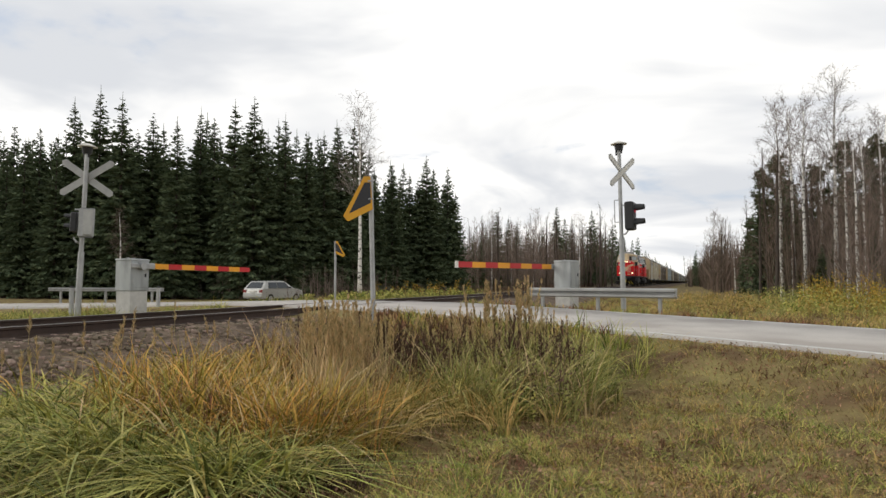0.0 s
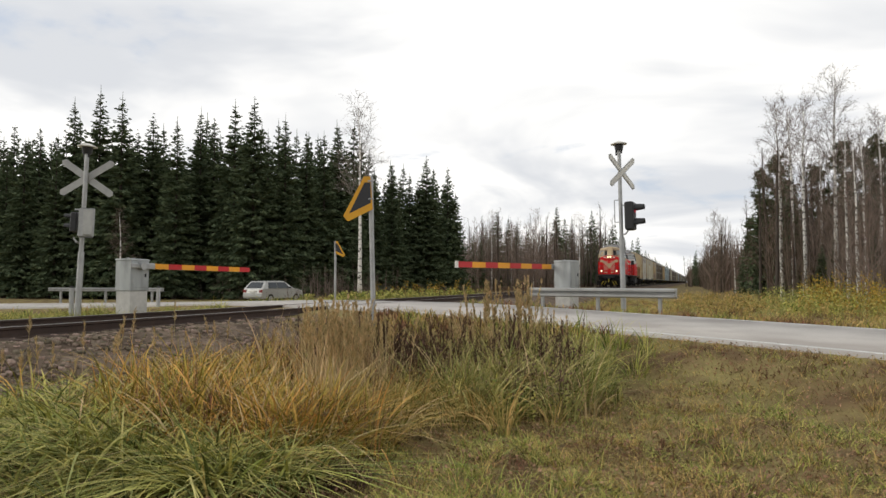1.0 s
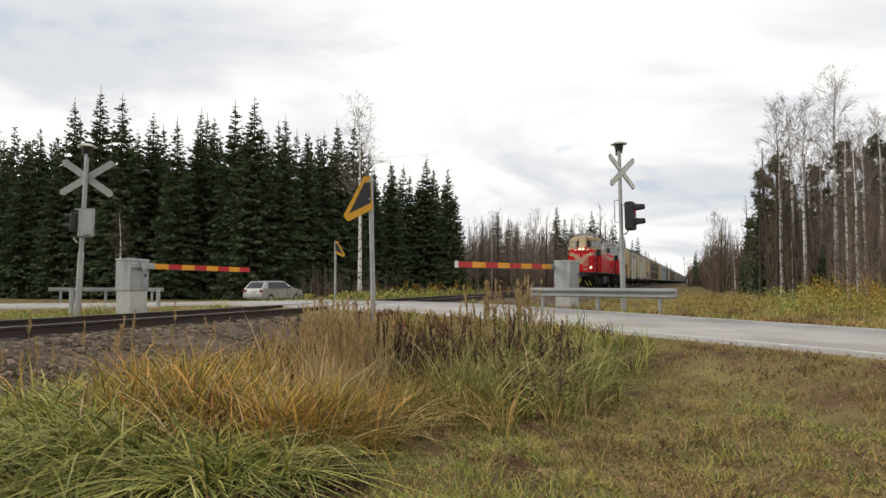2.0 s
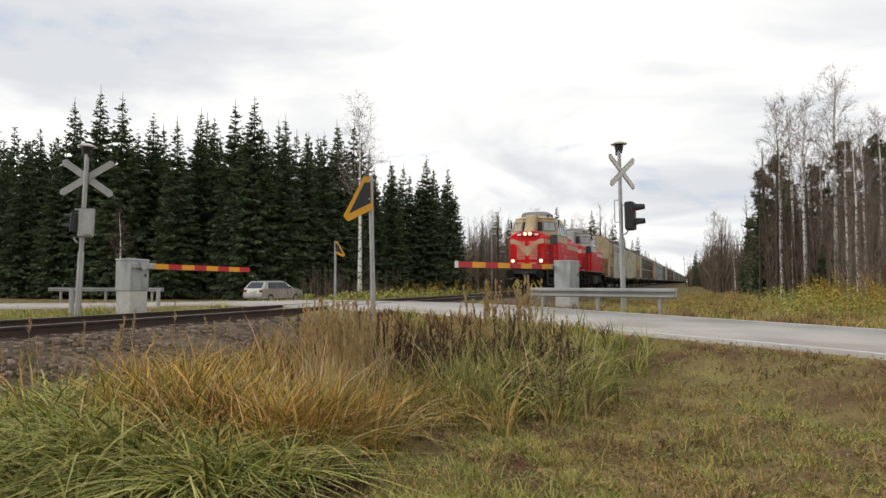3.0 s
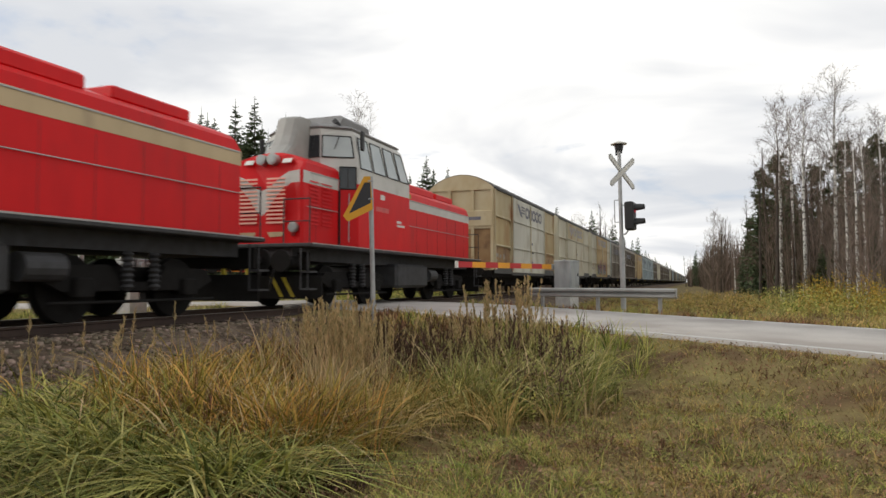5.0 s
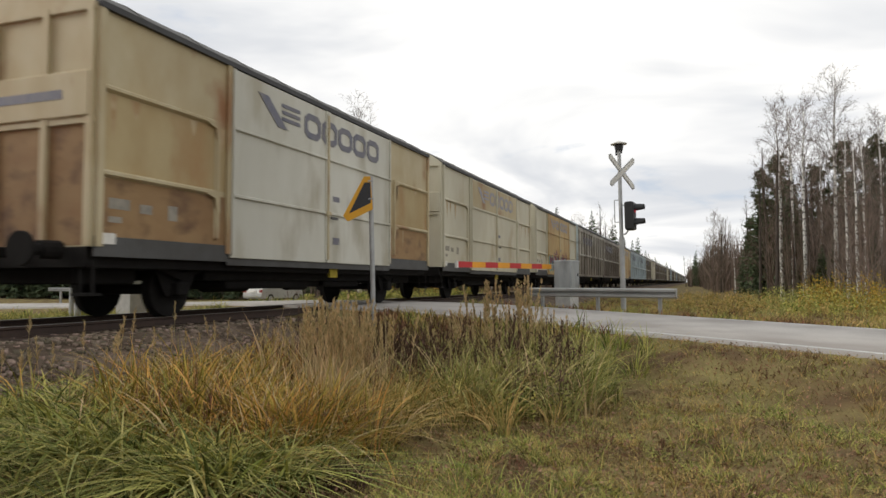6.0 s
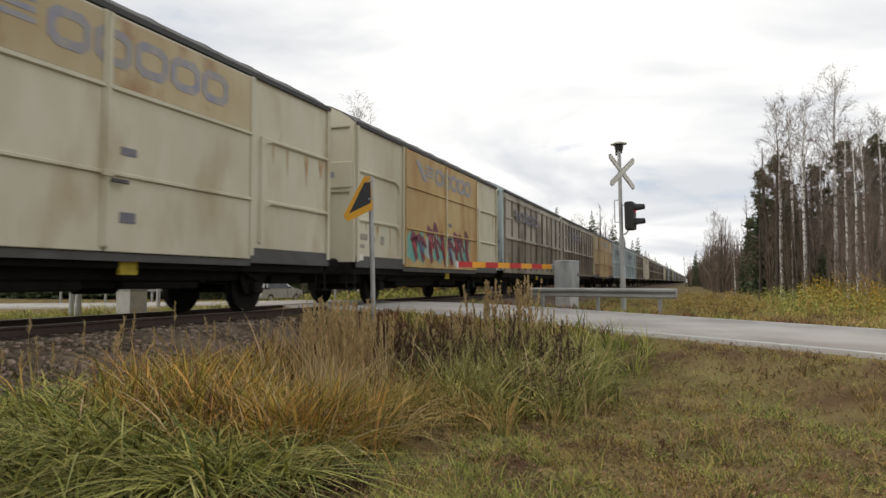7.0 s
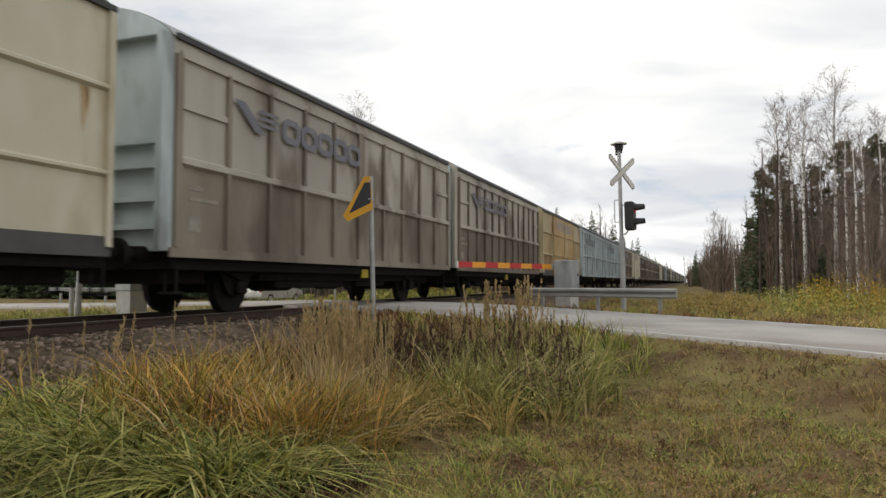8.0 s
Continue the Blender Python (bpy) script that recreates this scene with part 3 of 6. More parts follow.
M_W_BLUE = mat("wagon_pale_blue_grey", (0.46, 0.53, 0.545), 0.6, 0, (0.36, 0.42, 0.43), 1.8, 1, 0.8, 0.05, 25, stain=(0.20, 0.22, 0.22), stain_scale=1.2, stretch=(1, 1, 0.4))
M_W_RUSTY = mat("wagon_rusting_panel", (0.312, 0.199, 0.090), 0.75, 0, (0.234, 0.129, 0.055), 1.8, 1, 0.9, 0.08, 25, stain=(0.101, 0.051, 0.027), stain_scale=2.0, stain_lo=0.50, stain_hi=0.72, stretch=(1, 0.7, 1.3))
M_W_TAN = mat("wagon_tan_panel", (0.442, 0.353, 0.191), 0.7, 0, (0.357, 0.255, 0.115), 1.5, 1, 0.9, 0.05, 25, stain=(0.306, 0.174, 0.068), stain_scale=1.1, stain_lo=0.50, stain_hi=0.68, stretch=(1, 1, 0.6))
M_W_FADED = mat("faded_stencil", (0.22, 0.205, 0.175), 0.8, 0, (0.34, 0.31, 0.25), 7, 1, 0.9, 0)
M_W_RUST = mat("rust_stain", (0.36, 0.235, 0.115), 0.85, 0, (0.48, 0.39, 0.25), 5, 1, 0.9, 0)
M_W_ROOF = mat("wagon_roof_grey", (0.13, 0.125, 0.115), 0.75, 0, (0.085, 0.08, 0.075), 2.0)
M_W_ROOFPALE = mat("wagon_roof_pale", (0.34, 0.36, 0.355), 0.6, 0.1, (0.24, 0.25, 0.245), 2.0)
M_W_EDGE = mat("wagon_eave_dark", (0.055, 0.055, 0.057), 0.7)
M_W_SOLE = mat("wagon_sole_grey", (0.086, 0.086, 0.084), 0.8, 0, (0.049, 0.045, 0.040), 3)
M_LOGO = mat("logo_slate_blue", (0.115, 0.12, 0.165), 0.6, 0, (0.19, 0.18, 0.19), 5, 1, 0.9)
M_LOGOFADE = mat("logo_faded_blue", (0.24, 0.25, 0.33), 0.65, 0, (0.36, 0.33, 0.28), 4, 1, 0.9)
M_SPRAY = [mat("spray_teal", (0.16, 0.40, 0.33), 0.5), mat("spray_maroon", (0.17, 0.035, 0.06), 0.5), mat("spray_blue", (0.08, 0.20, 0.34), 0.5), mat("spray_pale", (0.42, 0.50, 0.46), 0.5), mat("spray_red", (0.48, 0.05, 0.06), 0.5)]


def wheelset(y, r, parent):
    b = Build()
    for s in (-1, 1):
        b.rod((s * 0.735, 0, 0), (s * 0.865, 0, 0), r, r, 28)
        b.rod((s * 0.700, 0, 0), (s * 0.735, 0, 0), r + 0.028, r + 0.028, 28)
        b.rod((s * 0.865, 0, 0), (s * 0.93, 0, 0), 0.13, 0.11, 14)
        for k in range(4):
            a = k * math.pi / 2
            b.rod((s * 0.862, math.cos(a) * r * 0.6, math.sin(a) * r * 0.6), (s * 0.872, math.cos(a) * r * 0.6, math.sin(a) * r * 0.6), 0.05, 0.05, 8)
    b.rod((-0.8, 0, 0), (0.8, 0, 0), 0.09, 0.09, 12)
    w = part("wheelset", b, M_BOGIE, parent, "dark steel wheels on an axle")
    w.matrix_basis = pose(0, y, r)
    w["radius"] = r
    return w


def buffers(parent, y, out, z=1.05):
    """Two buffers at an end; out is -1 at the front, 1 at the rear."""
    for s in (-1, 1):
        b = Build().rod((s * 0.9, y, z), (s * 0.9, y - out * 0.06, z), 0.24, 0.24, 20).rod((s * 0.9, y - out * 0.05, z), (s * 0.9, y - out * 0.32, z), 0.085, 0.085, 12).rod((s * 0.9, y - out * 0.3, z), (s * 0.9, y - out * 0.62, z), 0.13, 0.14, 12)
        part("buffer", b, M_BOGIE, parent, "round steel buffer")


def hood_ring(y, hw, z0, z1, rise, slope=0.0):
    """Cross-section of a hood with a rounded top that leans back by slope above its band."""
    pts = [(hw, z0), (hw, 3.16), (hw * 0.985, z1 - 0.08), (hw * 0.92, z1), (hw * 0.6, z1 + rise * 0.6), (hw * 0.3, z1 + rise * 0.92), (0, z1 + rise)]
    return [(x, y + slope * max(0, z - 3.16), z) for x, z in pts] + [(-x, y + slope * max(0, z - 3.16), z) for x, z in pts[-2::-1]]


def louvres(parent, x, y0, y1, zs, side, material):
    b = Build()
    for z in zs:
        b.prism([(x, z), (x + side * 0.03, z - 0.012), (x, z + 0.035)], "y", y0, y1)
    part("louvre", b, material, parent, "pressed cooling louvres")


def locomotive(cream, label, lit):
    root = thing("locomotive", label, "locomotive", None, "diesel locomotives")
    R = M_LOCORED
    frame_ = part("frame", Build().box((-1.5, 0.62, 1.37), (1.5, 13.38, 1.46), 0.02).box((-0.95, 0.75, 1.08), (0.95, 13.25, 1.37)), M_FRAME, root, "grey running board and frame")
    hw, z0, z1, rise = 1.07, 1.46, 3.42, 0.24
    front = part("front_hood", Build().loft([hood_ring(0.95, hw - 0.06, z0, z1, rise, 0.8), hood_ring(1.01, hw, z0, z1, rise, 0.8), hood_ring(2.85, hw, z0, z1, rise)]), R, root, "red front hood")
    rear = part("rear_hood", Build().loft([hood_ring(6.2, hw, z0, z1, rise), hood_ring(13.12, hw, z0, z1, rise, -0.8), hood_ring(13.18, hw - 0.06, z0, z1, rise, -0.8)]), R, root, "red rear hood")
    # cab, with swept front corners
    cw = 1.48

    def cab_half(z):
        k = float(np.interp(z, [3.05, 3.46, 4.34, 4.47], [0, 0, 0.17, 0.30]))
        lean = max(0.0, z - 3.46)
        ya, yb = 2.42 + 0.10 * lean, 6.2 - 0.28 * lean
        return [(0.0, ya), (0.68 - 0.3 * k, ya), (cw - k, ya + 0.51), (cw - k, yb), (0.0, yb)]

    def cab_ring(z):
        h = cab_half(z)
        return [(x, y, z) for x, y in h] + [(-x, y, z) for x, y in h[-2:0:-1]]
    lower = part("cab", Build().loft([cab_ring(z0), cab_ring(3.05)]), R, root, "red lower cab")
    upper = part("cab_top", Build().loft([cab_ring(z) for z in (3.054, 3.46, 4.34, 4.47)]), cream, root, "upper cab with windows")
    roof = []
    for z, k in ((4.44, 0.99), (4.50, 1.03), (4.56, 0.96), (4.66, 0.62), (4.70, 0.3)):
        roof.append([(x * k, 4.2 + (y - 4.2) * (k if k > 0.9 else 0.93 - 0.08 * (0.96 - k)), z) for x, y, _ in cab_ring(4.44)])
    part("cab_roof", Build().loft(roof), M_ROOFGREY if cream is M_LOCOGREY else cream, upper, "curved cab roof")
    part("roof_housing", Build().loft([[(x * k, y, z) for x, y, z in ((-0.85, 3.0 + q - 4.6, q), (0.85, 3.0 + q - 4.6, q), (0.85, 4.75, q), (-0.85, 4.75, q))] for q, k in ((4.6, 1.0), (4.86, 1.0), (4.96, 0.84))]), M_ROOFGREY, upper, "grey ventilation housing on the roof")
    part("housing_lid", Build().box((-0.55, 3.5, 4.955), (0.55, 4.6, 5.0), 0.015), M_ROOFGREY, upper)
    for s in (-1, 1):
        def pane(name, seg, u0, u1, za, zb, mat_, owner, slant=0.0):
            """A pane set into one side of the cab, with its rubber frame."""
            v = []
            for o in (0.012, -0.03):
                for u, z in ((u0, za), (u1, za), (u1 - slant, zb), (u0 + slant * 0.3, zb)):
                    p, q = (Vector(c) for c in cab_half(z)[seg:seg + 2])
                    d = (q - p).normalized()
                    c = p.lerp(q, u) + Vector((d.y, -d.x)) * o
                    v.append((s * c.x, c.y, z))
            ob = part(name, Build().add(v, [(0, 1, 2, 3), (7, 6, 5, 4), (0, 4, 5, 1), (3, 2, 6, 7), (0, 3, 7, 4), (1, 5, 6, 2)]), mat_, owner, "cab window")
            fr = Build()
            for p, q in zip((0, 1, 2, 3), (1, 2, 3, 0)):
                fr.rod(v[p], v[q], 0.017, 0.017, 6)
            part("window_frame", fr, M_BLACK, ob, "dark rubber window frame")
            return ob, v
        # Side and swept panes take the glass with sky reflection in its colour.
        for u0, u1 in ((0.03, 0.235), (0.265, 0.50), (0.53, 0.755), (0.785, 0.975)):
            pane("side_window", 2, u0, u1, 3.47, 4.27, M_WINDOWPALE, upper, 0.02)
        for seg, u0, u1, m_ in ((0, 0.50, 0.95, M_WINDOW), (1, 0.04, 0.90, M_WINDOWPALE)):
            w, v = pane("front_window", seg, u0, u1, 3.72, 4.27, m_, upper, 0.02)
            part("wiper", Build().rod(Vector(v[3]).lerp(Vector(v[2]), 0.6) + Vector((0, -0.02, 0)), Vector(v[0]).lerp(Vector(v[1]), 0.4) + Vector((0, -0.02, 0.2)), 0.010, 0.010, 6), M_BLACK, w)
        pane("back_window", 3, 0.15, 0.62, 3.72, 4.25, M_WINDOW, upper)
        w, v = pane("door_window", 1, 0.50, 0.93, 2.92, 3.47, M_WINDOW, lower)
        part("window_bar", Build().rod(Vector(v[3]).lerp(Vector(v[2]), 0.5), Vector(v[0]).lerp(Vector(v[1]), 0.5), 0.012, 0.012, 6), M_FRAME, w)
        part("door_gap", Build().box((s * 1.08 - 0.025, 2.62, 1.5), (s * 1.08 + 0.025, 2.672, 2.9)), M_BLACK, lower, "dark gap beside the cab door")
        # mirror, corner lamp, rails
        part("mirror", Build().box((s * 1.50 - 0.04, 3.0, 3.92), (s * 1.50 + 0.04, 3.16, 4.42), 0.03), M_BLACK, upper, "black wing mirror")
        part("grab_rail", Build().rod((s * 1.30, 2.76, 1.6), (s * 1.30, 2.76, 2.8), 0.014, 0.014, 6), M_CHROME, lower)
        part("marking", Build().box((s * 1.48, 4.22, 2.80), (s * 1.485, 4.48, 2.94)), M_WHITE, lower, "small white emblem")
        part("number_bar", Build().box((s * 1.48, 3.92, 2.47), (s * 1.484, 4.75, 2.60)), M_NUMBER, lower, "plain faint bar on the cab side")
        part("data_panel", Build().box((s * 1.48, 5.3, 2.25), (s * 1.484, 5.62, 2.32)).box((s * 1.48, 5.3, 2.15), (s * 1.484, 5.85, 2.21)), M_WHITE, lower, "small white data lines")
        # bands on hoods and lower cab
        for y0, y1, ob in ((0.99, 2.62, front), (6.25, 13.14, rear)):
            part("band", Build().box((s * hw - 0.004, y0, 2.865), (s * hw + 0.006, y1, 3.15)), cream, ob, "pale stripe along the hood")
            part("crease", Build().box((s * hw, y0 + 0.3, 3.115), (s * hw + 0.02, y1 - 0.05, 3.14)), M_CHROME, ob)
            part("side_rail", Build().rod((s * (hw + 0.05), y0 + 0.1, 2.32), (s * (hw + 0.05), y1 - 0.1, 2.32), 0.012, 0.012, 6), M_CHROME, ob, "thin steel handrail")
            k = y0 + 0.55
            while k < y1 - 0.3:
                part("panel_joint", Build().box((s * hw, k, 1.5), (s * hw + 0.004, k + 0.012, 2.8)), M_LOUVRE, ob)
                k += 0.95
        louvres(front, s * hw, 1.25, 1.66, [1.93 + 0.09 * i for i in range(12)], s, R)
        louvres(front, s * hw, 1.80, 2.28, [1.93 + 0.09 * i for i in range(12)], s, R)
        louvres(rear, s * hw, 6.36, 6.62, [1.72 + 0.085 * i for i in range(17)], s, R)
    part("fuse_panel", Build().box((-hw - 0.008, 6.75, 3.19), (hw + 0.008, 7.3, 3.32), 0.004), M_HAZARD, rear, "yellow panel on the hood")
    part("hood_hatch", Build().box((-0.98, 6.3, 3.40), (0.98, 9.55, 3.68), 0.05), R, rear, "raised red roof hatch")
    part("hood_hatch", Build().box((-0.8, 10.2, 3.5), (0.8, 12.0, 3.72), 0.03), R, rear, "raised red roof hatch")
    # exhaust cowl ahead of the cab
    cowl = []
    for z, ya in ((3.4, 1.18), (3.62, 1.30), (3.75, 1.45), (3.9, 1.62), (4.15, 1.76), (4.45, 1.86), (4.62, 1.92), (4.68, 2.02)):
        cowl.append([(x, ya + dy, z) for x, dy in ((-0.32, 0.24), (-0.30, 0.11), (-0.22, 0.03), (0, 0), (0.22, 0.03), (0.30, 0.11), (0.32, 0.24))] + [(0.32, 2.55, z), (-0.32, 2.55, z)])
    part("exhaust_cowl", Build().loft(cowl), cream if lit else M_COWLGREY, root, "tall curved exhaust cowl")
    part("roof_antenna", Build().rod((0.3, 5.3, 4.68), (0.3, 5.3, 4.85), 0.015, 0.015, 6).rod((0.3, 5.3, 4.84), (0.3, 5.3, 4.87), 0.16, 0.12, 12), M_BLACK, upper)
    part("horn", Build().rod((0.9, 3.0, 4.62), (0.9, 2.72, 4.66), 0.03, 0.07, 10), M_BLACK, upper)
    # faces
    for yy, out, ob in ((0.95, -1, front), (13.05, 1, rear)):
        def plate(name, prof, material, lift, lab=""):
            part(name, Build().prism(prof, "y", yy, yy + out * lift), material, ob, lab)
        plate("chevron", [(-1.0, 3.15), (-0.72, 3.12), (-0.45, 2.98), (-0.22, 2.78), (0, 2.70), (0.22, 2.78), (0.45, 2.98), (0.72, 3.12), (1.0, 3.15), (1.0, 2.87), (0.78, 2.86), (0.55, 2.74), (0.34, 2.52), (0.14, 2.22), (0, 2.12), (-0.14, 2.22), (-0.34, 2.52), (-0.55, 2.74), (-0.78, 2.86), (-1.0, 2.87)], cream, 0.010, "pale winged chevron")
        tilt = pose(0, yy - out * 0.225, 3.42, out * 38.7)
        for s in (-1, 1):
            g = Build()
            for i in range(12):
                z = 1.95 + 0.092 * i
                g.prism([(yy + out * 0.002, z), (yy + out * 0.03, z - 0.014), (yy + out * 0.004, z + 0.034)], "x", s * 0.13, s * 0.62)
            part("grille", g, M_GRILLE, ob, "pressed front louvres")
            part("headlight", Build().rod((s * 0.85, yy + out * -0.02, 1.84), (s * 0.85, yy + out * 0.06, 1.84), 0.125, 0.12, 18), M_CHROME, ob, "round lower headlight")
            part("headlight_lens", Build().rod((s * 0.85, yy + out * 0.06, 1.84), (s * 0.85, yy + out * 0.075, 1.84), 0.105, 0.09, 18), M_LAMPDIM if lit and out < 0 else M_WINDOWPALE, ob, "round headlight lens")
            part("marker_lamp", Build().rod((s * 0.85, yy, 1.69), (s * 0.85, yy + out * 0.04, 1.69), 0.05, 0.045, 12), M_TAIL, ob, "small dark red lamp")
            part("top_headlight", Build().rod((s * 0.15, yy - out * 0.34, 3.46), (s * 0.15, yy - out * 0.12, 3.46), 0.135, 0.125, 18), M_CHROME, ob, "round upper headlight")
            part("top_lens", Build().rod((s * 0.15, yy - out * 0.12, 3.46), (s * 0.15, yy - out * 0.105, 3.46), 0.10, 0.085, 18), M_HEADLIGHT if lit and out < 0 else M_WINDOWPALE, ob, "round upper headlight lens")
            part("number_bar", Build().box((s * 0.52 - 0.12, -0.008, -0.07), (s * 0.52 + 0.12, 0.008, 0.07), 0, tilt), M_WHITE, ob, "plain white bar")
            part("lower_vent", Build().prism([(s * 0.16, 1.74), (s * 0.60, 1.74), (s * 0.54, 1.64), (s * 0.22, 1.62)], "y", yy, yy + out * 0.012), M_LOCOCREAM, ob, "small pale vent")
            # end railings
            yr = 0.70 if out < 0 else 13.30
            part("end_rail", Build().pipe([(s * 1.42, yr, 1.46), (s * 1.42, yr, 2.45), (s * 0.75, yr, 2.45), (s * 0.75, yr, 1.46)], 0.016).rod((s * 1.42, yr, 1.95), (s * 0.75, yr, 1.95), 0.014), M_FRAME, root, "steel end handrail")
            part("step", Build().box((s * 1.4 - 0.12, yr - 0.16, 0.42), (s * 1.4 + 0.12, yr + 0.16, 0.46)).box((s * 1.4 - 0.12, yr - 0.16, 0.80), (s * 1.4 + 0.12, yr + 0.16, 0.84)).box((s * 1.4 - 0.13, yr - 0.16, 0.42), (s * 1.4 - 0.10, yr - 0.13, 1.33)).box((s * 1.4 - 0.13, yr + 0.13, 0.42), (s * 1.4 - 0.10, yr + 0.16, 1.33)), M_FRAME, root, "cab step")
        y_b = 0.34 if out < 0 else 14.1
        beam = part("buffer_beam", Build().box((-1.22, min(y_b - out * 0.62, y_b - out * 0.72), 0.86), (1.22, max(y_b - out * 0.62, y_b - out * 0.72), 1.27), 0.01), M_BOGIE, root, "dark buffer beam")
        part("coupler", Build().box((-0.14, min(y_b, y_b - out * 0.65), 0.92), (0.14, max(y_b, y_b - out * 0.65), 1.16), 0.04), M_FRAME, beam)
        part("draw_hook", Build().pipe([(0, y_b - out * 0.10, 1.02), (0.02, y_b - out * 0.06, 0.72), (-0.02, y_b - out * 0.06, 0.55)], 0.05, 8), M_HAZARD, beam, "yellow coupling link")
        part("hose", Build().pipe([(0.42, y_b - out * 0.6, 1.0), (0.45, y_b - out * 0.42, 0.8), (0.4, y_b - out * 0.4, 0.55), (0.32, y_b - out * 0.5, 0.4)], 0.03, 8).pipe([(-0.42, y_b - out * 0.6, 1.0), (-0.45, y_b - out * 0.42, 0.8), (-0.4, y_b - out * 0.4, 0.55), (-0.32, y_b - out * 0.5, 0.4)], 0.03, 8), M_BLACK, beam, "black brake hoses")
        pl = part("snow_plough", Build().prism([(-1.45, y_b - out * 0.85), (-0.9, y_b - out * 0.55), (0.9, y_b - out * 0.55), (1.45, y_b - out * 0.85), (1.45, y_b - out * 0.90), (-1.45, y_b - out * 0.90)], "z", 0.22, 0.74), M_BOGIE, root, "black plough with yellow stripes")
        for s in (-1, 1):
            for k in range(2):
                a = 0.28 + 0.30 * k
                part("hazard_stripe", Build().prism([(s * a, 0.70), (s * (a + 0.10), 0.70), (s * (a + 0.36), 0.26), (s * (a + 0.26), 0.26)], "y", y_b - out * 0.55, y_b - out * 0.54), M_HAZARD, pl, "yellow warning stripe")
        buffers(root, y_b, out)
    # running gear
    for yc in (3.5, 10.5):
        bg = part("bogie", Build().box((-0.55, yc - 1.5, 0.45), (0.55, yc + 1.5, 0.85)), M_BOGIE, root, "grimy bogie in a shade-darkened colour")
        for s in (-1, 1):
            part("side_frame", Build().prism([(yc - 1.75, 0.62), (yc - 1.6, 0.82), (yc - 0.6, 0.86), (yc - 0.4, 0.60), (yc + 0.4, 0.60), (yc + 0.6, 0.86), (yc + 1.6, 0.82), (yc + 1.75, 0.62), (yc + 1.4, 0.46), (yc - 1.4, 0.46)], "x", s * 1.0, s * 1.12), M_BOGIE, bg)
            for yy in (yc - 1.1, yc + 1.1):
                part("axle_box", Build().box((s * 1.14 - 0.10, yy - 0.17, 0.36), (s * 1.14 + 0.10, yy + 0.17, 0.66), 0.03), M_BOGIE, bg)
            for yy in (yc - 0.28, yc + 0.28):
                sp = Build()
                sp.loft([[(s * 1.16 + r * math.cos(a * 0.5236), yy + r * math.sin(a * 0.5236), z) for a in range(12)] for z, r in [(0.46, 0.05)] + [(0.48 + 0.042 * i, 0.105 if i % 2 else 0.062) for i in range(14)] + [(1.07, 0.05)]])
                part("spring", sp, M_FRAME, bg, "coil spring")
            part("brake_rod", Build().rod((s * 1.2, yc - 1.7, 0.3), (s * 1.2, yc + 1.7, 0.3), 0.025, 0.025, 6), M_BOGIE, bg)
        for yy in (yc - 1.1, yc + 1.1):
            wheelset(yy, 0.50, root)
    part("fuel_tank", Build().box((-1.3, 5.75, 0.42), (1.3, 8.2, 1.12), 0.08), M_FRAME, root, "grey fuel tank")
    for x in (-1.15, 1.15):
        part("air_tank", Build().rod((x, 8.35, 0.8), (x, 9.0, 0.8), 0.2, 0.2, 14), M_FRAME, root)
    part("sill_stripe", Build().box((1.5, 0.7, 1.44), (1.506, 13.3, 1.465)).box((-1.506, 0.7, 1.44), (-1.5, 13.3, 1.465)), M_CHROME, frame_)
    return root


BODY, PITCH = 12.9, 14.29


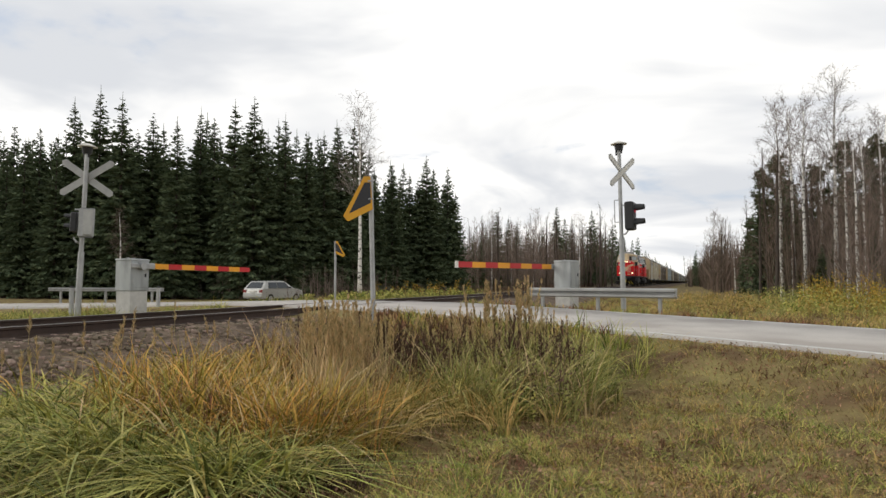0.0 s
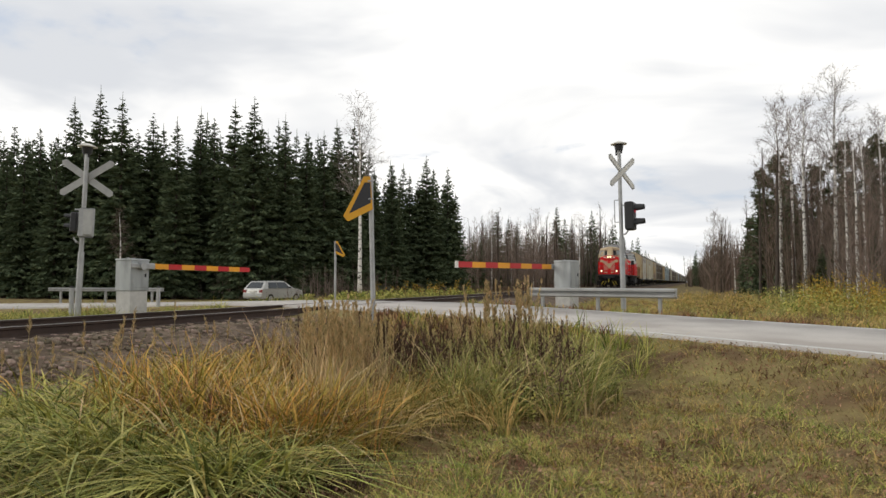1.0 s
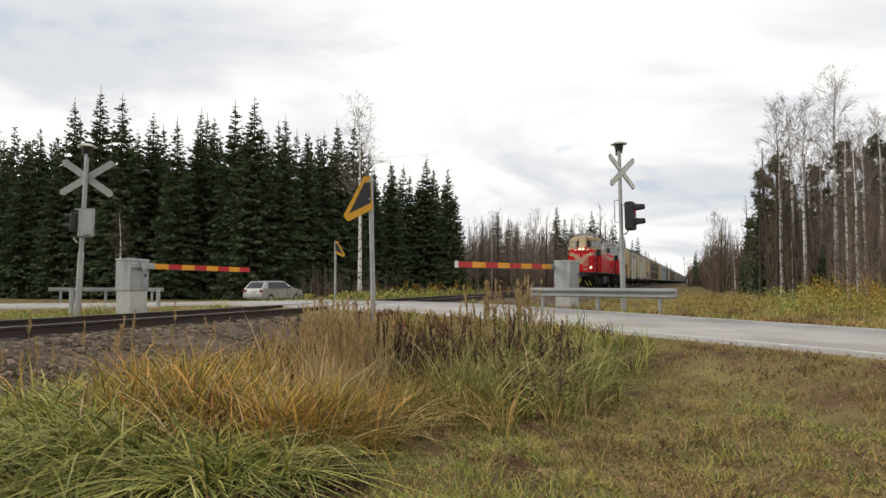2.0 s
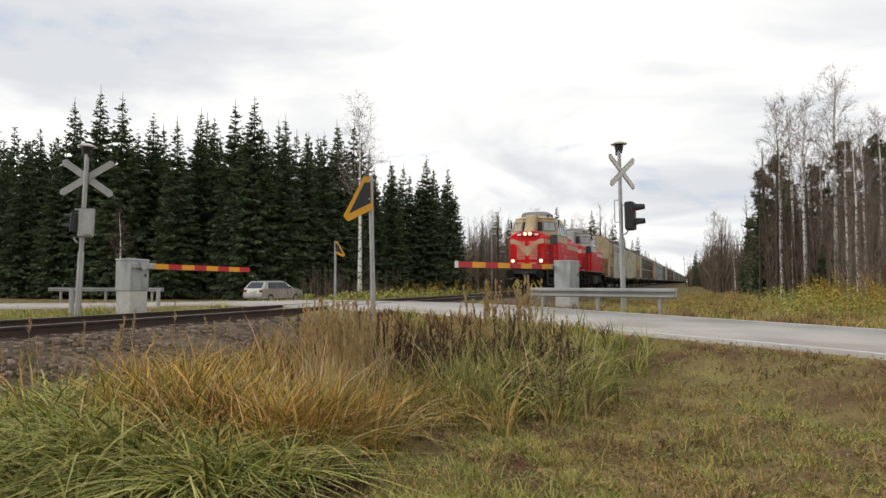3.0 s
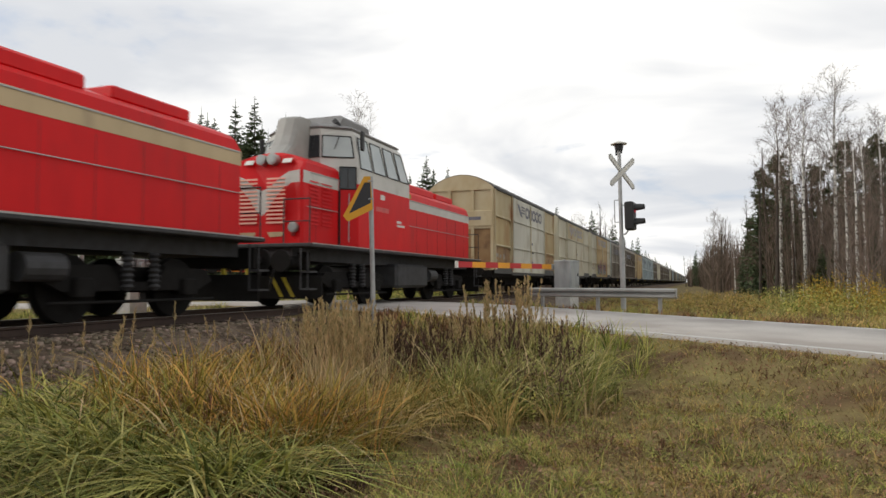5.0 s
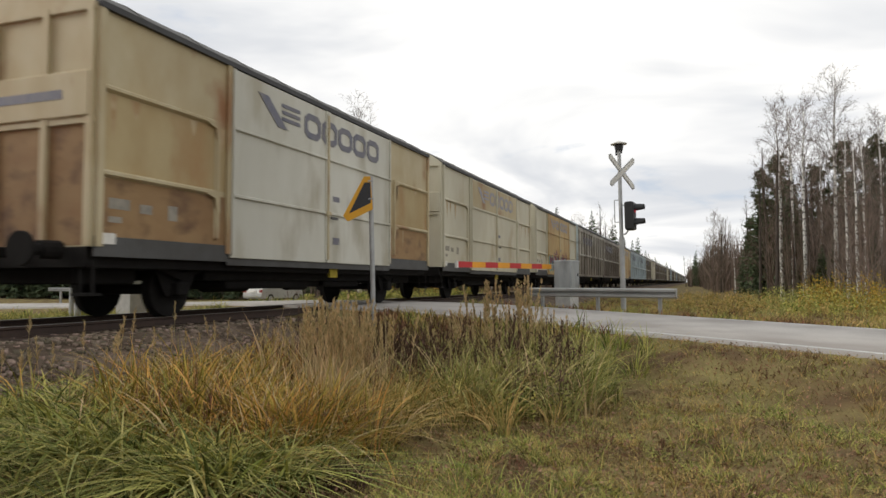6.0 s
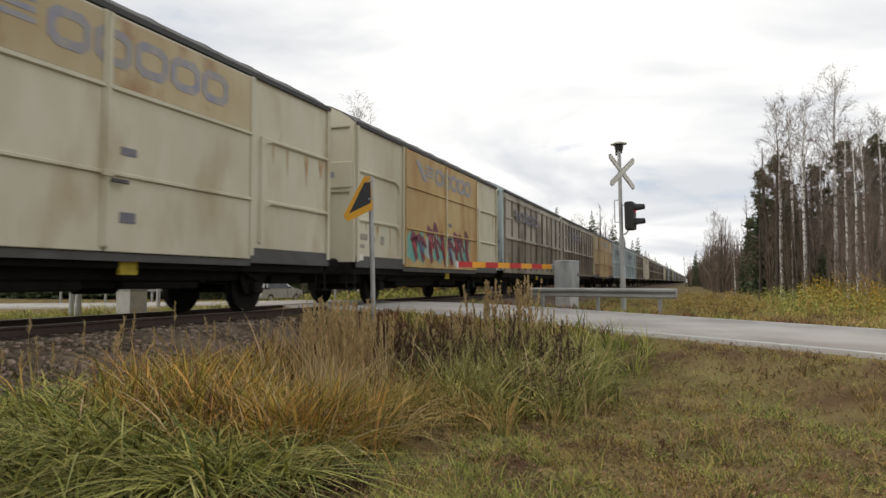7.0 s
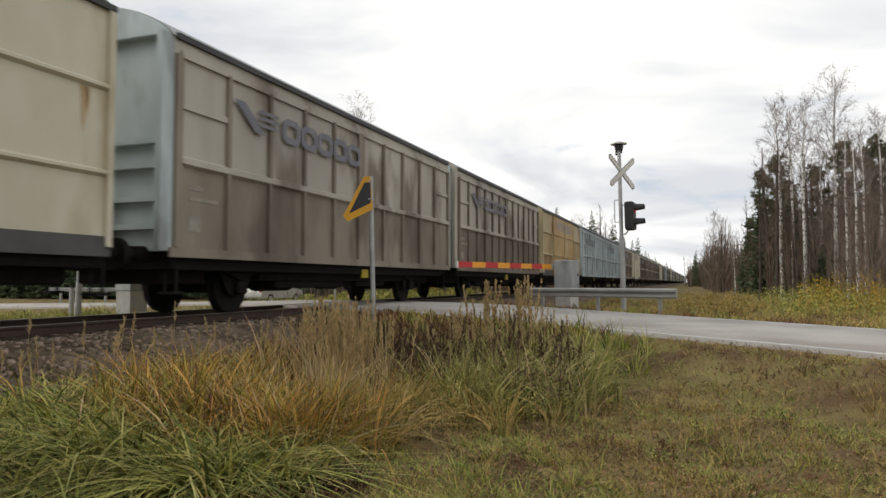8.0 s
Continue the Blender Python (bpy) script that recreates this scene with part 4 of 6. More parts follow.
def running_gear(root):
    y0, y1 = 0.7, 0.7 + BODY
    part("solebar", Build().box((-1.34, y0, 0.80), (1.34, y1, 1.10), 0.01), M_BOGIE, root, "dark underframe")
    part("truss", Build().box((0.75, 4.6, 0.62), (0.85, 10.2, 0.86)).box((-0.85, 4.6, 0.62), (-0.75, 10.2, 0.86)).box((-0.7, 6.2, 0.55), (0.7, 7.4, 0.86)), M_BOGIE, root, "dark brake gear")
    # Added filler boxes that block light and deepen the shade below the floor.
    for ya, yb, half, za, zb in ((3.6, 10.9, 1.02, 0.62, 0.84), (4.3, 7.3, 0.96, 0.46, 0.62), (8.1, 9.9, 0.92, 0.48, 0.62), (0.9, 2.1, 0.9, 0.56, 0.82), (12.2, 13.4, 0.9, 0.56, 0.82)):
        part("equipment_box", Build().box((-half, ya, za), (half, yb, zb), 0.03), M_BOGIE, root, "added dark filler box closing the gap under the floor")
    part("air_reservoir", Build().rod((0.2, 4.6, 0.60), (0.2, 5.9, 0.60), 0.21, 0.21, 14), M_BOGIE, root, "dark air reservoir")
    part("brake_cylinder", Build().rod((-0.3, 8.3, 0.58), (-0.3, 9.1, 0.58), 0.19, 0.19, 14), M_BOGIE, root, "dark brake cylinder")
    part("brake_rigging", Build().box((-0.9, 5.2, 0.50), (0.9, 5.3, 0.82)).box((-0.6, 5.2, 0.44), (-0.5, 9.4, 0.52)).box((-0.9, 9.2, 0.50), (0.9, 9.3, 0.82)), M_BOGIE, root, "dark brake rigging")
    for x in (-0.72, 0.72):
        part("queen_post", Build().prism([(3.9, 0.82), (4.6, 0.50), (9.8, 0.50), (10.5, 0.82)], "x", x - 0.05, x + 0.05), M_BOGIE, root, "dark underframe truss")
    part("brake_handle", Build().box((1.3, 7.6, 0.70), (1.36, 7.95, 0.92), 0.01).box((-1.36, 7.6, 0.70), (-1.3, 7.95, 0.92), 0.01), M_HAZARD, root, "yellow brake lever plate")
    for y in (0.7 + BODY / 2 - 4.25, 0.7 + BODY / 2 + 4.25):
        wheelset(y, 0.47, root)
        for s in (-1, 1):
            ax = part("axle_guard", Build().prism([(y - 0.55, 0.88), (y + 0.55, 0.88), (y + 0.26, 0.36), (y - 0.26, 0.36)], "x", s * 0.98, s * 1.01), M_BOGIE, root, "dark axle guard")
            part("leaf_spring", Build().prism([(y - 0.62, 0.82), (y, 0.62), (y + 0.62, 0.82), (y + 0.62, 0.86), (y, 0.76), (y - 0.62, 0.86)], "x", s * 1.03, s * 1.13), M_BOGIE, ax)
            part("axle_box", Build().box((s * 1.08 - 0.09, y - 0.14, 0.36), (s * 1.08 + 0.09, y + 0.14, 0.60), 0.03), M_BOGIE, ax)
    for yb, out in ((0.0, -1), (PITCH, 1)):
        buffers(root, yb, out)
        part("draw_gear", Build().box((-0.08, min(yb, yb - out * 0.6), 0.95), (0.08, max(yb, yb - out * 0.6), 1.1), 0.02), M_BOGIE, root)
        for s in (-1, 1):
            part("step", Build().box((s * 1.3 - 0.14, yb - out * 0.75 - 0.14, 0.40), (s * 1.3 + 0.14, yb - out * 0.75 + 0.14, 0.44)).box((s * 1.3 - 0.13, yb - out * 0.75 - 0.02, 0.42), (s * 1.3 - 0.10, yb - out * 0.75 + 0.02, 0.9)).box((s * 1.3 + 0.10, yb - out * 0.75 - 0.02, 0.42), (s * 1.3 + 0.13, yb - out * 0.75 + 0.02, 0.9)), M_BOGIE, root)


def arch(hw, eave, ridge, n=12):
    return [(hw * math.cos(math.pi * i / n), eave + (ridge - eave) * (0.75 * math.sin(math.pi * i / n) ** 2 + 0.25 * math.sin(math.pi * i / n))) for i in range(n + 1)]


def logo(parent, x, s, ys, z0, z1, material):
    """The operator's mark as plain upright shapes along the side: a folded chevron and five blocks."""
    L = ys[1] - ys[0]
    h = z1 - z0
    b = Build()
    w = L * 0.128
    y = ys[0]
    xa, xb = (x, x + s * 0.006)
    b.prism([(y, z1), (y + w * 0.5, z1), (y + w * 1.25, z0 + h * 0.25), (y + w * 1.5, z0), (y + w * 1.0, z0)], "x", xa, xb)
    for k in range(3):
        b.box((min(xa, xb), y + w * 1.2, z0 + h * (0.3 + 0.25 * k)), (max(xa, xb), y + w * 2.2, z0 + h * (0.44 + 0.25 * k)))
    part("mark", b, material, parent, "slate-blue folded chevron mark")
    y += w * 2.45
    for k in range(5):
        a, c = y + k * w * 1.09, y + k * w * 1.09 + w
        o = [(a, z0 + h * 0.2), (a + w * 0.22, z0), (c - w * 0.22, z0), (c, z0 + h * 0.2), (c, z1 - h * 0.2), (c - w * 0.22, z1), (a + w * 0.22, z1), (a, z1 - h * 0.2)]
        q = [((u - (a + c) / 2) * 0.64 + (a + c) / 2, (v - (z0 + z1) / 2) * 0.50 + (z0 + z1) / 2) for u, v in o]
        v = [(t, *p) for t in (xa, xb) for ring in (o, q) for p in ring]
        f = []
        for i in range(8):
            j = (i + 1) % 8
            f += [(16 + i, 16 + j, 24 + j, 24 + i), (i, j, 16 + j, 16 + i), (8 + j, 8 + i, 24 + i, 24 + j), (j, i, 8 + i, 8 + j)]
        part("mark", Build().add(v, f), material, parent, "plain slate-blue block outline")


def cover_wagon(end_mat, door_mat, label, sign, roof=M_W_ROOF, upper_mat=None, spray=False, rusty=False):
    """Two-axle covered wagon with two tall doors between fixed end panels."""
    root = thing("freight_wagon", label, "wagon", None, "covered wagons")
    y0, y1, hw, eave, ridge = 0.7, 0.7 + BODY, 1.46, 4.58, 5.20
    body = part("body", Build().box((-hw, y0, 1.10), (hw, y1, eave)), end_mat, root, "steel wagon body")
    part("roof", Build().prism(arch(hw + 0.03, eave - 0.01, ridge), "y", y0 - 0.02, y1 + 0.02), roof, root, "arched steel roof")
    ribs = Build()
    ya = y0 + 0.9
    while ya < y1:
        ribs.prism([(x, z + 0.012) for x, z in arch(hw + 0.03, eave, ridge)], "y", ya, ya + 0.05)
        ya += 1.36
    part("roof_seam", ribs, roof, root)
    d0, dm, d1 = y0 + 2.98, y0 + 6.42, y0 + 9.88
    for s in (-1, 1):
        def bx(y_a, y_b, z_a, z_b, d, o=0.0):
            return ((min(s * (hw + o), s * (hw + d)), y_a, z_a), (max(s * (hw + o), s * (hw + d)), y_b, z_b))
        part("eave_gutter", Build().box(*bx(y0, y1, eave - 0.05, eave + 0.04, 0.07)), M_W_EDGE, root, "dark eave edge")
        part("sill", Build().box(*bx(y0, d0 - 0.05, 0.96, 1.25, 0.03)).box(*bx(d1 + 0.05, y1, 0.96, 1.25, 0.03)).box(*bx(d0 - 0.05, d1 + 0.05, 0.90, 1.02, 0.03)), M_W_SOLE, root, "dark grey sill")
        for a, b in ((d0, dm - 0.02), (dm + 0.02, d1)):
            door = part("door", Build().box(*bx(a, b, 1.03, eave - 0.08, 0.07, 0.005), 0.012), door_mat, root, "tall sliding door")
            if upper_mat:
                part("upper_panel", Build().box(*bx(a + 0.03, b - 0.03, 3.46, eave - 0.12, 0.076, 0.071)), upper_mat, door, "yellowed upper door panel")
            rail = Build()
            for z in (2.16, 3.40):
                rail.prism([(s * (hw + 0.07), z - 0.04), (s * (hw + 0.12), z - 0.02), (s * (hw + 0.12), z + 0.02), (s * (hw + 0.07), z + 0.04)], "y", a + 0.04, b - 0.04)
            part("door_rib", rail, door_mat, door)
            for e in (a, b - 0.06):
                part("door_edge", Build().box(*bx(e, e + 0.06, 1.1, eave - 0.08, 0.10, 0.07)), door_mat, door)
        part("door_lock", Build().box(*bx(dm - 0.10, dm + 0.10, 2.10, 2.20, 0.15, 0.08), 0.01).box(*bx(dm - 0.03, dm + 0.03, 1.1, 4.4, 0.13, 0.1)), end_mat, root, "door locking bar")
        part("lock_handle", Build().box(*bx(dm + 0.02, dm + 0.34, 2.02, 2.08, 0.19, 0.15), 0.01), M_W_SOLE, root, "dark lock handle")
        for a, b in ((y0, d0), (d1, y1)):
            for e in (a, b - 0.11):
                part("post", Build().box(*bx(e, e + 0.11, 1.10, eave - 0.05, 0.06)), end_mat, root)
            yp = d0 - 0.36 if a == y0 else d1 + 0.36
            for z in (2.16, 3.40):
                w_ = 1 if a == y0 else -1
                part("rib_corner", Build().prism([(yp - w_ * 0.30, z - 0.04), (yp - w_ * 0.08, z - 0.10), (yp - w_ * 0.03, z - 0.34), (yp + w_ * 0.05, z - 0.34), (yp + w_ * 0.03, z + 0.0), (yp - w_ * 0.1, z + 0.05)], "x", s * (hw + 0.002), s * (hw + 0.068)), end_mat, root)
            part("rib_post", Build().prism([(s * hw, yp - 0.06), (s * (hw + 0.07), yp - 0.02), (s * (hw + 0.07), yp + 0.02), (s * hw, yp + 0.06)], "z", 1.36, 3.40), end_mat, root)
            if rusty:
                part("lower_side_panel", Build().box(*bx(a + 0.11, b - 0.11, 1.255, 2.11, 0.004, -0.01)), M_W_RUSTY, root, "rusting lower side panel")
                part("middle_side_panel", Build().box(*bx(a + 0.11, b - 0.11, 2.21, 3.35, 0.004, -0.01)), M_W_TAN, root, "tan stained side panel")
            for z in (2.16, 3.40):
                part("side_rib", Build().prism([(s * hw, z - 0.06), (s * (hw + 0.07), z - 0.02), (s * (hw + 0.07), z + 0.02), (s * hw, z + 0.06)], "y", a + 0.1 if a == y0 else yp, yp if a == y0 else b - 0.1), end_mat, root)
        rng = random.Random(int(s * 3 + len(label)))
        for k in range(8):
            ys_ = rng.choice((rng.uniform(y0 + 0.2, d0 - 0.3), rng.uniform(d1 + 0.2, y1 - 0.3)))
            zt = rng.choice((2.09, 3.33))
            hh = rng.uniform(0.15, 0.7)
            ww = rng.uniform(0.05, 0.22)
            part("rust_streak", Build().prism([(ys_, zt), (ys_ + ww, zt), (ys_ + ww * 0.8, zt - hh * 0.6), (ys_ + ww * 0.5, zt - hh), (ys_ + ww * 0.25, zt - hh * 0.5)], "x", s * (hw + 0.003), s * (hw + 0.0055)), M_W_RUST, root, "rust streak below a rib")
        for za_, zb_ in ((1.46, 1.62), (2.46, 2.58)):
            part("label_plate", Build().box(*bx(dm + 0.28, dm + 0.58, za_, zb_, 0.082, 0.072)), M_LOGO, root, "small blue label plate")
        for ya_, yb_, za_, zb_ in ((0.25, 0.65, 1.66, 1.82), (0.85, 1.1, 1.64, 1.78), (0.25, 0.5, 1.46, 1.55), (1.45, 1.66, 1.58, 1.82)):
            part("data_panel", Build().box(*bx(y0 + ya_, y0 + yb_, za_, zb_, 0.008)), M_W_FADED, root, "faded plain data bar")
        part("tag", Build().box(*bx(y0 + 0.12, y0 + 0.36, 1.14, 1.3, 0.038, 0.03)), M_WHITE, root, "small white tag")
        logo(root, s * (hw + 0.077), s, (d0 + 0.75, d1 - 0.75), 3.72, 4.27, sign)
    for yy, out in ((y0, -1), (y1, 1)):
        e = Build()
        for x in (-1.38, -0.52, 0.52, 1.38):
            e.box((x - 0.06, min(yy, yy + out * 0.07), 1.1), (x + 0.06, max(yy, yy + out * 0.07), eave))
        e.box((-1.46, min(yy, yy + out * 0.06), eave - 0.08), (1.46, max(yy, yy + out * 0.06), eave + 0.02))
        e.box((-1.46, min(yy, yy + out * 0.05), 2.86), (1.46, max(yy, yy + out * 0.05), 2.95))
        part("end_rib", e, end_mat, root)
        if rusty:
            for xa, xb in ((-1.32, -0.58), (-0.46, 0.46), (0.58, 1.32)):
                part("lower_end_panel", Build().box((xa, min(yy - out * 0.01, yy + out * 0.004), 1.12), (xb, max(yy - out * 0.01, yy + out * 0.004), 2.85)), M_W_RUSTY, root, "rusting lower end panel")
        part("end_arch", Build().prism(arch(hw - 0.01, eave - 0.02, ridge - 0.03), "y", min(yy, yy + out * 0.04), max(yy, yy + out * 0.04)), end_mat, root, "arched top of the end wall")
        part("end_panel", Build().box((-1.4, min(yy, yy + out * 0.085), 2.95), (1.4, max(yy, yy + out * 0.085), 3.62), 0.02), end_mat, root, "raised end panel")
        part("end_mark", Build().box((-0.5, min(yy + out * 0.085, yy + out * 0.09), 3.22), (0.9, max(yy + out * 0.085, yy + out * 0.09), 3.36)), sign, root, "faded bar on the wagon end")
    if spray:
        rng = random.Random(4)
        x = hw + 0.073

        def stroke(pts, wide, c, lift, lab):
            """A flat painted band along a bent line."""
            p = smooth_path([(u, v, 0) for u, v in pts], 0.12)[:, :2]
            d = np.gradient(p, axis=0)
            d /= np.linalg.norm(d, axis=1)[:, None] + 1e-9
            n = np.stack([-d[:, 1], d[:, 0]], 1) * wide * 0.5 * np.linspace(1.15, 0.75, len(p))[:, None]
            ring = [tuple(q) for q in p + n] + [tuple(q) for q in (p - n)[::-1]]
            part("spray", Build().prism(ring, "x", x + lift, x + lift + 0.0015), M_SPRAY[c], root, lab)
        # teal ground, then bent strokes over it
        for k in range(8):
            ya = d0 + 0.35 + k * 0.74
            stroke([(ya, 1.25 + rng.uniform(0, 0.1)), (ya + 0.12, 1.75), (ya - 0.05 + rng.uniform(0, 0.3), 2.15 + rng.uniform(-0.2, 0.1))], 0.72, 0 if k not in (2, 5) else 3, 0.0005 + 0.0006 * k, "teal sprayed patch" if k not in (2, 5) else "pale sprayed patch")
        for k in range(9):
            ya = d0 + 0.55 + k * 0.64 + rng.uniform(-0.1, 0.1)
            top, low = 2.3 + rng.uniform(-0.35, 0.12), 1.15 + rng.uniform(0, 0.2)
            lean = rng.uniform(-0.2, 0.3)
            stroke([(ya - 0.22, top), (ya + lean, top - 0.15), (ya + 0.1 * lean, 1.75), (ya + 0.25, low)], 0.30, 1, 0.006 + 0.0016 * k, "maroon sprayed stroke")
            stroke([(ya - 0.1, top - 0.2), (ya + lean * 0.6, top - 0.35), (ya + 0.2, low + 0.25)], 0.10, (4, 2, 4, 3)[k % 4], 0.0225 + 0.0005 * k, "bright sprayed line")
            if k % 2:
                stroke([(ya - 0.35, 1.75 + rng.uniform(-0.2, 0.2)), (ya + 0.1, 1.9), (ya + 0.4, 1.65)], 0.17, 1, 0.0275 + 0.0005 * k, "maroon sprayed stroke")
    running_gear(root)
    return root


def ribbed_wagon(side_mat, low_mat, end_mat, label, sign, roof=M_W_ROOFPALE, n_ribs=5):
    """Two-axle sliding-wall wagon with upright ribs and a waist rail."""
    root = thing("freight_wagon", label, "wagon", None, "covered wagons")
    long = 13.4
    y0, y1, hw, eave, ridge = 0.5, 0.5 + long, 1.46, 4.64, 5.24
    part("body", Build().box((-hw, y0 + 0.08, 1.10), (hw, y1 - 0.08, 2.58)), low_mat, root, "grimy lower side wall")
    part("upper_body", Build().box((-hw, y0 + 0.08, 2.58), (hw, y1 - 0.08, eave)), side_mat, root, "dull upper side wall")
    part("roof", Build().prism(arch(hw + 0.03, eave - 0.01, ridge), "y", y0, y1), roof, root, "pale arched roof")
    ym = y0 + long * 0.5
    for s in (-1, 1):
        def bx(y_a, y_b, z_a, z_b, d, o=0.0):
            return ((min(s * (hw + o), s * (hw + d)), y_a, z_a), (max(s * (hw + o), s * (hw + d)), y_b, z_b))
        part("eave_gutter", Build().box(*bx(y0 + 0.1, y1 - 0.1, eave - 0.05, eave + 0.05, 0.06)), M_W_EDGE, root, "dark eave edge")
        part("top_rail", Build().box(*bx(y0 + 0.2, y1 - 0.2, eave - 0.34, eave - 0.22, 0.06)), side_mat, root)
        part("waist_rail", Build().prism([(s * hw, 2.50), (s * (hw + 0.09), 2.54), (s * (hw + 0.09), 2.64), (s * hw, 2.68)], "y", y0 + 0.2, y1 - 0.2), side_mat, root, "pressed waist rail")
        part("sill", Build().box(*bx(y0, y1, 1.0, 1.16, 0.06)), low_mat, root)
        for half in (0, 1):
            a = (y0 + 0.15, ym + 0.07)[half]
            step = (long * 0.5 - 0.22) / n_ribs
            for k in range(n_ribs + 1):
                yy = a + k * step
                wide = 0.07 if k in (0, n_ribs) else 0.045
                part("rib", Build().box(*bx(yy - wide, yy + wide, 1.16, eave - 0.3, 0.075)), low_mat, root)
            part("cross_rib", Build().box(*bx(a + (0.05 if half == 0 else step * (n_ribs - 1)), a + (step if half == 0 else step * n_ribs), 3.46, 3.56, 0.05)), side_mat, root)
        for ya_, yb_, za_, zb_ in ((0.45, 0.8, 2.14, 2.22), (0.45, 1.2, 1.96, 2.02), (0.45, 0.75, 1.44, 1.7)):
            part("data_panel", Build().box(*bx(y0 + ya_, y0 + yb_, za_, zb_, 0.008)), M_W_FADED, root, "faded plain data bar")
        logo(root, s * (hw + 0.078), s, (y0 + 1.55, ym - 0.1), 3.45, 3.96, sign)
    for yy, out in ((y0 + 0.08, -1), (y1 - 0.08, 1)):
        e = Build()
        for x in (-1.4, 1.4):
            e.box((x - 0.06, min(yy, yy + out * 0.28), 1.1), (x + 0.06, max(yy, yy + out * 0.28), eave))
        for z in (1.45, 1.9, 2.45, 2.85):
            e.box((-1.4, min(yy, yy + out * 0.16), z), (1.4, max(yy, yy + out * 0.16), z + 0.09))
        e.prism([(0.7, eave - 0.1), (1.4, eave - 0.1), (1.4, 3.0)], "y", min(yy, yy + out * 0.04), max(yy, yy + out * 0.04))
        part("end_frame", e, end_mat, root, "pale blue end frame")
        part("end_wall", Build().box((-1.42, min(yy, yy + out * 0.03), 1.1), (1.42, max(yy, yy + out * 0.03), eave)), end_mat, root, "pale blue-grey end wall")
        part("end_cap", Build().prism(arch(hw, eave - 0.02, ridge - 0.02), "y", min(yy, yy + out * 0.2), max(yy, yy + out * 0.2)), end_mat, root)
    running_gear(root)
    return root


loco_lead = locomotive(M_LOCOCREAM, "red and cream diesel locomotive with lit headlights", True)
loco_second = locomotive(M_LOCOGREY, "red and pale grey diesel locomotive coupled behind", False)
W_OCHRE = cover_wagon(M_W_OCHRE, M_W_WHITE, "rust-stained ochre covered wagon with whitish doors", M_LOGO, rusty=True)
W_CREAM = cover_wagon(M_W_CREAM, M_W_CREAM, "cream covered wagon with a yellowed upper band", M_LOGOFADE, upper_mat=M_W_OCHRE)
W_SPRAY = cover_wagon(M_W_CREAM, M_W_ORANGE, "cream wagon with orange doors and sprayed graffiti", M_LOGOFADE, spray=True)
W_GREY = ribbed_wagon(M_W_GREY, M_W_DIRT, M_W_BLUE, "weathered grey ribbed wagon with pale blue end", M_LOGO)
W_BROWN = ribbed_wagon(M_W_GREY, M_W_BROWN, M_W_GREY, "grimy grey-brown ribbed wagon", M_LOGO, n_ribs=6)
W_ORANGE = cover_wagon(M_W_OCHRE, M_W_ORANGE, "ochre and orange stained covered wagon", M_LOGOFADE, rusty=True)
W_BLUE = ribbed_wagon(M_W_BLUE, M_W_BLUE, M_W_BLUE, "pale blue-grey ribbed wagon", M_LOGO)
FIRST_WAGON = 29.18
TRAIN = [(loco_lead, 0.0), (loco_second, 14.45)]
KINDS = [W_OCHRE, W_CREAM, W_SPRAY, W_GREY, W_BROWN, W_ORANGE, W_BLUE, W_BLUE, W_GREY, W_CREAM, W_BROWN, W_GREY]
_used = set()
for i in range(40):
    k = KINDS[i] if i < len(KINDS) else (W_GREY, W_BROWN, W_BLUE, W_CREAM, W_GREY)[(i * 7) % 5]
    w = k
    if k in _used:
        w = copy_thing(k, pose(0, 0, 0))
    _used.add(k)
    TRAIN.append((w, FIRST_WAGON + i * PITCH))
for w, off in TRAIN:
    w.matrix_basis = pose(line_x(FRONT + off), FRONT + off, 0, 0, 0, TURN)


# ---- plants ----
M_SPRUCE = mat("spruce_needles", (0.098, 0.130, 0.064), 0.85, 0, (0.068, 0.088, 0.048), 3.0, 1, 0.7, 0.0, island=0.4, spec=0.2)
M_PINE = mat("pine_needles", (0.095, 0.115, 0.052), 0.8, 0, (0.065, 0.08, 0.036), 3.0, 1, 0.7, 0.0, island=0.35, spec=0.2)
M_BARK = mat("dark_bark", (0.075, 0.058, 0.046), 0.95, 0, (0.045, 0.034, 0.027), 6, 1, 0.8, 0.6, 30, stretch=(1, 1, 0.25))
M_PINEBARK = mat("pine_bark", (0.16, 0.10, 0.062), 0.95, 0, (0.09, 0.062, 0.044), 5, 1, 0.9, 0.6, 30, stretch=(1, 1, 0.3))
M_BIRCH = mat("birch_bark", (0.80, 0.78, 0.73), 0.8, 0, (0.58, 0.55, 0.50), 5, 1, 0.7, 0.2, 30, stain=(0.035, 0.03, 0.028), stain_scale=3.5, stain_lo=0.54, stain_hi=0.60, stretch=(1, 1, 1.6))
M_TWIG = mat("bare_twigs", (0.23, 0.18, 0.148), 0.9, 0, (0.16, 0.122, 0.10), 3, 1, 0.7, 0, island=0.3, spec=0.12)
M_TWIGPALE = mat("pale_twigs", (0.28, 0.245, 0.22), 0.9, 0, (0.20, 0.17, 0.15), 3, 1, 0.7, 0, island=0.3, spec=0.12)
M_BRUSH = mat("brown_brush", (0.17, 0.130, 0.098), 0.9, 0, (0.095, 0.073, 0.056), 3, 1, 0.7, 0, island=0.4, spec=0.12)
M_LEAFYEL = mat("yellow_leaves", (0.40, 0.285, 0.05), 0.8, 0, (0.26, 0.17, 0.035), 3, 1, 0.7, 0, island=0.4, spec=0.12)
M_G_GREEN = mat("grass_green", (0.255, 0.300, 0.065), 0.7, 0, (0.40, 0.37, 0.115), 1.6, 1, 0.7, 0, island=0.75, spec=0.12)
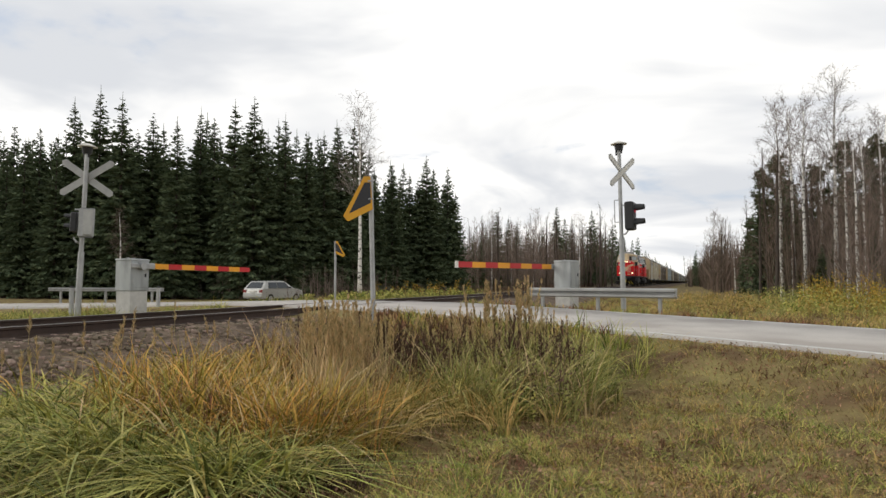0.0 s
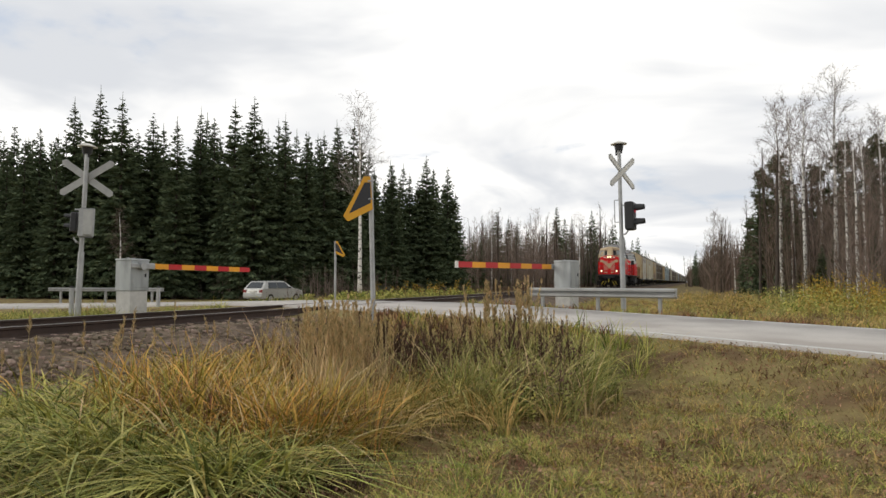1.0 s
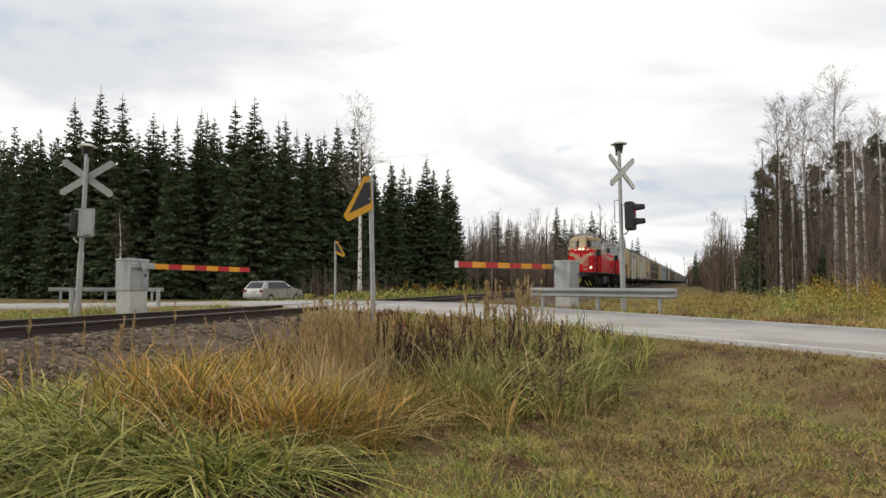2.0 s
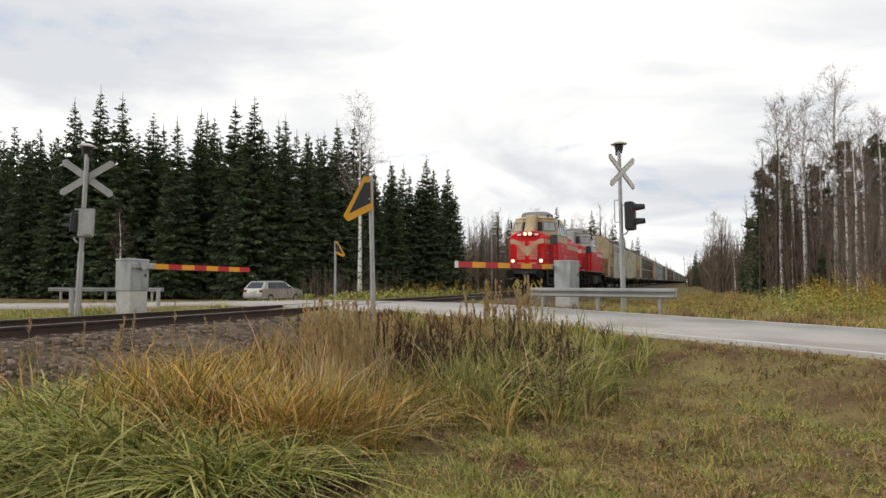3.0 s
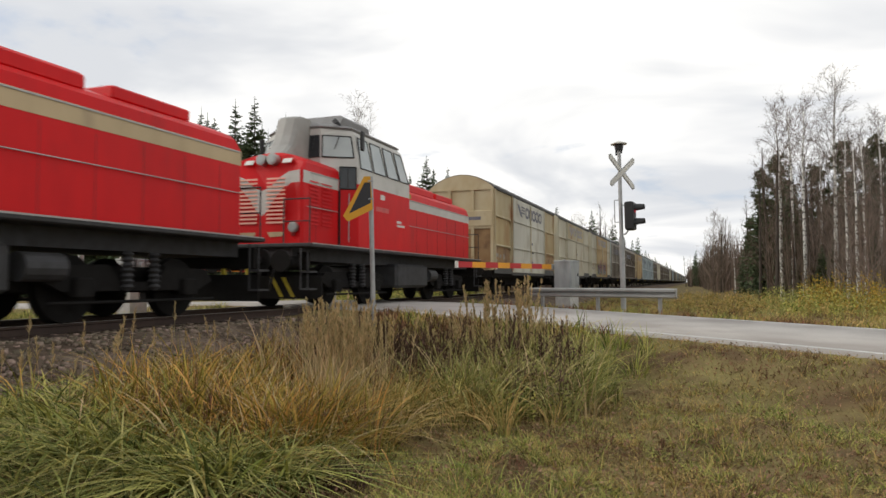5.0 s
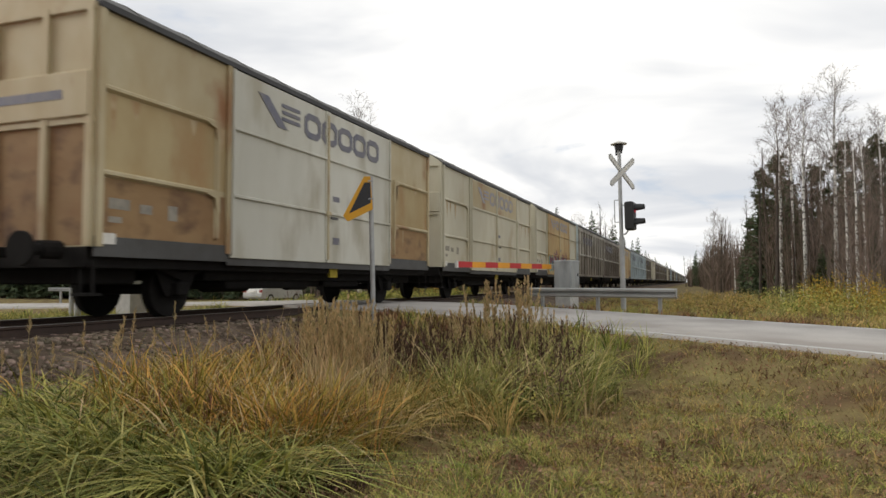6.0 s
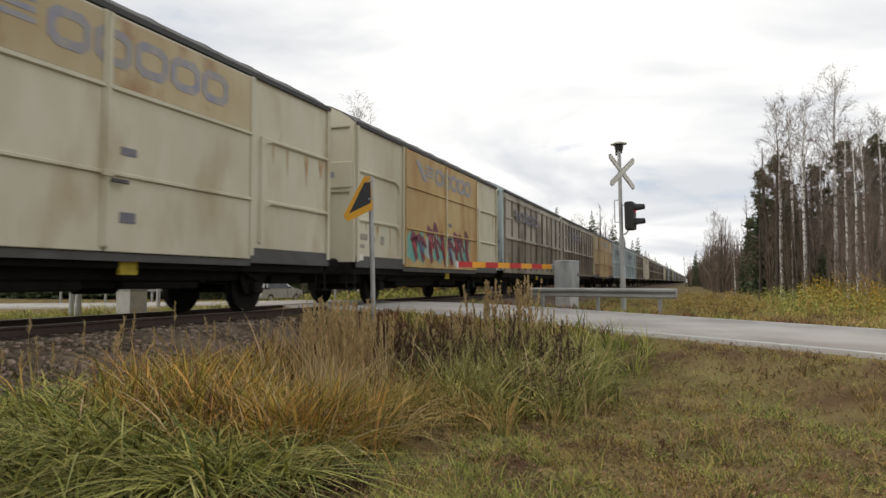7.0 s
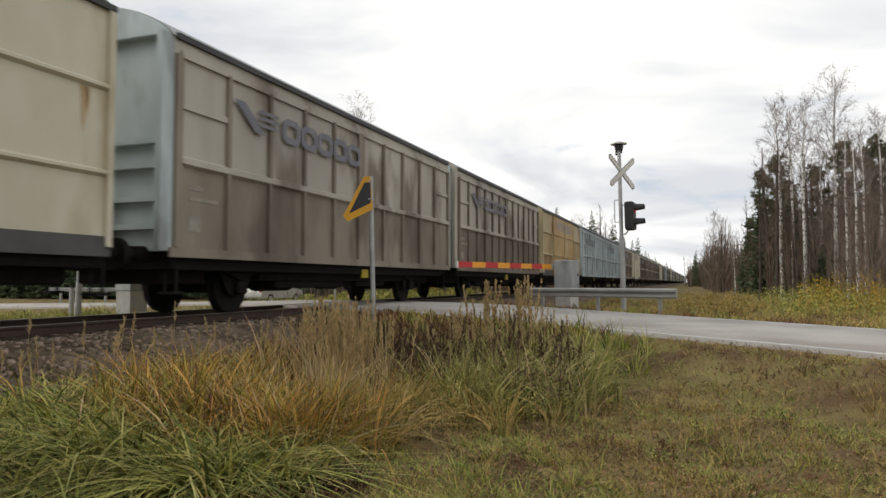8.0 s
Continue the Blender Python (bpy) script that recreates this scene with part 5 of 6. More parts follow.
M_G_YELLOW = mat("grass_yellowed", (0.43, 0.345, 0.115), 0.85, 0, (0.34, 0.255, 0.075), 1.6, 1, 0.7, 0, island=0.6, spec=0.12)
M_G_STRAW = mat("grass_straw", (0.56, 0.44, 0.235), 0.9, 0, (0.40, 0.29, 0.14), 1.6, 1, 0.7, 0, island=0.35, spec=0.12)
M_G_BROWN = mat("grass_dead_brown", (0.21, 0.130, 0.070), 0.95, 0, (0.14, 0.085, 0.047), 1.6, 1, 0.7, 0, island=0.4, spec=0.12)
M_WEED = mat("weed_seedheads", (0.135, 0.085, 0.060), 0.95, 0, (0.085, 0.052, 0.038), 3, 1, 0.7, 0, island=0.4, spec=0.12)
M_LITTER = mat("fallen_leaves", (0.34, 0.235, 0.13), 0.9, 0, (0.16, 0.095, 0.055), 3, 1, 0.7, 0, island=0.5, spec=0.12)
M_G_PALE = mat("grass_pale_green", (0.41, 0.39, 0.145), 0.85, 0, (0.28, 0.29, 0.085), 1.6, 1, 0.7, 0, island=0.4, spec=0.12)
M_G_GOLD = mat("grass_golden", (0.48, 0.345, 0.075), 0.8, 0, (0.33, 0.225, 0.05), 1.6, 1, 0.7, 0, island=0.7, spec=0.12)
M_G_RED = mat("grass_dead_russet", (0.24, 0.140, 0.070), 0.95, 0, (0.15, 0.085, 0.048), 1.6, 1, 0.7, 0, island=0.6, spec=0.12)
RNG = np.random.default_rng(11)


def ribbons(base, h, width, lean, az, face, segs=3, tip=0.08, stiff=0.0):
    """Bent tapering blades: base points, heights, widths, lean amounts and headings."""
    n = len(base)
    t = np.linspace(0, 1, segs + 1)[None, :]
    out = lean[:, None] * h[:, None] * (t ** 2 * (1 - stiff) + t * stiff)
    up = h[:, None] * t * (1 - np.minimum(0.45 * lean[:, None], 0.78) * t)
    c = np.stack([base[:, 0, None] + out * np.cos(az)[:, None], base[:, 1, None] + out * np.sin(az)[:, None], base[:, 2, None] + up], -1)
    w = 0.5 * width[:, None] * (tip + (1 - tip) * (1 - t ** 1.6))
    side = np.stack([np.cos(face)[:, None] * w, np.sin(face)[:, None] * w, np.zeros_like(w)], -1)
    v = np.stack([c - side, c + side], 2).reshape(n, -1, 3)
    k = np.arange(segs) * 2
    q = np.stack([k, k + 1, k + 3, k + 2], -1)
    f = (np.arange(n) * (segs + 1) * 2)[:, None, None] + q[None]
    return v.reshape(-1, 3), f.reshape(-1, 4)


def grass(name, label, pts, hs, width, lean, material, segs=3, stiff=0.0, sink=0.02):
    if len(pts) == 0:
        return
    n = len(pts)
    z = ground_height(pts[:, 0], pts[:, 1]) - sink
    v, f = ribbons(np.column_stack([pts, z]), RNG.uniform(*hs, n), RNG.uniform(0.7, 1.3, n) * width, RNG.uniform(*lean, n),
                   RNG.uniform(0, 6.283, n), RNG.uniform(0, 6.283, n), segs, 0.08, stiff)
    tagged(new(name, quick_mesh(name, v, f, material)), label, "grass", kind="stuff")


def leaves_at(c, size, rng):
    """Small bent leaves, two triangles each, at the centres c."""
    n = len(c)
    a = rng.normal(size=(n, 3)); a /= np.linalg.norm(a, axis=1)[:, None]
    b = np.cross(a, rng.normal(size=(n, 3))); b /= np.linalg.norm(b, axis=1)[:, None]
    s = size * rng.uniform(0.6, 1.4, n)[:, None]
    v = np.stack([c - a * s, c - b * s * 0.5, c + a * s, c + b * s * 0.5], 1).reshape(-1, 3)
    return v, np.arange(n * 4).reshape(-1, 4)


def strips(p, q, w0, w1, rng, crossed=True):
    """Thin tapering twigs from p to q, each a face or a pair of crossed faces."""
    n = len(p)
    d = q - p
    d /= np.linalg.norm(d, axis=1)[:, None] + 1e-9
    a = np.cross(d, rng.normal(size=(n, 3))); a /= np.linalg.norm(a, axis=1)[:, None] + 1e-9
    b = np.cross(d, a)
    w0, w1 = np.broadcast_to(w0, n)[:, None] * 0.5, np.broadcast_to(w1, n)[:, None] * 0.5
    vs = []
    for s in (a, b) if crossed else (a,):
        vs += [p - s * w0, p + s * w0, q + s * w1, q - s * w1]
    v = np.stack(vs, 1).reshape(-1, 3)
    return v, np.arange(len(v)).reshape(-1, 4)


def join(*vf):
    vs, fs, n = [], [], 0
    for v, f in vf:
        vs.append(v); fs.append(f + n); n += len(v)
    return np.concatenate(vs), np.concatenate(fs)


def trunk_mesh(h, r, material, rng, bend=0.15, n=9, to=0.97):
    b = Build()
    off = np.cumsum(rng.normal(0, bend / 4, (9, 2)), axis=0)
    rings = []
    for i, t in enumerate(np.linspace(0, to, 9)):
        rr = r * (1 - t) ** 0.8 + 0.012 + (0.25 * r if i == 0 else 0)
        rings.append([(off[i, 0] * t + rr * math.cos(k * 6.2832 / n), off[i, 1] * t + rr * math.sin(k * 6.2832 / n), -0.4 * (i == 0) + h * t) for k in range(n)])
    b.loft(rings)
    me = b.mesh("trunk", material, True)
    return me, lambda t: np.array([np.interp(t, np.linspace(0, to, 9), off[:, 0] * np.linspace(0, to, 9)), np.interp(t, np.linspace(0, to, 9), off[:, 1] * np.linspace(0, to, 9)), h * t])


def spruce(h, seed, radius, low=0.06, fine=1.0):
    rng = np.random.default_rng(seed)
    root = thing("spruce_tree", "tall dark green spruce at the forest edge", "tree", None, "spruces of the forest")
    me, _ = trunk_mesh(h, 0.010 * h, M_BARK, rng, 0.05)
    part("trunk", me, M_BARK, root, "grey-brown trunk")
    P, Q, W = [], [], []
    z = low * h
    while z < h * 0.975:
        f = 1 - z / h
        n = 5 + int(5.5 * f ** 0.5 * fine + rng.integers(0, 2))
        a0 = rng.uniform(0, 6.28)
        for k in range(n):
            a = a0 + 6.283 * k / n + rng.normal(0, 0.25)
            L = radius * min(1.0, 1.28 * f ** 0.92) * rng.uniform(0.55, 1.15) + 0.06
            zz = z + rng.normal(0, 0.20)
            d = np.array([math.cos(a), math.sin(a), 0.0])
            side = np.array([-d[1], d[0], 0.0])
            m = max(2, int(L / (0.24 / fine)))
            t = np.clip((np.arange(m) + rng.uniform(0.2, 0.9, m)) / m, 0.08, 1)
            lift = 0.25 * (1 - f) ** 2
            droop = (lift - 0.34 * f) * L * t ** 1.1 + 0.14 * L * t ** 3
            base = np.array([0, 0, zz]) + d * (L * t)[:, None] + np.array([0, 0, 1]) * droop[:, None]
            for sgn in (-1, 0, 1):
                l = (0.05 + 0.36 * (1 - t) * min(1, L / 1.6) + 0.19 * min(1, L / 1.1)) * rng.uniform(0.7, 1.3, m)
                tipd = d * (0.8 if sgn else 1.0) + side * sgn * 0.8
                q = base + tipd * l[:, None] + np.array([0, 0, -1]) * (l * rng.uniform(0.0, 0.65, m) * (0.3 + f))[:, None]
                P.append(base); Q.append(q); W.append(np.full(m, 0.07 + 0.18 * min(1, L / 1.1)) * rng.uniform(0.7, 1.3, m) / fine ** 0.6)
        z += (0.27 + 0.16 * f) * rng.uniform(0.8, 1.25) / fine ** 0.5
    P.append(np.array([[0, 0, h * 0.93]])); Q.append(np.array([[0, 0, h * 1.02]])); W.append(np.array([0.10]))
    P, Q, W = np.concatenate(P), np.concatenate(Q), np.concatenate(W)
    v, f = strips(P, Q, W, W * 0.25, rng, False)
    part("crown", quick_mesh("crown", v, f, M_SPRUCE), M_SPRUCE, root, "drooping dark needled boughs")
    return root


def birch(h, seed, spread=0.16, twig=M_TWIG, start=0.38, label="bare white-barked birch at the forest edge", name="birch_tree", bark=None, dens=1.0, leaves=0):
    rng = np.random.default_rng(seed)
    root = thing(name, label, "tree", None, "bare birches")
    me, at = trunk_mesh(h, 0.0085 * h + 0.025, bark or M_BIRCH, rng, 0.35)
    part("trunk", me, M_BIRCH, root, "slender pale trunk")
    P, Q, A, B = [], [], [], []

    def limb(p, d, L, w, level):
        m = 4
        pts = [p]
        dd = d / np.linalg.norm(d)
        for i in range(m):
            dd = dd + rng.normal(0, 0.10, 3) + np.array([0, 0, 0.10 if level < 2 else -0.10])
            dd /= np.linalg.norm(dd)
            pts.append(pts[-1] + dd * L / m)
        for i in range(m):
            P.append(pts[i]); Q.append(pts[i + 1]); A.append(w * (1 - i / (m + 0.5))); B.append(w * (1 - (i + 1) / (m + 0.5)))
        if level < 3:
            kids = int({0: 7, 1: 7, 2: 5}[level] * dens)
            for k in range(kids):
                t = rng.uniform(0.25, 1.0)
                i = min(m - 1, int(t * m))
                q = pts[i] + (pts[i + 1] - pts[i]) * (t * m - i)
                nd = dd + rng.normal(0, 0.55, 3) + np.array([0, 0, 0.2])
                limb(q, nd, L * rng.uniform(0.35, 0.6), max(0.014, w * 0.5), level + 1)
    nl = int(h * 2.5)
    for k in range(nl):
        t = start + (0.97 - start) * (k + rng.uniform(0, 1)) / nl
        a = rng.uniform(0, 6.283)
        rise = 0.55 + 0.9 * t
        L = h * spread * (1.15 - t) ** 0.6 * rng.uniform(0.7, 1.2)
        limb(at(t), np.array([math.cos(a), math.sin(a), rise]), L, 0.06 * (1.25 - t), 1)
    v, f = strips(np.array(P), np.array(Q), np.array(A) * 1.15, np.array(B) + 0.008, rng, False)
    crown = part("crown", quick_mesh("crown", v, f, twig), twig, root, "fine bare twigs")
    if leaves:
        c = np.array(Q)[rng.integers(0, len(Q), leaves)] + rng.normal(0, 0.1, (leaves, 3))
        part("leaves", quick_mesh("leaves", *leaves_at(c, 0.06, rng), M_LEAFYEL), M_LEAFYEL, root, "last yellow leaves")
    return root


def pine(h, seed, low=0.35):
    rng = np.random.default_rng(seed)
    root = thing("pine_tree", "dark green pine with an orange-brown trunk", "tree", None, "pines of the forest")
    me, at = trunk_mesh(h, 0.012 * h, M_PINEBARK, rng, 0.25)
    part("trunk", me, M_PINEBARK, root, "orange-brown trunk")
    P, Q, A, B, C = [], [], [], [], []
    for k in range(int(h * 4.2)):
        t = rng.uniform(low, 1.0)
        a = rng.uniform(0, 6.28)
        L = h * 0.17 * (1.08 - t) ** 0.55 * rng.uniform(0.5, 1.1)
        p = at(min(t, 0.97))
        q = p + np.array([math.cos(a) * L, math.sin(a) * L, L * rng.uniform(0.05, 0.5)])
        P.append(p); Q.append(q); A.append(0.06); B.append(0.02)
        for s in np.linspace(0.35, 1.0, 5):
            C.append(p + (q - p) * s + rng.normal(0, 0.14, 3))
    C = np.array(C)
    n = 34
    base = np.repeat(C, n, 0)
    d = rng.normal(size=(len(base), 3)) + np.array([0, 0, 0.5])
    d /= np.linalg.norm(d, axis=1)[:, None]
    tufts = strips(base, base + d * rng.uniform(0.16, 0.36, len(base))[:, None], 0.075, 0.014, rng, False)
    part("limbs", quick_mesh("limbs", *strips(np.array(P), np.array(Q), np.array(A), np.array(B), rng), M_PINEBARK), M_PINEBARK, root, "bare brown limbs")
    part("crown", quick_mesh("crown", *tufts, M_PINE), M_PINE, root, "clumped green needles")
    return root


def plant(kind, x, y, s=1.0, turn=0.0):
    m = Matrix.LocRotScale((x, y, gz(x, y)), Euler((0, 0, turn)), (s, s, s))
    if kind["free"]:
        kind["free"] = False
        kind["ob"].matrix_basis = m
        return kind["ob"]
    return copy_thing(kind["ob"], m) if kind["ob"].scale.x == 1 else copy_scaled(kind["ob"], m)


def copy_scaled(ob, m):
    c = copy_thing(ob, m)
    c.matrix_basis = m
    return c


def kind_of(ob, h):
    return {"ob": ob, "h": h, "free": True}


def thicket(name, label, x0, x1, y0, y1, n, hs, w, material, seed, twigs=9, far=False):
    """Bare upright stems with side twigs over a stretch of ground."""
    rng = np.random.default_rng(seed)
    x, y = rng.uniform(x0, x1, n), rng.uniform(y0, y1, n)
    z = ground_height(x, y) - 0.1
    h = rng.uniform(*hs, n)
    p = np.column_stack([x, y, z])
    q = p + np.column_stack([rng.normal(0, 0.06, n) * h, rng.normal(0, 0.06, n) * h, h])
    sets = [strips(p, q, w, w * 0.3, rng, False)]
    t = rng.uniform(0.2, 0.97, (n, twigs))
    b = p[:, None] + (q - p)[:, None] * t[..., None]
    L = h[:, None] * (1.1 - t) * rng.uniform(0.18, 0.45, (n, twigs))
    a = rng.uniform(0, 6.28, (n, twigs))
    e = b + np.stack([np.cos(a) * L * 0.7, np.sin(a) * L * 0.7, L * 0.9], -1)
    sets.append(strips(b.reshape(-1, 3), e.reshape(-1, 3), w * 0.5, w * 0.16, rng, False))
    tagged(new(name, quick_mesh(name, *join(*sets), material)), label, "undergrowth", kind="stuff")


SPRUCES = [kind_of(spruce(h, 20 + i, r), h) for i, (h, r) in enumerate(((18.0, 2.9), (16.5, 2.5), (17.5, 3.3), (15.0, 2.4)))]
FAR_SPRUCES = [kind_of(spruce(h, 30 + i, r, 0.08, 0.5), h) for i, (h, r) in enumerate(((16.0, 2.9), (15.0, 2.5)))]
TINY_SPRUCES = [kind_of(spruce(h, 34 + i, r, 0.08, 0.3), h) for i, (h, r) in enumerate(((15.0, 2.4), (13.0, 2.0)))]
EDGE = [(8, 262, 64), (40, 245, 62), (68, 262, 66), (96, 255, 60), (126, 178, 62), (172, 156, 60), (211, 170, 58), (240, 232, 62), (267, 205, 60), (310, 212, 57), (352, 196, 60), (376, 205, 62), (413, 182, 58),
        (447, 178, 56), (472, 235, 60), (503, 208, 57), (541, 238, 60), (572, 236, 62), (598, 228, 64), (625, 300, 66), (662, 300, 70), (694, 288, 72), (725, 310, 76), (754, 280, 76), (786, 328, 80), (806, 345, 84)]
SIN, COS, LENS = math.sin(radians(19.67)), math.cos(radians(19.67)), 1225.0


def plan(px, d):
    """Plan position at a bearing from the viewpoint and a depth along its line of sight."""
    u = (px - 784) / LENS
    return -d * SIN + u * d * COS, d * COS + u * d * SIN


rnd = random.Random(5)
for i, (px, top, d) in enumerate(EDGE):
    h = (499 - top) / LENS * d + 1.45
    k = SPRUCES[(i * 3 + i // 4) % 4]
    plant(k, *plan(px, d), h / k["h"] * 1.01, rnd.uniform(0, 6.28))
for row, (d, lo, hi) in enumerate(((67, 14.0, 17.5), (72, 14.5, 18.0), (80, 15, 19), (90, 15, 20))):
    px = -170 + row * 11
    while px < 800:
        dd = d + max(0, (px - 600) / 200) * 14 + rnd.uniform(-2, 2)
        k = (FAR_SPRUCES if row < 2 else TINY_SPRUCES)[rnd.randrange(2)]
        plant(k, *plan(px, dd), rnd.uniform(lo, hi) * (1.0 if px < 640 else 0.85) / k["h"], rnd.uniform(0, 6.28))
        px += (25 if row < 2 else 38) + rnd.uniform(-6, 8)
# woods along the far side of the line
for px, top, d in ((838, 410, 118), (880, 372, 125), (915, 392, 130), (986, 364, 128), (1048, 374, 140), (1010, 400, 150), (1083, 402, 170), (960, 398, 135), (1118, 445, 260), (1135, 452, 300), (860, 400, 140), (935, 405, 145), (850, 415, 112), (870, 398, 132), (1000, 385, 138), (1030, 405, 150), (1065, 415, 160), (900, 384, 140), (1095, 425, 200), (1105, 432, 230)):
    k = FAR_SPRUCES[rnd.randrange(2)]
    plant(k, *plan(px, d), ((499 - top) / LENS * d + 1.4) / k["h"], rnd.uniform(0, 6.28))


def far_wood(name, label, spots):
    """Distant spruces too small to tell apart, joined: rows of x, y, height."""
    src = []
    for k in TINY_SPRUCES:
        me = next(c for c in k["ob"].children if c.name.startswith("crown")).data
        v = np.empty(len(me.vertices) * 3, np.float32)
        me.vertices.foreach_get("co", v)
        src.append((v.reshape(-1, 3) / k["h"], np.arange(len(me.vertices)).reshape(-1, 4)))
    sets = []
    for n, (x, y, h) in enumerate(spots):
        v, f = src[n % 2]
        a = n * 2.4
        r = np.array([[math.cos(a), math.sin(a), 0], [-math.sin(a), math.cos(a), 0], [0, 0, 1]])
        sets.append(((v * h) @ r + np.array([x, y, gz(x, y)]), f))
    tagged(new(name, quick_mesh(name, *join(*sets), M_SPRUCE)), label, "woods", kind="stuff")


far_wood("far_wood", "distant dark spruce wood along the far side of the line",
         [(-15 - rnd.uniform(0, 9), 150 + 7.5 * i + rnd.uniform(-3, 3), rnd.uniform(10.5, 15.5)) for i in range(95)])
far_wood("far_wood", "distant dark spruce wood along the near side of the line",
         [(0.5 + rnd.uniform(0, 12), 190 + 12 * i + rnd.uniform(-3, 3), rnd.uniform(7, 12)) for i in range(40)])
far_wood("far_wood", "distant wood closing the view down the line",
         [(-44 + 3.4 * i, 900 + rnd.uniform(-30, 60), rnd.uniform(9, 14)) for i in range(24)])

BIRCHES = [kind_of(birch(16.0, 41, 0.21, M_TWIG, 0.42), 16.0), kind_of(birch(15.0, 42, 0.25, M_TWIGPALE, 0.45), 15.0), kind_of(birch(13.0, 43, 0.21, M_TWIG, 0.30), 13.0)]
THIN = kind_of(birch(10.0, 44, 0.16, M_BRUSH, 0.22, "slender bare brown sapling", "sapling", M_BARK, 0.62), 10.0)
for px, top, d, w in ((637, 186, 52, 1), (215, 370, 54, 2), (1384, 178, 52, 0), (1405, 172, 50, 2), (1424, 168, 47, 0), (1480, 128, 46, 1), (1500, 215, 44, 2), (1518, 240, 41, 2), (1533, 225, 43, 1), (1560, 195, 44, 0), (1600, 200, 42, 0), (1455, 240, 52, 2),
                      (1262, 374, 120, 0), (1275, 385, 130, 1), (870, 378, 112, 1), (945, 372, 118, 2), (1025, 385, 125, 1), (905, 395, 116, 0), (1640, 180, 40, 1), (1300, 415, 90, 2)):
    k = BIRCHES[w]
    plant(k, *plan(px, d), ((499 - top) / LENS * d + 1.4) / k["h"], rnd.uniform(0, 6.28))
for i in range(60):
    px, d = rnd.uniform(830, 1090), rnd.uniform(100, 150)
    plant(THIN, *plan(px, d), rnd.uniform(9.0, 13.5) / 10, rnd.uniform(0, 6.28))
for i in range(36):
    y = 95 + i * 9 + rnd.uniform(-4, 4)
    plant(THIN, 3.2 + rnd.uniform(0, 8), y, rnd.uniform(8.0, 12.5) / 10, rnd.uniform(0, 6.28))
for i in range(34):
    px, d = rnd.uniform(1340, 1640), rnd.uniform(46, 66)
    plant(THIN, *plan(px, d), rnd.uniform(8.5, 12.5) / 10, rnd.uniform(0, 6.28))
PINES = [kind_of(pine(13.0, 61, 0.30), 13.0), kind_of(pine(12.0, 62, 0.5), 12.0)]
for px, top, d, w in ((1375, 275, 58, 0), (1352, 300, 60, 0), (1398, 320, 62, 1), (1500, 250, 56, 1), (1535, 262, 52, 1), (1560, 240, 50, 0), (1450, 290, 58, 0), (1600, 250, 50, 1), (1330, 385, 75, 0)):
    k = PINES[w]
    plant(k, *plan(px, d), ((499 - top) / LENS * d + 1.4) / k["h"], rnd.uniform(0, 6.28))
for px, top, d in ((1455, 430, 45), (1545, 400, 44), (1325, 400, 80), (1475, 420, 47)):
    k = SPRUCES[2]
    plant(k, *plan(px, d), ((499 - top) / LENS * d + 1.4) / k["h"], rnd.uniform(0, 6.28))

for i in range(34):
    px, d = 1345 + 9.5 * i + rnd.uniform(-8, 8), rnd.uniform(56, 78)
    k = FAR_SPRUCES[rnd.randrange(2)]
    plant(k, *plan(px, d), rnd.uniform(8.5, 12.0) / k["h"], rnd.uniform(0, 6.28))

thicket("undergrowth", "brown bare undergrowth of saplings along the line", 5.5, 24, 50, 95, 1500, (3.5, 8.5), 0.07, M_BRUSH, 70, 12)
thicket("undergrowth", "brown bare thicket further along the line", -1.5, 12, 200, 700, 1200, (4.0, 9.0), 0.2, M_BRUSH, 77, 10)
thicket("undergrowth", "brown bare thicket far along the line", 2.6, 14, 95, 480, 3000, (4.0, 9.5), 0.15, M_BRUSH, 71, 12)
thicket("undergrowth", "grey-brown bare woods on the far side of the line", -62, -20, 98, 180, 2400, (4.0, 12.0), 0.075, M_TWIG, 72, 26)
thicket("undergrowth", "grey bare woods far along the line", -40, -15, 150, 600, 1800, (6.0, 11.0), 0.22, M_TWIGPALE, 76, 10)
thicket("undergrowth", "bare brush at the foot of the spruces", -62, -26, 46, 62, 1100, (1.0, 3.2), 0.045, M_TWIG, 73)
thicket("undergrowth", "dark bare saplings at the forest edge", 8, 28, 42, 62, 1300, (3.0, 8.0), 0.05, M_TWIG, 74, 15)
thicket("undergrowth", "brown weeds beside the far track", -22, -12.5, 30, 95, 1200, (0.3, 1.0), 0.02, M_WEED, 75, 6)


def leafy(name, label, x0, x1, y0, y1, n, hs, per, size, material, seed):
    """Low bushes: stems with small leaves."""
    rng = np.random.default_rng(seed)
    x, y = rng.uniform(x0, x1, n), rng.uniform(y0, y1, n)
    ok = road_near(x, y)[0] > ROAD_HALF + 0.6
    x, y = x[ok], y[ok]
    n = len(x)
    h = rng.uniform(*hs, n)
    p = np.column_stack([x, y, ground_height(x, y) - 0.05])
    q = p + np.column_stack([rng.normal(0, 0.15, n) * h, rng.normal(0, 0.15, n) * h, h])
    t = rng.uniform(0.15, 1.0, (n, per))
    c = (p[:, None] + (q - p)[:, None] * t[..., None] + rng.normal(0, 0.10, (n, per, 3)) * h[:, None, None]).reshape(-1, 3)
    tagged(new(name, quick_mesh(name, *join(strips(p, q, 0.012, 0.005, rng), leaves_at(c, size, rng)), material)), label, "bushes", kind="stuff")


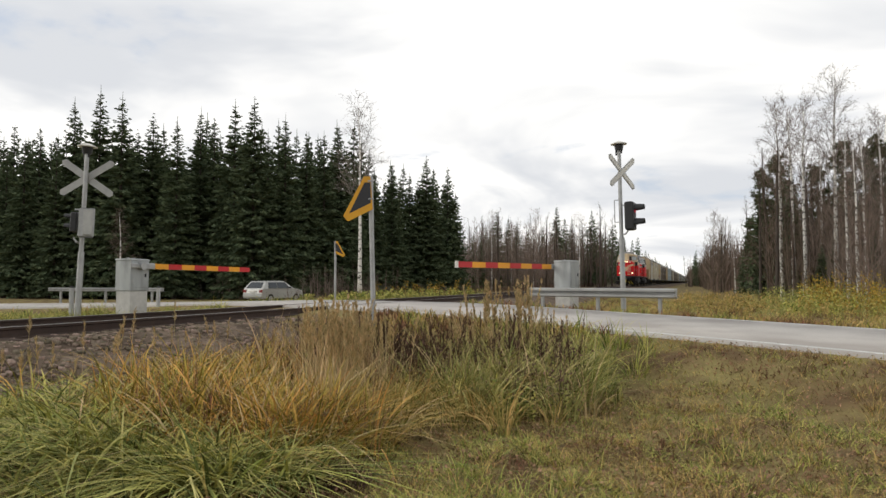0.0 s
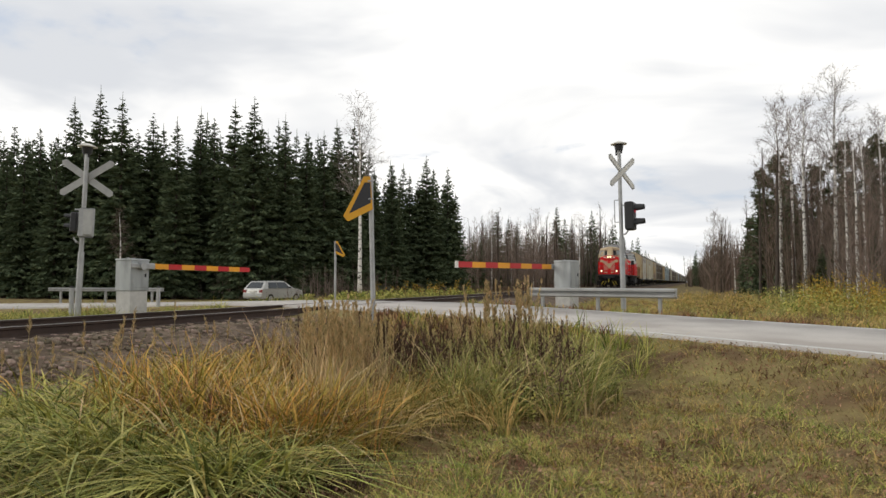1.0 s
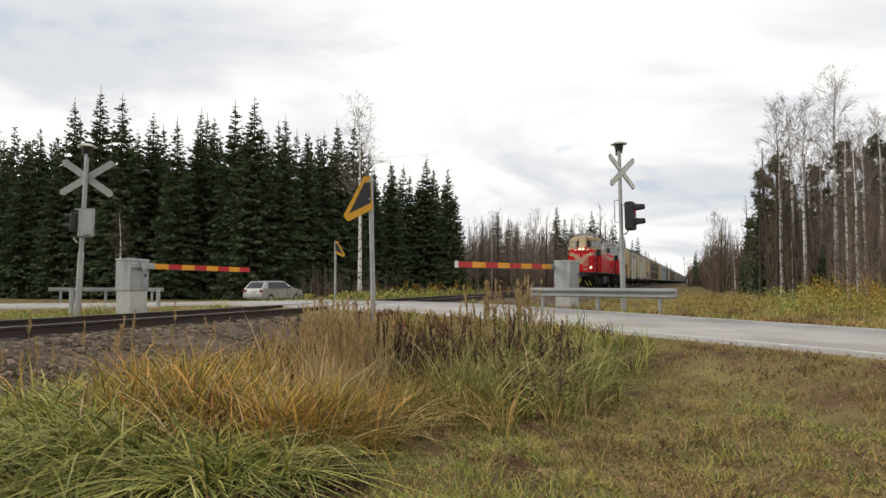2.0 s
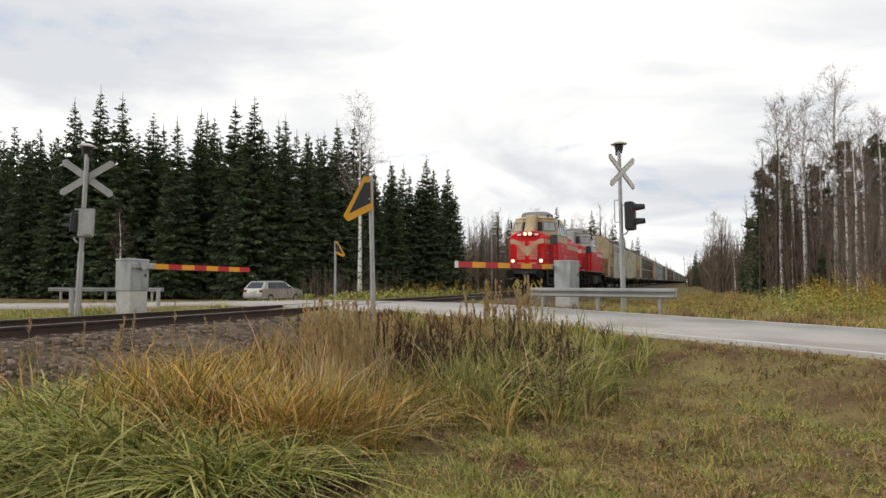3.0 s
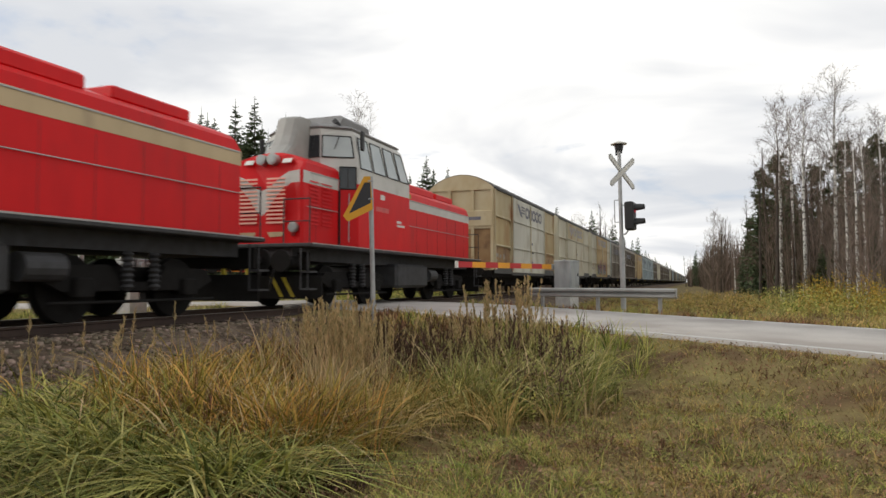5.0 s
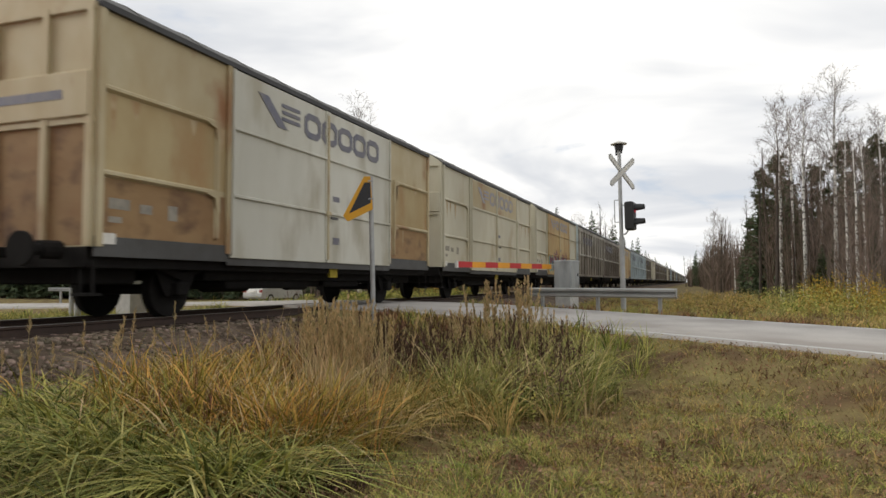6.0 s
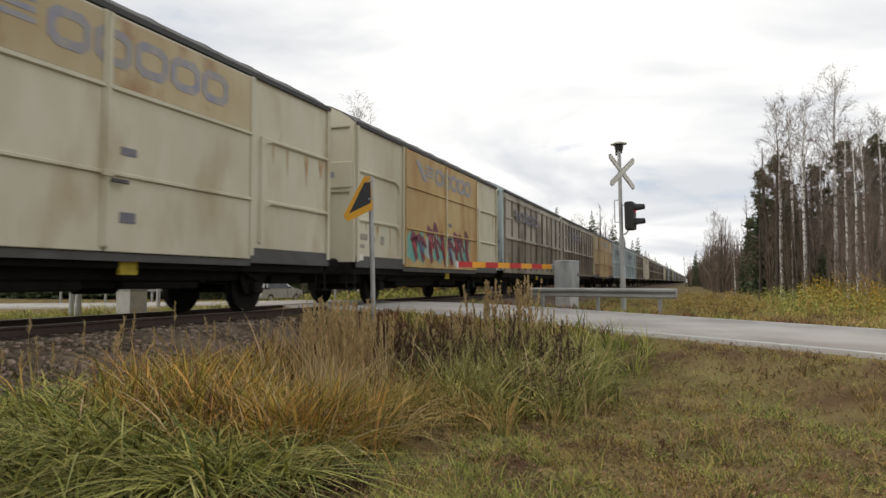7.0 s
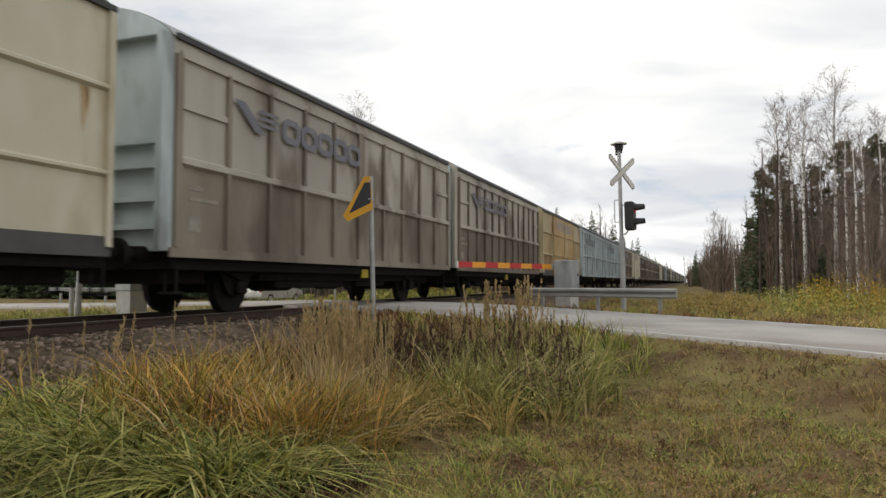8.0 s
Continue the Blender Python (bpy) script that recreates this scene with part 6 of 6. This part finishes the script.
leafy("low_bushes", "yellow-leaved bushes along the wood's edge", 5.0, 10.5, 33, 41, 150, (0.8, 2.0), 34, 0.05, M_LEAFYEL, 80)
leafy("low_bushes", "green-leaved bushes along the wood's edge", 3.5, 14, 30, 48, 420, (0.5, 1.4), 24, 0.05, M_G_GREEN, 85)
leafy("low_bushes", "ochre and brown brush along the wood's edge", 3.0, 18, 30, 52, 420, (0.4, 1.2), 20, 0.035, M_G_PALE, 81)
leafy("low_bushes", "yellow-green weeds beside the line", -1.0, 6, 30, 70, 420, (0.3, 0.8), 22, 0.05, M_G_YELLOW, 82)
leafy("low_bushes", "green and yellow weeds before the forest", -19, -13, 30, 46, 460, (0.2, 0.55), 18, 0.06, M_G_GREEN, 83)
leafy("low_bushes", "yellow bush leaves before the forest", -20, -14, 38, 48, 45, (0.4, 1.1), 18, 0.06, M_LEAFYEL, 84)


def scatter(n, r0, r1, a0, a1, even=1.0):
    """Plan points around the viewpoint, thinning with distance."""
    r = r0 * (r1 / r0) ** (RNG.uniform(0, 1, n) ** even)
    a = np.radians(RNG.uniform(a0, a1, n))
    return np.column_stack([-r * np.sin(a), r * np.cos(a)])


BELT = np.array([(-3.3, 1.6), (-3.45, 4.6), (-3.4, 7.0), (-2.7, 8.8), (-1.95, 10.0)])


def belt_distance(p):
    best = np.full(len(p), 1e9)
    for a, b in zip(BELT, BELT[1:]):
        t = np.clip(((p - a) @ (b - a)) / ((b - a) @ (b - a)), 0, 1)
        best = np.minimum(best, np.linalg.norm(p - a - t[:, None] * (b - a), axis=1))
    return best


def patch(p, s, o):
    return np.sin(p[:, 0] * s + o) * np.sin(p[:, 1] * s * 0.9 - o) + 0.6 * np.sin(p[:, 0] * s * 2.3 + p[:, 1] * s * 1.7 + 2 * o)


def tufts(name, label, centres, per, spread, hs, width, lean, material, segs=4, grow=None):
    """Clumps whose blades arch outwards from their middle."""
    if len(centres) == 0:
        return
    n = len(centres) * per
    size = np.repeat(RNG.uniform(0.6, 1.25, len(centres)), per)
    az = RNG.uniform(0, 6.283, n)
    wind = np.repeat(RNG.normal(0, 0.5, len(centres)), per)
    off = spread * np.sqrt(RNG.uniform(0, 1, n)) * size
    p = np.repeat(centres, per, 0) + np.column_stack([np.cos(az) * off, np.sin(az) * off])
    z = ground_height(p[:, 0], p[:, 1]) - 0.03
    h = RNG.uniform(*hs, n) * size
    if grow is not None:
        h = h * np.repeat(grow, per)
    ln = RNG.uniform(*lean, n) * (0.35 + off / spread)
    v, f = ribbons(np.column_stack([p, z]), h, RNG.uniform(0.7, 1.3, n) * width, ln, az + wind + RNG.normal(0, 0.5, n), az + 1.57 + RNG.normal(0, 0.6, n), segs)
    tagged(new(name, quick_mesh(name, v, f, material)), label, "grass", kind="stuff")


def build_grass():
    p = scatter(175000, 3.2, 24, -26, 62, 0.72)
    r = road_near(p[:, 0], p[:, 1])[0]
    d = p[:, 0] - TX
    p = p[(r > ROAD_HALF + 0.05) & (d > 2.9)]
    k = patch(p, 1.9, 0.7) + 0.8 * patch(p, 4.1, 1.9) + RNG.normal(0, 0.22, len(p))
    near = np.hypot(p[:, 0], p[:, 1])
    wide = np.where(near > 12, 2, 1)
    for sel, m, hs, lab in ((k > 0.5, M_G_GREEN, (0.05, 0.16), "short green autumn grass"), ((k <= 0.5) & (k > -0.35), M_G_YELLOW, (0.04, 0.15), "short yellowed grass"),
                            (k <= -0.35, M_G_RED, (0.03, 0.10), "short dead brown grass")):
        grass("grass", lab, p[sel & (wide == 1)], hs, 0.009, (0.3, 2.2), m, 2)
        grass("grass", lab, p[sel & (wide == 2)], (0.10, 0.30), 0.026, (0.2, 0.9), m, 2)
    # the same turf around and behind the viewpoint
    q = RNG.uniform(-14, 14, (26000, 2))
    q = q[(q[:, 0] - TX > 3.4) & (road_near(q[:, 0], q[:, 1])[0] > ROAD_HALF + 0.1) & ((q[:, 1] < 1.8) | (q[:, 0] > 4) | (np.hypot(q[:, 0], q[:, 1]) < 3.4))]
    kq = patch(q, 1.9, 0.7) + RNG.normal(0, 0.5, len(q))
    grass("grass", "short green autumn grass", q[kq > 0.3], (0.05, 0.16), 0.014, (0.2, 1.2), M_G_GREEN, 2)
    grass("grass", "short yellowed grass", q[kq <= 0.3], (0.04, 0.15), 0.014, (0.2, 1.2), M_G_YELLOW, 2)
    # small tufts in the mown grass
    c = scatter(1500, 3.4, 13, -24, 40)
    c = c[(road_near(c[:, 0], c[:, 1])[0] > ROAD_HALF + 0.3) & (belt_distance(c) > 1.5)]
    w = patch(c, 1.2, 0.3) + RNG.normal(0, 0.6, len(c))
    tufts("grass_tufts", "small green tufts in the mown grass", c[w > 0.3], 26, 0.09, (0.10, 0.24), 0.008, (0.4, 1.3), M_G_GREEN, 3)
    tufts("grass_tufts", "small yellowed tufts in the mown grass", c[(w <= 0.3) & (w > -0.5)], 26, 0.09, (0.10, 0.26), 0.007, (0.4, 1.3), M_G_YELLOW, 3)
    tufts("grass_tufts", "dead brown weeds in the mown grass", c[w <= -0.5], 24, 0.12, (0.08, 0.22), 0.008, (0.2, 1.2), M_G_BROWN, 3)
    # dead straw lying flat in the mown grass
    p = scatter(12000, 3.3, 15, -26, 40, 0.7)
    p = p[(road_near(p[:, 0], p[:, 1])[0] > ROAD_HALF + 0.15) & (p[:, 0] - TX > 5.0)]
    grass("fallen_straw", "pale dead straw lying in the mown grass", p[::2], (0.04, 0.10), 0.007, (2.0, 4.0), M_G_STRAW, 3)
    grass("fallen_straw", "dark dead stalks lying in the mown grass", p[1::2], (0.03, 0.09), 0.008, (1.5, 4.0), M_G_RED, 3)

    # tall belt along the foot of the bank, stand by stand: middle and spread of each in the plan
    def stand(n, *spots):
        k = np.array(spots)[RNG.integers(0, len(spots), n)]
        q = k[:, :2] + RNG.normal(0, 1, (n, 2)) * k[:, 2:]
        return q[(road_near(q[:, 0], q[:, 1])[0] > ROAD_HALF + 0.5) & (q[:, 0] - TX > 2.9) & (np.hypot(q[:, 0], q[:, 1]) > 3.6)]
    low = [(-4.5, 4.15, 0.40, 0.35), (-3.7, 4.0, 0.35, 0.22), (-5.3, 4.9, 0.40, 0.35), (-3.1, 4.2, 0.25, 0.18)]
    tufts("tall_grass", "long green arching grass tussocks", stand(230, *low), 20, 0.15, (0.34, 0.62), 0.026, (0.6, 1.7), M_G_GREEN, 6)
    tufts("tall_grass", "long pale green arching blades over the tussocks", stand(110, *low), 8, 0.12, (0.42, 0.70), 0.022, (0.7, 1.7), M_G_PALE, 6)
    tufts("tall_grass", "dead brown leaves under the green tussocks", stand(240, *low), 18, 0.2, (0.12, 0.30), 0.014, (0.4, 1.6), M_G_RED, 4)
    gold = [(-4.8, 6.2, 0.45, 0.6), (-4.2, 5.3, 0.45, 0.4), (-3.6, 5.1, 0.35, 0.35), (-5.1, 7.2, 0.3, 0.5), (-3.1, 5.2, 0.2, 0.3)]
    tufts("tall_grass", "long golden arching grass tussocks", stand(260, *gold), 17, 0.14, (0.48, 0.85), 0.021, (0.3, 1.3), M_G_GOLD, 6)
    tufts("tall_grass", "pale yellowed blades over the tussocks", stand(130, *gold), 8, 0.12, (0.5, 0.9), 0.017, (0.4, 1.4), M_G_STRAW, 6)
    tufts("tall_grass", "green blades in the golden tussocks", stand(120, *gold), 10, 0.12, (0.4, 0.72), 0.020, (0.4, 1.4), M_G_GREEN, 5)
    tufts("tall_grass", "dead brown grass in the golden tussocks", stand(300, *gold), 18, 0.18, (0.25, 0.65), 0.013, (0.1, 1.0), M_G_RED, 4)
    tufts("tall_grass", "dark dead stems in the golden tussocks", stand(90, *gold), 10, 0.2, (0.35, 0.75), 0.009, (0.0, 0.5), M_WEED, 3)
    dry = [(-3.75, 6.8, 0.20, 0.35), (-3.45, 6.3, 0.16, 0.3), (-4.0, 7.6, 0.25, 0.35)]
    tufts("tall_grass", "dry straw-coloured grass tussocks", stand(55, *dry), 16, 0.12, (0.6, 1.1), 0.013, (0.05, 0.5), M_G_STRAW, 4)
    tufts("tall_grass", "yellow-green grass at the foot of the dry stems", stand(130, (-3.15, 6.1, 0.25, 0.35), (-2.7, 6.8, 0.35, 0.3)), 24, 0.13, (0.35, 0.75), 0.015, (0.4, 1.5), M_G_YELLOW, 5)
    tufts("tall_grass", "short dark dead weeds before the tussocks", stand(60, (-2.65, 4.5, 0.26, 0.14)), 22, 0.13, (0.10, 0.30), 0.012, (0.2, 1.2), M_WEED, 3)
    dark = [(-4.4, 8.2, 0.45, 0.6), (-3.4, 7.9, 0.30, 0.4), (-2.9, 8.4, 0.25, 0.35), (-4.9, 9.0, 0.4, 0.5)]
    tufts("tall_grass", "dark dead brown stalks between the tussocks", stand(170, *dark), 16, 0.16, (0.3, 0.7), 0.012, (0.05, 0.7), M_WEED, 3)
    tufts("tall_grass", "russet dead grass along the bank", stand(240, *dark), 16, 0.18, (0.3, 0.75), 0.013, (0.1, 1.0), M_G_RED, 4)
    tufts("tall_grass", "straw blades among the dead stalks", stand(90, *dark), 12, 0.16, (0.4, 0.85), 0.012, (0.1, 0.9), M_G_STRAW, 4)
    reeds = [(-3.2, 9.4, 0.4, 0.5), (-2.4, 8.6, 0.35, 0.45), (-1.9, 9.4, 0.35, 0.45), (-2.6, 10.0, 0.4, 0.3), (-2.5, 7.6, 0.3, 0.3), (-1.9, 8.2, 0.3, 0.3)]
    tufts("tall_grass", "pale green leafy reed stalks", stand(270, *reeds), 18, 0.15, (0.5, 0.98), 0.021, (0.25, 1.2), M_G_PALE, 5)
    tufts("tall_grass", "yellowed reed stalks", stand(110, *reeds), 14, 0.15, (0.5, 1.0), 0.017, (0.2, 1.1), M_G_STRAW, 5)
    tufts("tall_grass", "green grass between the reeds", stand(260, *reeds, (-1.35, 10.2, 0.3, 0.6), (-1.7, 8.6, 0.25, 0.3)), 22, 0.15, (0.35, 0.75), 0.015, (0.3, 1.3), M_G_GREEN, 5)
    # low grass where the bank meets the ballast
    tufts("tall_grass", "sparse yellowed grass on the gravel bank", stand(60, (-5.7, 6.4, 0.4, 0.9), (-5.5, 8.6, 0.35, 0.9)), 18, 0.12, (0.12, 0.4), 0.012, (0.3, 1.4), M_G_GOLD, 4)
    # verges beyond the track and along the road
    c = np.column_stack([RNG.uniform(-30, -11.2, 1700), RNG.uniform(4, 34, 1700)])
    c = c[road_near(c[:, 0], c[:, 1])[0] > ROAD_HALF + 0.4]
    tufts("verge_grass", "green grass verge beyond the track", c[::2], 22, 0.2, (0.15, 0.42), 0.02, (0.3, 1.2), M_G_GREEN, 2)
    tufts("verge_grass", "yellowed grass verge beyond the track", c[1::8], 20, 0.2, (0.12, 0.38), 0.02, (0.3, 1.2), M_G_YELLOW, 2)
    c = np.column_stack([RNG.uniform(-16.5, -11.3, 420), RNG.uniform(6, 15.5, 420)])
    c = c[road_near(c[:, 0], c[:, 1])[0] > ROAD_HALF + 0.3]
    tufts("verge_grass", "fresh green grass between the track and the far road", c, 26, 0.2, (0.10, 0.30), 0.016, (0.3, 1.2), M_G_GREEN, 2)
    c = np.column_stack([RNG.uniform(-6.2, 14, 1900), RNG.uniform(14, 52, 1900)])
    c = c[road_near(c[:, 0], c[:, 1])[0] > ROAD_HALF + 0.3]
    tufts("verge_grass", "yellowed meadow between road and wood", c[::2], 22, 0.3, (0.15, 0.45), 0.022, (0.3, 1.1), M_G_YELLOW, 2)
    tufts("verge_grass", "pale green meadow grass between road and wood", c[1::4], 22, 0.3, (0.15, 0.45), 0.022, (0.2, 1.0), M_G_PALE, 2)
    tufts("verge_grass", "brown meadow grass between road and wood", c[3::4], 22, 0.3, (0.15, 0.50), 0.022, (0.2, 1.0), M_G_BROWN, 2)


def seed_heads(n, hs, material, label, centre, spread, plume, seed, wide=0.010):
    """Stems that end in a plume of fine spikelets."""
    rng = np.random.default_rng(seed)
    p = np.array(centre)[rng.integers(0, len(centre), n)] + rng.normal(0, spread, (n, 2))
    p = p[road_near(p[:, 0], p[:, 1])[0] > ROAD_HALF + 0.3]
    n = len(p)
    z = ground_height(p[:, 0], p[:, 1]) - 0.03
    h = rng.uniform(*hs, n)
    base = np.column_stack([p, z])
    lean = rng.normal(0, 0.09, (n, 2)) * h[:, None]
    top = base + np.column_stack([lean, h])
    sets = [strips(base, top, 0.007, 0.004, rng)]
    m = 26
    t = rng.uniform(1 - plume, 1.0, (n, m))
    c = base[:, None] + (top - base)[:, None] * t[..., None]
    a = rng.uniform(0, 6.28, (n, m))
    L = 0.075 * rng.uniform(0.5, 1.2, (n, m)) * (1.15 - t) / 0.4 * 0.5 + 0.02
    e = c + np.stack([np.cos(a) * L * 0.55, np.sin(a) * L * 0.55, L], -1)
    sets.append(strips(c.reshape(-1, 3), e.reshape(-1, 3), wide, 0.003, rng))
    tagged(new("seed_stems", quick_mesh("seed_stems", *join(*sets), material)), label, "weeds", kind="stuff")


build_grass()
seed_heads(110, (0.85, 1.25), M_G_STRAW, "straw-coloured plumed reed grass", [(-3.75, 6.8), (-3.5, 6.4), (-4.0, 7.5), (-3.4, 6.7)], 0.22, 0.35, 90, 0.017)
seed_heads(70, (0.7, 1.15), M_G_STRAW, "pale plumed grass among the green reeds", [(-2.75, 9.7), (-2.2, 10.0), (-3.1, 9.2)], 0.3, 0.35, 97, 0.016)
seed_heads(30, (1.1, 1.5), M_G_STRAW, "tall straw-coloured plumed grass by the road", [(-2.84, 10.1), (-2.45, 10.4)], 0.12, 0.42, 96, 0.032)
seed_heads(210, (0.6, 1.1), M_WEED, "dark brown dried weed stems", [(-4.2, 7.6), (-3.9, 8.2), (-3.0, 7.9), (-2.4, 8.9), (-1.75, 9.2), (-3.3, 8.4), (-4.6, 8.6)], 0.36, 0.45, 91)
seed_heads(60, (0.35, 0.85), M_G_STRAW, "dried pale weeds growing in the ballast", [(-6.2, 6.5), (-5.9, 8.2), (-5.6, 9.6), (-5.2, 11.0), (-6.6, 5.2)], 0.5, 0.4, 92)
leafy("low_weeds", "dark brown dock and goldenrod stems", -3.6, -1.3, 7.4, 9.8, 130, (0.4, 0.9), 40, 0.020, M_WEED, 93)
leafy("low_weeds", "green leafy weeds in the long grass", -3.0, -1.4, 7.0, 9.8, 120, (0.15, 0.55), 30, 0.026, M_G_GREEN, 94)
leafy("low_weeds", "low dead dock in the mown grass", -0.5, 0.3, 6.0, 6.9, 26, (0.06, 0.18), 22, 0.014, M_G_BROWN, 98)
leafy("low_weeds", "low dark dead weeds near the road", 0.2, 2.6, 9.2, 10.2, 70, (0.04, 0.12), 22, 0.014, M_G_BROWN, 99)


def litter():
    p = scatter(26000, 3.4, 16, -26, 40, 0.75)
    r = road_near(p[:, 0], p[:, 1])[0]
    p = p[(r > ROAD_HALF + 0.1) & (p[:, 0] - TX > 3.0)]
    c = np.column_stack([p, ground_height(p[:, 0], p[:, 1]) + RNG.uniform(0.01, 0.07, len(p))])
    tagged(new("leaf_litter", quick_mesh("leaf_litter", *leaves_at(c, 0.017, RNG), M_LITTER)), "fallen brown leaves in the grass", "leaf litter", kind="stuff")


def ballast():
    n = 14000
    y = 2.0 + 24 * RNG.uniform(0, 1, n) ** 1.6
    x = TX + RNG.uniform(0.95, 3.9, n)
    ok = (y < 12.6) | (y > 22.0)
    x, y = x[ok], y[ok]
    prof_x, prof_z = [-0.8, 0.8, 1.75, 2.6, 3.35, 4.2], [-0.165, -0.165, -0.16, -0.40, -0.64, -0.74]
    z = np.interp(x - TX, prof_x, prof_z)
    s = 0.011 + 0.044 * RNG.uniform(0, 1, len(x)) ** 3
    cube = np.array([(-1, -1, -1), (1, -1, -1), (1, 1, -1), (-1, 1, -1), (-1, -1, 1), (1, -1, 1), (1, 1, 1), (-1, 1, 1)]) * 0.8
    v = cube[None] * RNG.uniform(0.5, 1.2, (len(x), 8, 3)) * s[:, None, None]
    a = RNG.uniform(0, 6.28, len(x))
    ca, sa = np.cos(a)[:, None], np.sin(a)[:, None]
    vx, vy = v[..., 0] * ca - v[..., 1] * sa, v[..., 0] * sa + v[..., 1] * ca
    v = np.stack([vx + x[:, None], vy + y[:, None], v[..., 2] * 0.8 + z[:, None]], -1).reshape(-1, 3)
    q = np.array([(3, 2, 1, 0), (4, 5, 6, 7), (0, 1, 5, 4), (1, 2, 6, 5), (2, 3, 7, 6), (3, 0, 4, 7)])
    f = (np.arange(len(x)) * 8)[:, None, None] + q[None]
    tagged(new("ballast_stones", quick_mesh("ballast_stones", v, f, M_STONE)), "loose brown-grey crushed stones", "stones", kind="stuff")


litter()
ballast()


# ---- what moves ----
def motions():
    for n, (v, off) in enumerate(TRAIN):
        walk(v, [(t, pose(line_x(FRONT + off - SPEED * t), FRONT + off - SPEED * t, 0, 0, 0, TURN)) for t in range(9)])
        if n > 8:
            continue
        for w in v.children:
            if w.name.startswith("wheelset"):
                r = w["radius"]
                at = w.matrix_basis.translation.copy()
                walk(w, [(k / FPS, pose(at.x, at.y, at.z, math.degrees(SPEED * k / FPS / r) % 360.0)) for k in range(8 * FPS + 1)])


motions()
